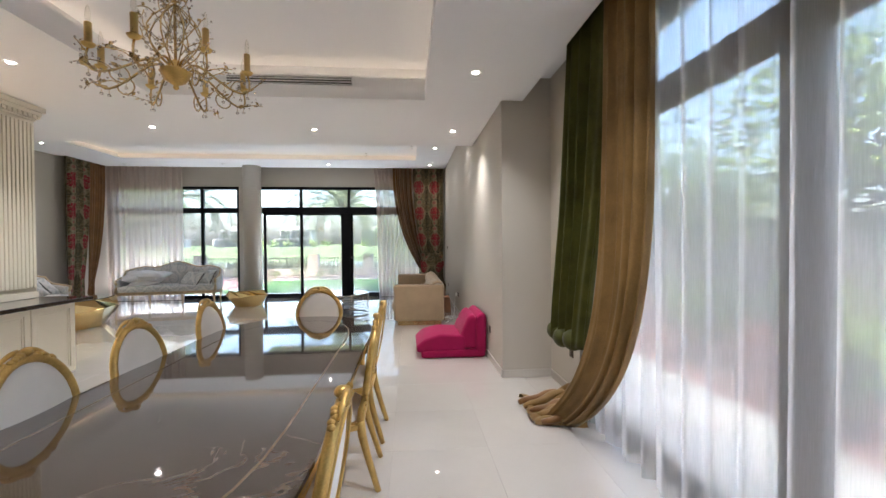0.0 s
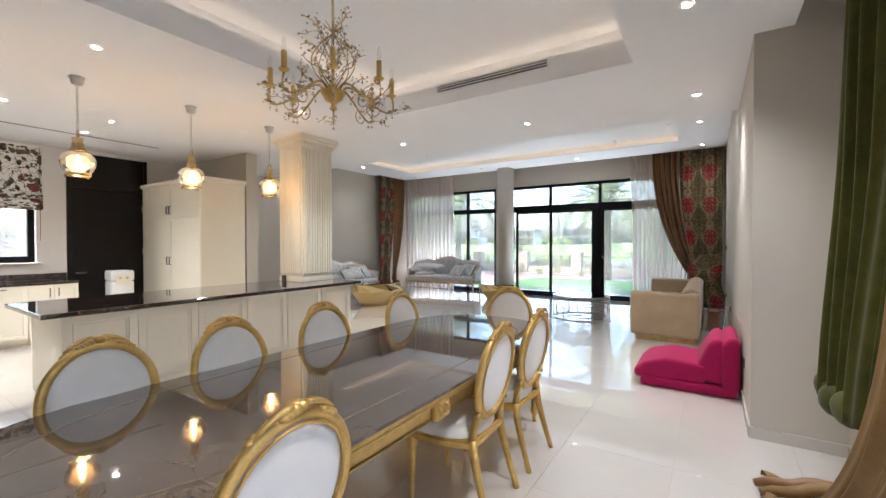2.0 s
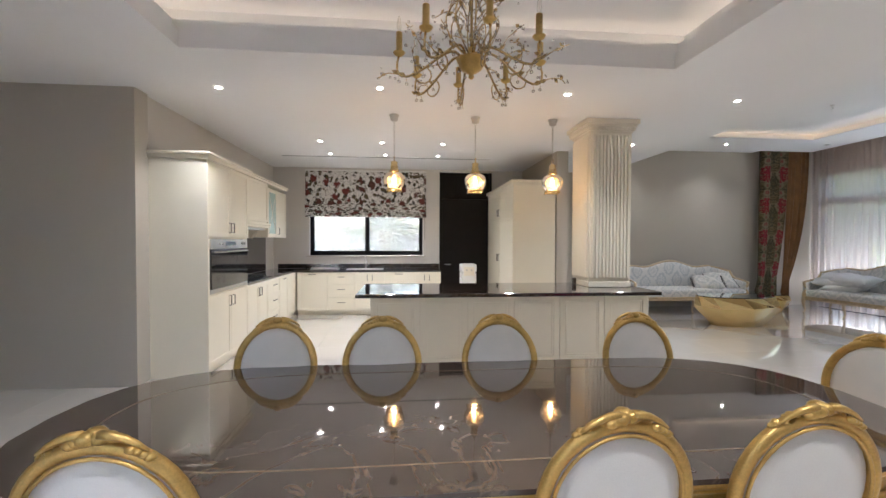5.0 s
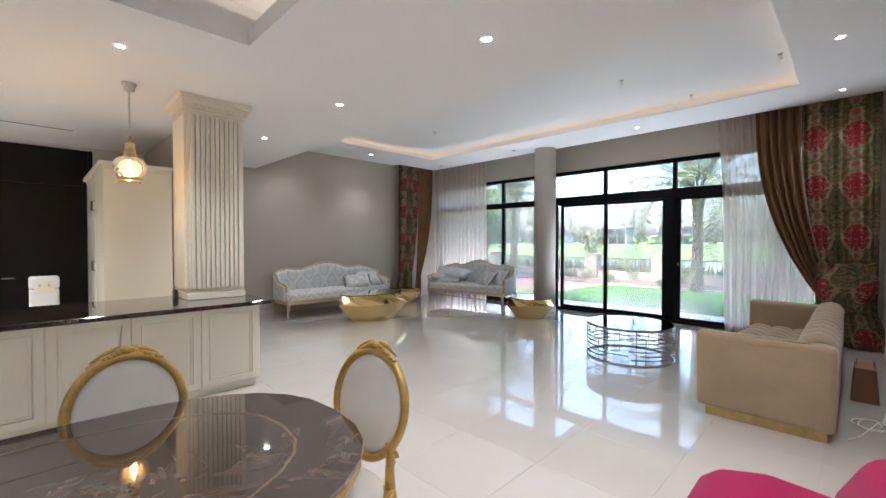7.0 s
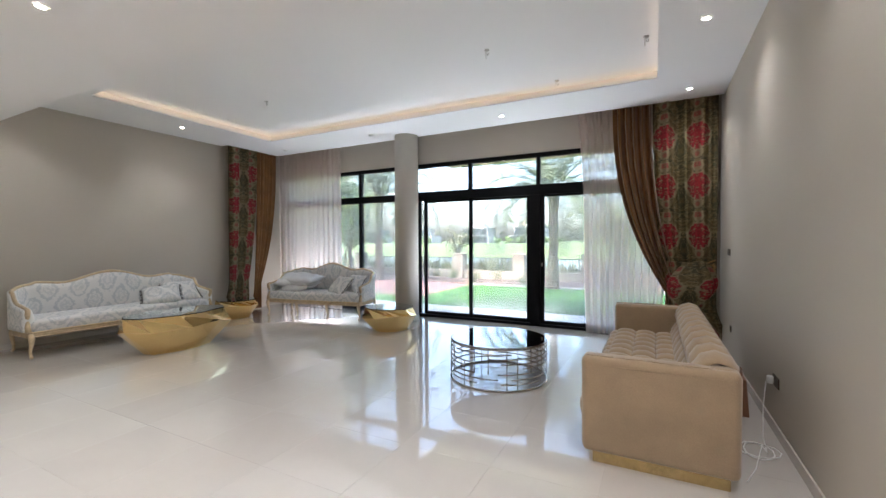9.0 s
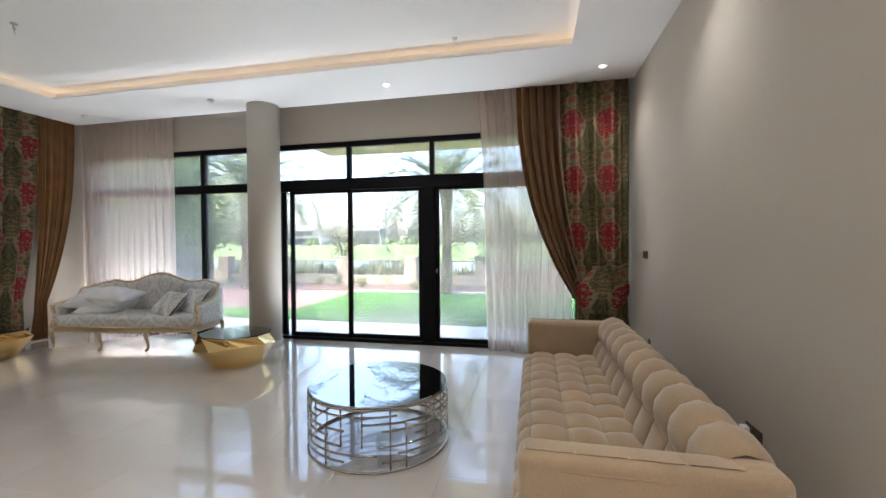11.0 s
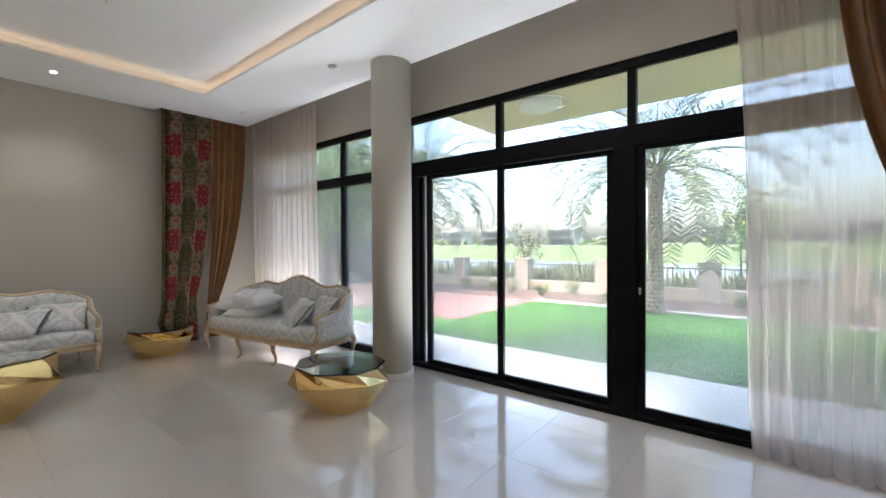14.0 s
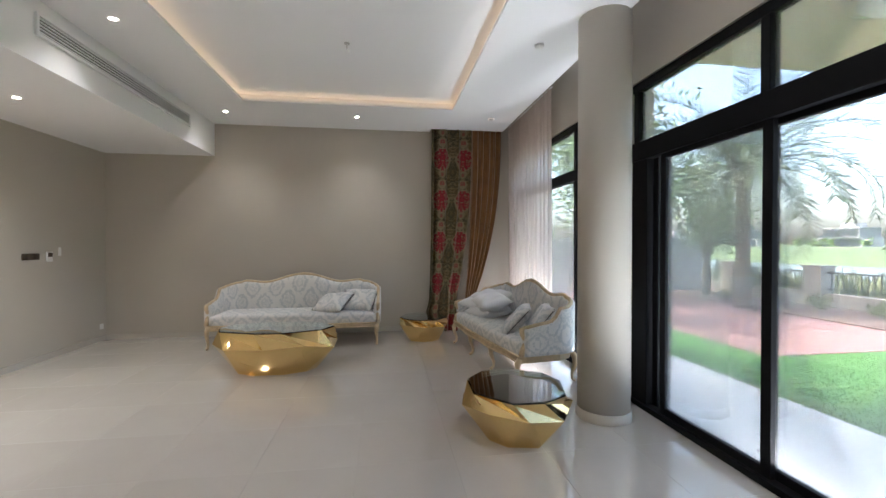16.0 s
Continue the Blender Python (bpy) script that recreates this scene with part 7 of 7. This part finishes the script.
def leafy(x, y, h, spread, n, seed, name="tree", label="broadleaf garden tree with a loose crown", mat=None, trunk=True, low=0.35, size=0.10, group="garden trees"):
    rnd = random.Random(seed)
    t = thing(name, pose(x, y, GZ), label, "tree" if trunk else "shrub", group)
    tips = []
    bm = bmesh.new()
    for b in range(9 if trunk else 5):
        a = b * 2.4 + rnd.uniform(-0.3, 0.3)
        top = Vector((math.cos(a) * spread * rnd.uniform(0.3, 0.9), math.sin(a) * spread * rnd.uniform(0.3, 0.9), h * rnd.uniform(0.55, 0.98)))
        start = Vector((0, 0, h * low * rnd.uniform(0.5, 1.0)))
        mid = (start + top) / 2 + Vector((rnd.uniform(-1, 1), rnd.uniform(-1, 1), 0.5)) * 0.12 * h
        pts = [start * (1 - s) ** 2 + mid * 2 * s * (1 - s) + top * s * s for s in [i / 6 for i in range(7)]]
        tube(bm, pts, [0.030 * h / 4 * (1.3 - i / 6) for i in range(7)], 5)
        tips += pts[2:]
    if trunk:
        tube(bm, [(0, 0, -0.1), (0.03, 0.02, h * low * 0.5), (0, 0, h * low)], [0.11 * h / 4, 0.085 * h / 4, 0.06 * h / 4], 8)
    part("trunk", bm, M_BARKT, t)
    bm = bmesh.new()
    for _ in range(n):
        c = rnd.choice(tips) + Vector((rnd.gauss(0, 1), rnd.gauss(0, 1), rnd.gauss(0, 0.8))) * spread * 0.22
        c.z = max(c.z, 0.03)
        d = Vector((rnd.gauss(0, 1), rnd.gauss(0, 1), rnd.gauss(0, 0.6))).normalized() * size * rnd.uniform(0.7, 1.3)
        w = d.orthogonal().normalized() * size * 0.33
        bm.faces.new([bm.verts.new(c - d), bm.verts.new(c + w), bm.verts.new(c + d), bm.verts.new(c - w)])
    part("crown", bm, mat or M_LEAF, t)
    return t


leafy(-12.4, 16.4, 5.6, 2.1, 5200, 1)
leafy(-9.3, 14.2 + 0.4, 5.0, 1.4, 3400, 2)
leafy(-12.6, 19.8, 4.6, 1.6, 2600, 5)
leafy(5.0, 3.4, 4.6, 1.9, 5200, 6, "tree", "broadleaf tree outside the bay window")
leafy(5.4, 7.2, 4.2, 1.8, 3800, 7, "tree", "broadleaf tree outside the bay window")
leafy(5.2, 0.0, 4.4, 1.8, 3400, 9, "tree", "broadleaf tree outside the bay window")
palm(-12.6, 1.5, 2.0, 12)
leafy(-1.2, 23.2, 3.2, 0.9, 900, 14, "tree", "young staked tree beyond the fence", low=0.45)
leafy(-9.2, 24.5, 3.0, 1.4, 420, 15, "tree", "thin bare shrub tree beyond the fence", M_REED, low=0.3)
for i, x in enumerate((-9.0, -8.1, -6.9, -6.2, -5.4, -4.1, -3.6, -1.3, -0.5, 0.6, 1.5, -11.3)):
    leafy(x, 19.7 + 0.5 * math.sin(i * 2.1), 0.42 + 0.10 * math.sin(i * 3.3), 0.26, 200, 30 + i, "shrub", "small yellow-green shrub in the planting bed", M_SHRUB, False, 0.2, 0.05, "bed shrubs")
for i in range(4):
    x = 3.9 + 0.4 * math.sin(i * 2)
    leafy(x, -1.0 + i * 2.0, 1.2, 0.6, 700, 60 + i, "shrub", "leafy shrub outside the bay", M_LEAF, False, 0.2, 0.08, "bay shrubs")


def reeds():
    rnd = random.Random(77)
    bm = bmesh.new()
    for _ in range(6500):
        x, y = rnd.uniform(-46, 16), rnd.uniform(21.6, 43)
        dense = noise.noise(Vector((x * 0.16, y * 0.16, 3.0)))
        if dense < -0.15:
            continue
        z = -0.30 - 1.9 * smoothed((y - 22) / 26)
        h = rnd.uniform(0.5, 1.1) * (1 + max(0, dense) * 1.6)
        lean = Vector((rnd.gauss(0, 0.25), rnd.gauss(0, 0.25), 1)) * h
        a = rnd.uniform(0, math.pi)
        w = Vector((math.cos(a), math.sin(a), 0)) * 0.05
        p = Vector((x, y, z - 0.05))
        bm.faces.new([bm.verts.new(p - w), bm.verts.new(p + w), bm.verts.new(p + lean * 0.6 + w * 1.6), bm.verts.new(p + lean), bm.verts.new(p + lean * 0.6 - w * 1.6)])
    tagged(part("reeds", bm, M_REED), "dry grass and reeds on the lake bank", "reeds", "", "stuff")


reeds()


def stakes():
    t = thing("tree_stakes", pose(-1.2, 23.2, -0.35), "dark timber stakes round a young tree", "tree stake")
    for a in range(4):
        x, y = 0.32 * math.cos(a * 1.571 + 0.5), 0.32 * math.sin(a * 1.571 + 0.5)
        box("post", x - 0.025, x + 0.025, y - 0.025, y + 0.025, 0, 2.2, M_IRON, t, 0.0)
    for z in (1.3, 1.75):
        box("rail", -0.3, 0.3, -0.3, -0.26, z, z + 0.05, M_IRON, t, 0.0)


stakes()


def villa(x, y, w, seed):
    """A white two-storey modern villa with a dark glazed front."""
    rnd = random.Random(seed)
    t = thing("villa", pose(x, y, 0.6), "distant white two-storey modern villa with dark glazing", "house", "far villas")
    d = 9.0
    box("wall", -w / 2, w / 2, 0, d, 0, 3.4, M_VILLA, t, 0.0)
    off = rnd.choice((-1, 1)) * w * 0.08
    box("upper_wall", -w * 0.40 + off, w * 0.40 + off, -0.8, d - 1, 3.4, 6.6, M_VILLA if rnd.random() < 0.6 else M_VILLA_D, t, 0.0)
    box("roof", -w * 0.44 + off, w * 0.44 + off, -1.2, d - 0.6, 6.6, 6.95, M_VILLA, t, 0.0)
    box("roof_block", -w * 0.12 + off, w * 0.22 + off, 1.5, 6, 6.95, 8.6, M_VILLA, t, 0.0)
    n = 4
    for i in range(n):
        a = -w / 2 + 0.5 + i * (w - 1) / n
        wd = box("window", a + 0.15, a + (w - 1) / n - 0.15, -0.06, 0.04, 0.3, 2.9, M_VGLASS, t, 0.0)
        box("sill", a + 0.1, a + (w - 1) / n - 0.1, -0.12, 0.0, 0.2, 0.3, M_VILLA_D, wd, 0.0)
    for i in range(3):
        a = -w * 0.38 + off + i * w * 0.76 / 3
        box("window", a + 0.2, a + w * 0.76 / 3 - 0.2, -0.88, -0.76, 3.9, 6.1, M_VGLASS, t, 0.0)
    b = box("balcony", -w * 0.40 + off, w * 0.1 + off, -2.0, -0.8, 3.3, 3.5, M_VILLA, t, 0.0)
    box("balustrade", -w * 0.40 + off, w * 0.1 + off, -2.0, -1.95, 3.5, 4.4, M_VGLASS, b, 0.0)


for i, (x, y, w) in enumerate(((-215, 170, 17), (-165, 168, 16), (-128, 172, 15), (-98, 168, 17), (-72, 174, 15), (-46, 168, 15), (-12, 172, 15), (22, 170, 15), (62, 170, 15), (100, 168, 15))):
    villa(x, y, w, 200 + i)


def far_trees():
    rnd = random.Random(5)
    bm = bmesh.new()
    for _ in range(46):
        x, y = rnd.uniform(-190, 110), rnd.uniform(138, 150)
        r = rnd.uniform(0.7, 1.6)
        for _ in range(40):
            c = Vector((x, y, 0.9 + r)) + Vector((rnd.gauss(0, 1), rnd.gauss(0, 1), rnd.gauss(0, 0.8))) * r * 0.55
            d = Vector((rnd.gauss(0, 1), rnd.gauss(0, 1), rnd.gauss(0, 1))).normalized() * 0.6
            w = d.orthogonal().normalized() * 0.4
            bm.faces.new([bm.verts.new(c - d), bm.verts.new(c + w), bm.verts.new(c + d), bm.verts.new(c - w)])
    tagged(part("far_bushes", bm, M_LEAF), "distant bushes and small trees between the villas", "bushes", "", "stuff")


far_trees()


def blades():
    rnd = random.Random(9)
    vs, fs = [], []
    for _ in range(26000):
        x, y = rnd.uniform(-5.9, 2.5), 13.78 + (rnd.random() ** 1.4) * 4.9
        a, h = rnd.uniform(0, 6.28), rnd.uniform(0.014, 0.022)
        c, s = math.cos(a) * 0.006, math.sin(a) * 0.006
        k = len(vs)
        vs += [(x - c, y - s, GZ - 0.013), (x + c, y + s, GZ - 0.013), (x + rnd.gauss(0, 0.01), y + rnd.gauss(0, 0.01), GZ - 0.013 + h)]
        fs.append((k, k + 1, k + 2))
    me = bpy.data.meshes.new("grass")
    me.from_pydata(vs, [], fs)
    me.materials.append(M_BLADE)
    tagged(new("grass", me), "short bright blades of artificial grass", "grass", "", "stuff")


blades()

# ---- floor and its tiles ----
FLOOR = slab("floor", XL - 0.2, BX + 0.3, YS - 0.1, YN + 0.2, -0.30, -0.004, M_GROUT, "glossy cream porcelain tiled floor", "floor")


def tiles():
    size, gap = 0.708, 0.0014
    shapes = {}
    x_edges = [XL] + [XL + (k + 0.45) * size for k in range(14) if XL + (k + 0.45) * size < BX] + [BX + 0.05]
    y_edges = [YS] + [9.36 + k * size for k in range(-18, 4) if YS < 9.36 + k * size < YN] + [YN + 0.02]
    far = bmesh.new()
    for x0, x1 in zip(x_edges, x_edges[1:]):
        for y0, y1 in zip(y_edges, y_edges[1:]):
            if x1 - x0 < 0.01 or y1 - y0 < 0.01:
                continue
            w, h = round(x1 - x0 - gap, 3), round(y1 - y0 - gap, 3)
            cx, cy = (x0 + x1) / 2, (y0 + y1) / 2
            if y1 < -0.75:
                bx(far, cx - w / 2, cx + w / 2, cy - h / 2, cy + h / 2, -0.02, 0.0)
                continue
            if (w, h) not in shapes:
                bm = bmesh.new()
                e = 0.0007
                lo = [bm.verts.new((sx * w / 2, sy * h / 2, -0.02)) for sx, sy in ((-1, -1), (1, -1), (1, 1), (-1, 1))]
                md = [bm.verts.new((sx * w / 2, sy * h / 2, -e)) for sx, sy in ((-1, -1), (1, -1), (1, 1), (-1, 1))]
                hi = [bm.verts.new((sx * (w / 2 - e), sy * (h / 2 - e), 0)) for sx, sy in ((-1, -1), (1, -1), (1, 1), (-1, 1))]
                bm.faces.new(hi)
                for a, b in ((lo, md), (md, hi)):
                    for i in range(4):
                        bm.faces.new((a[i], a[(i + 1) % 4], b[(i + 1) % 4], b[i]))
                me = bpy.data.meshes.new("floor_tile")
                bm.to_mesh(me)
                bm.free()
                me.materials.append(M_TILE)
                shapes[(w, h)] = me
            ob = new("floor_tile", shapes[(w, h)])
            ob.parent = FLOOR
            ob.location = (cx, cy, 0)
    tagged(part("far_tiles", far, M_TILE, FLOOR), kind="stuff")


tiles()
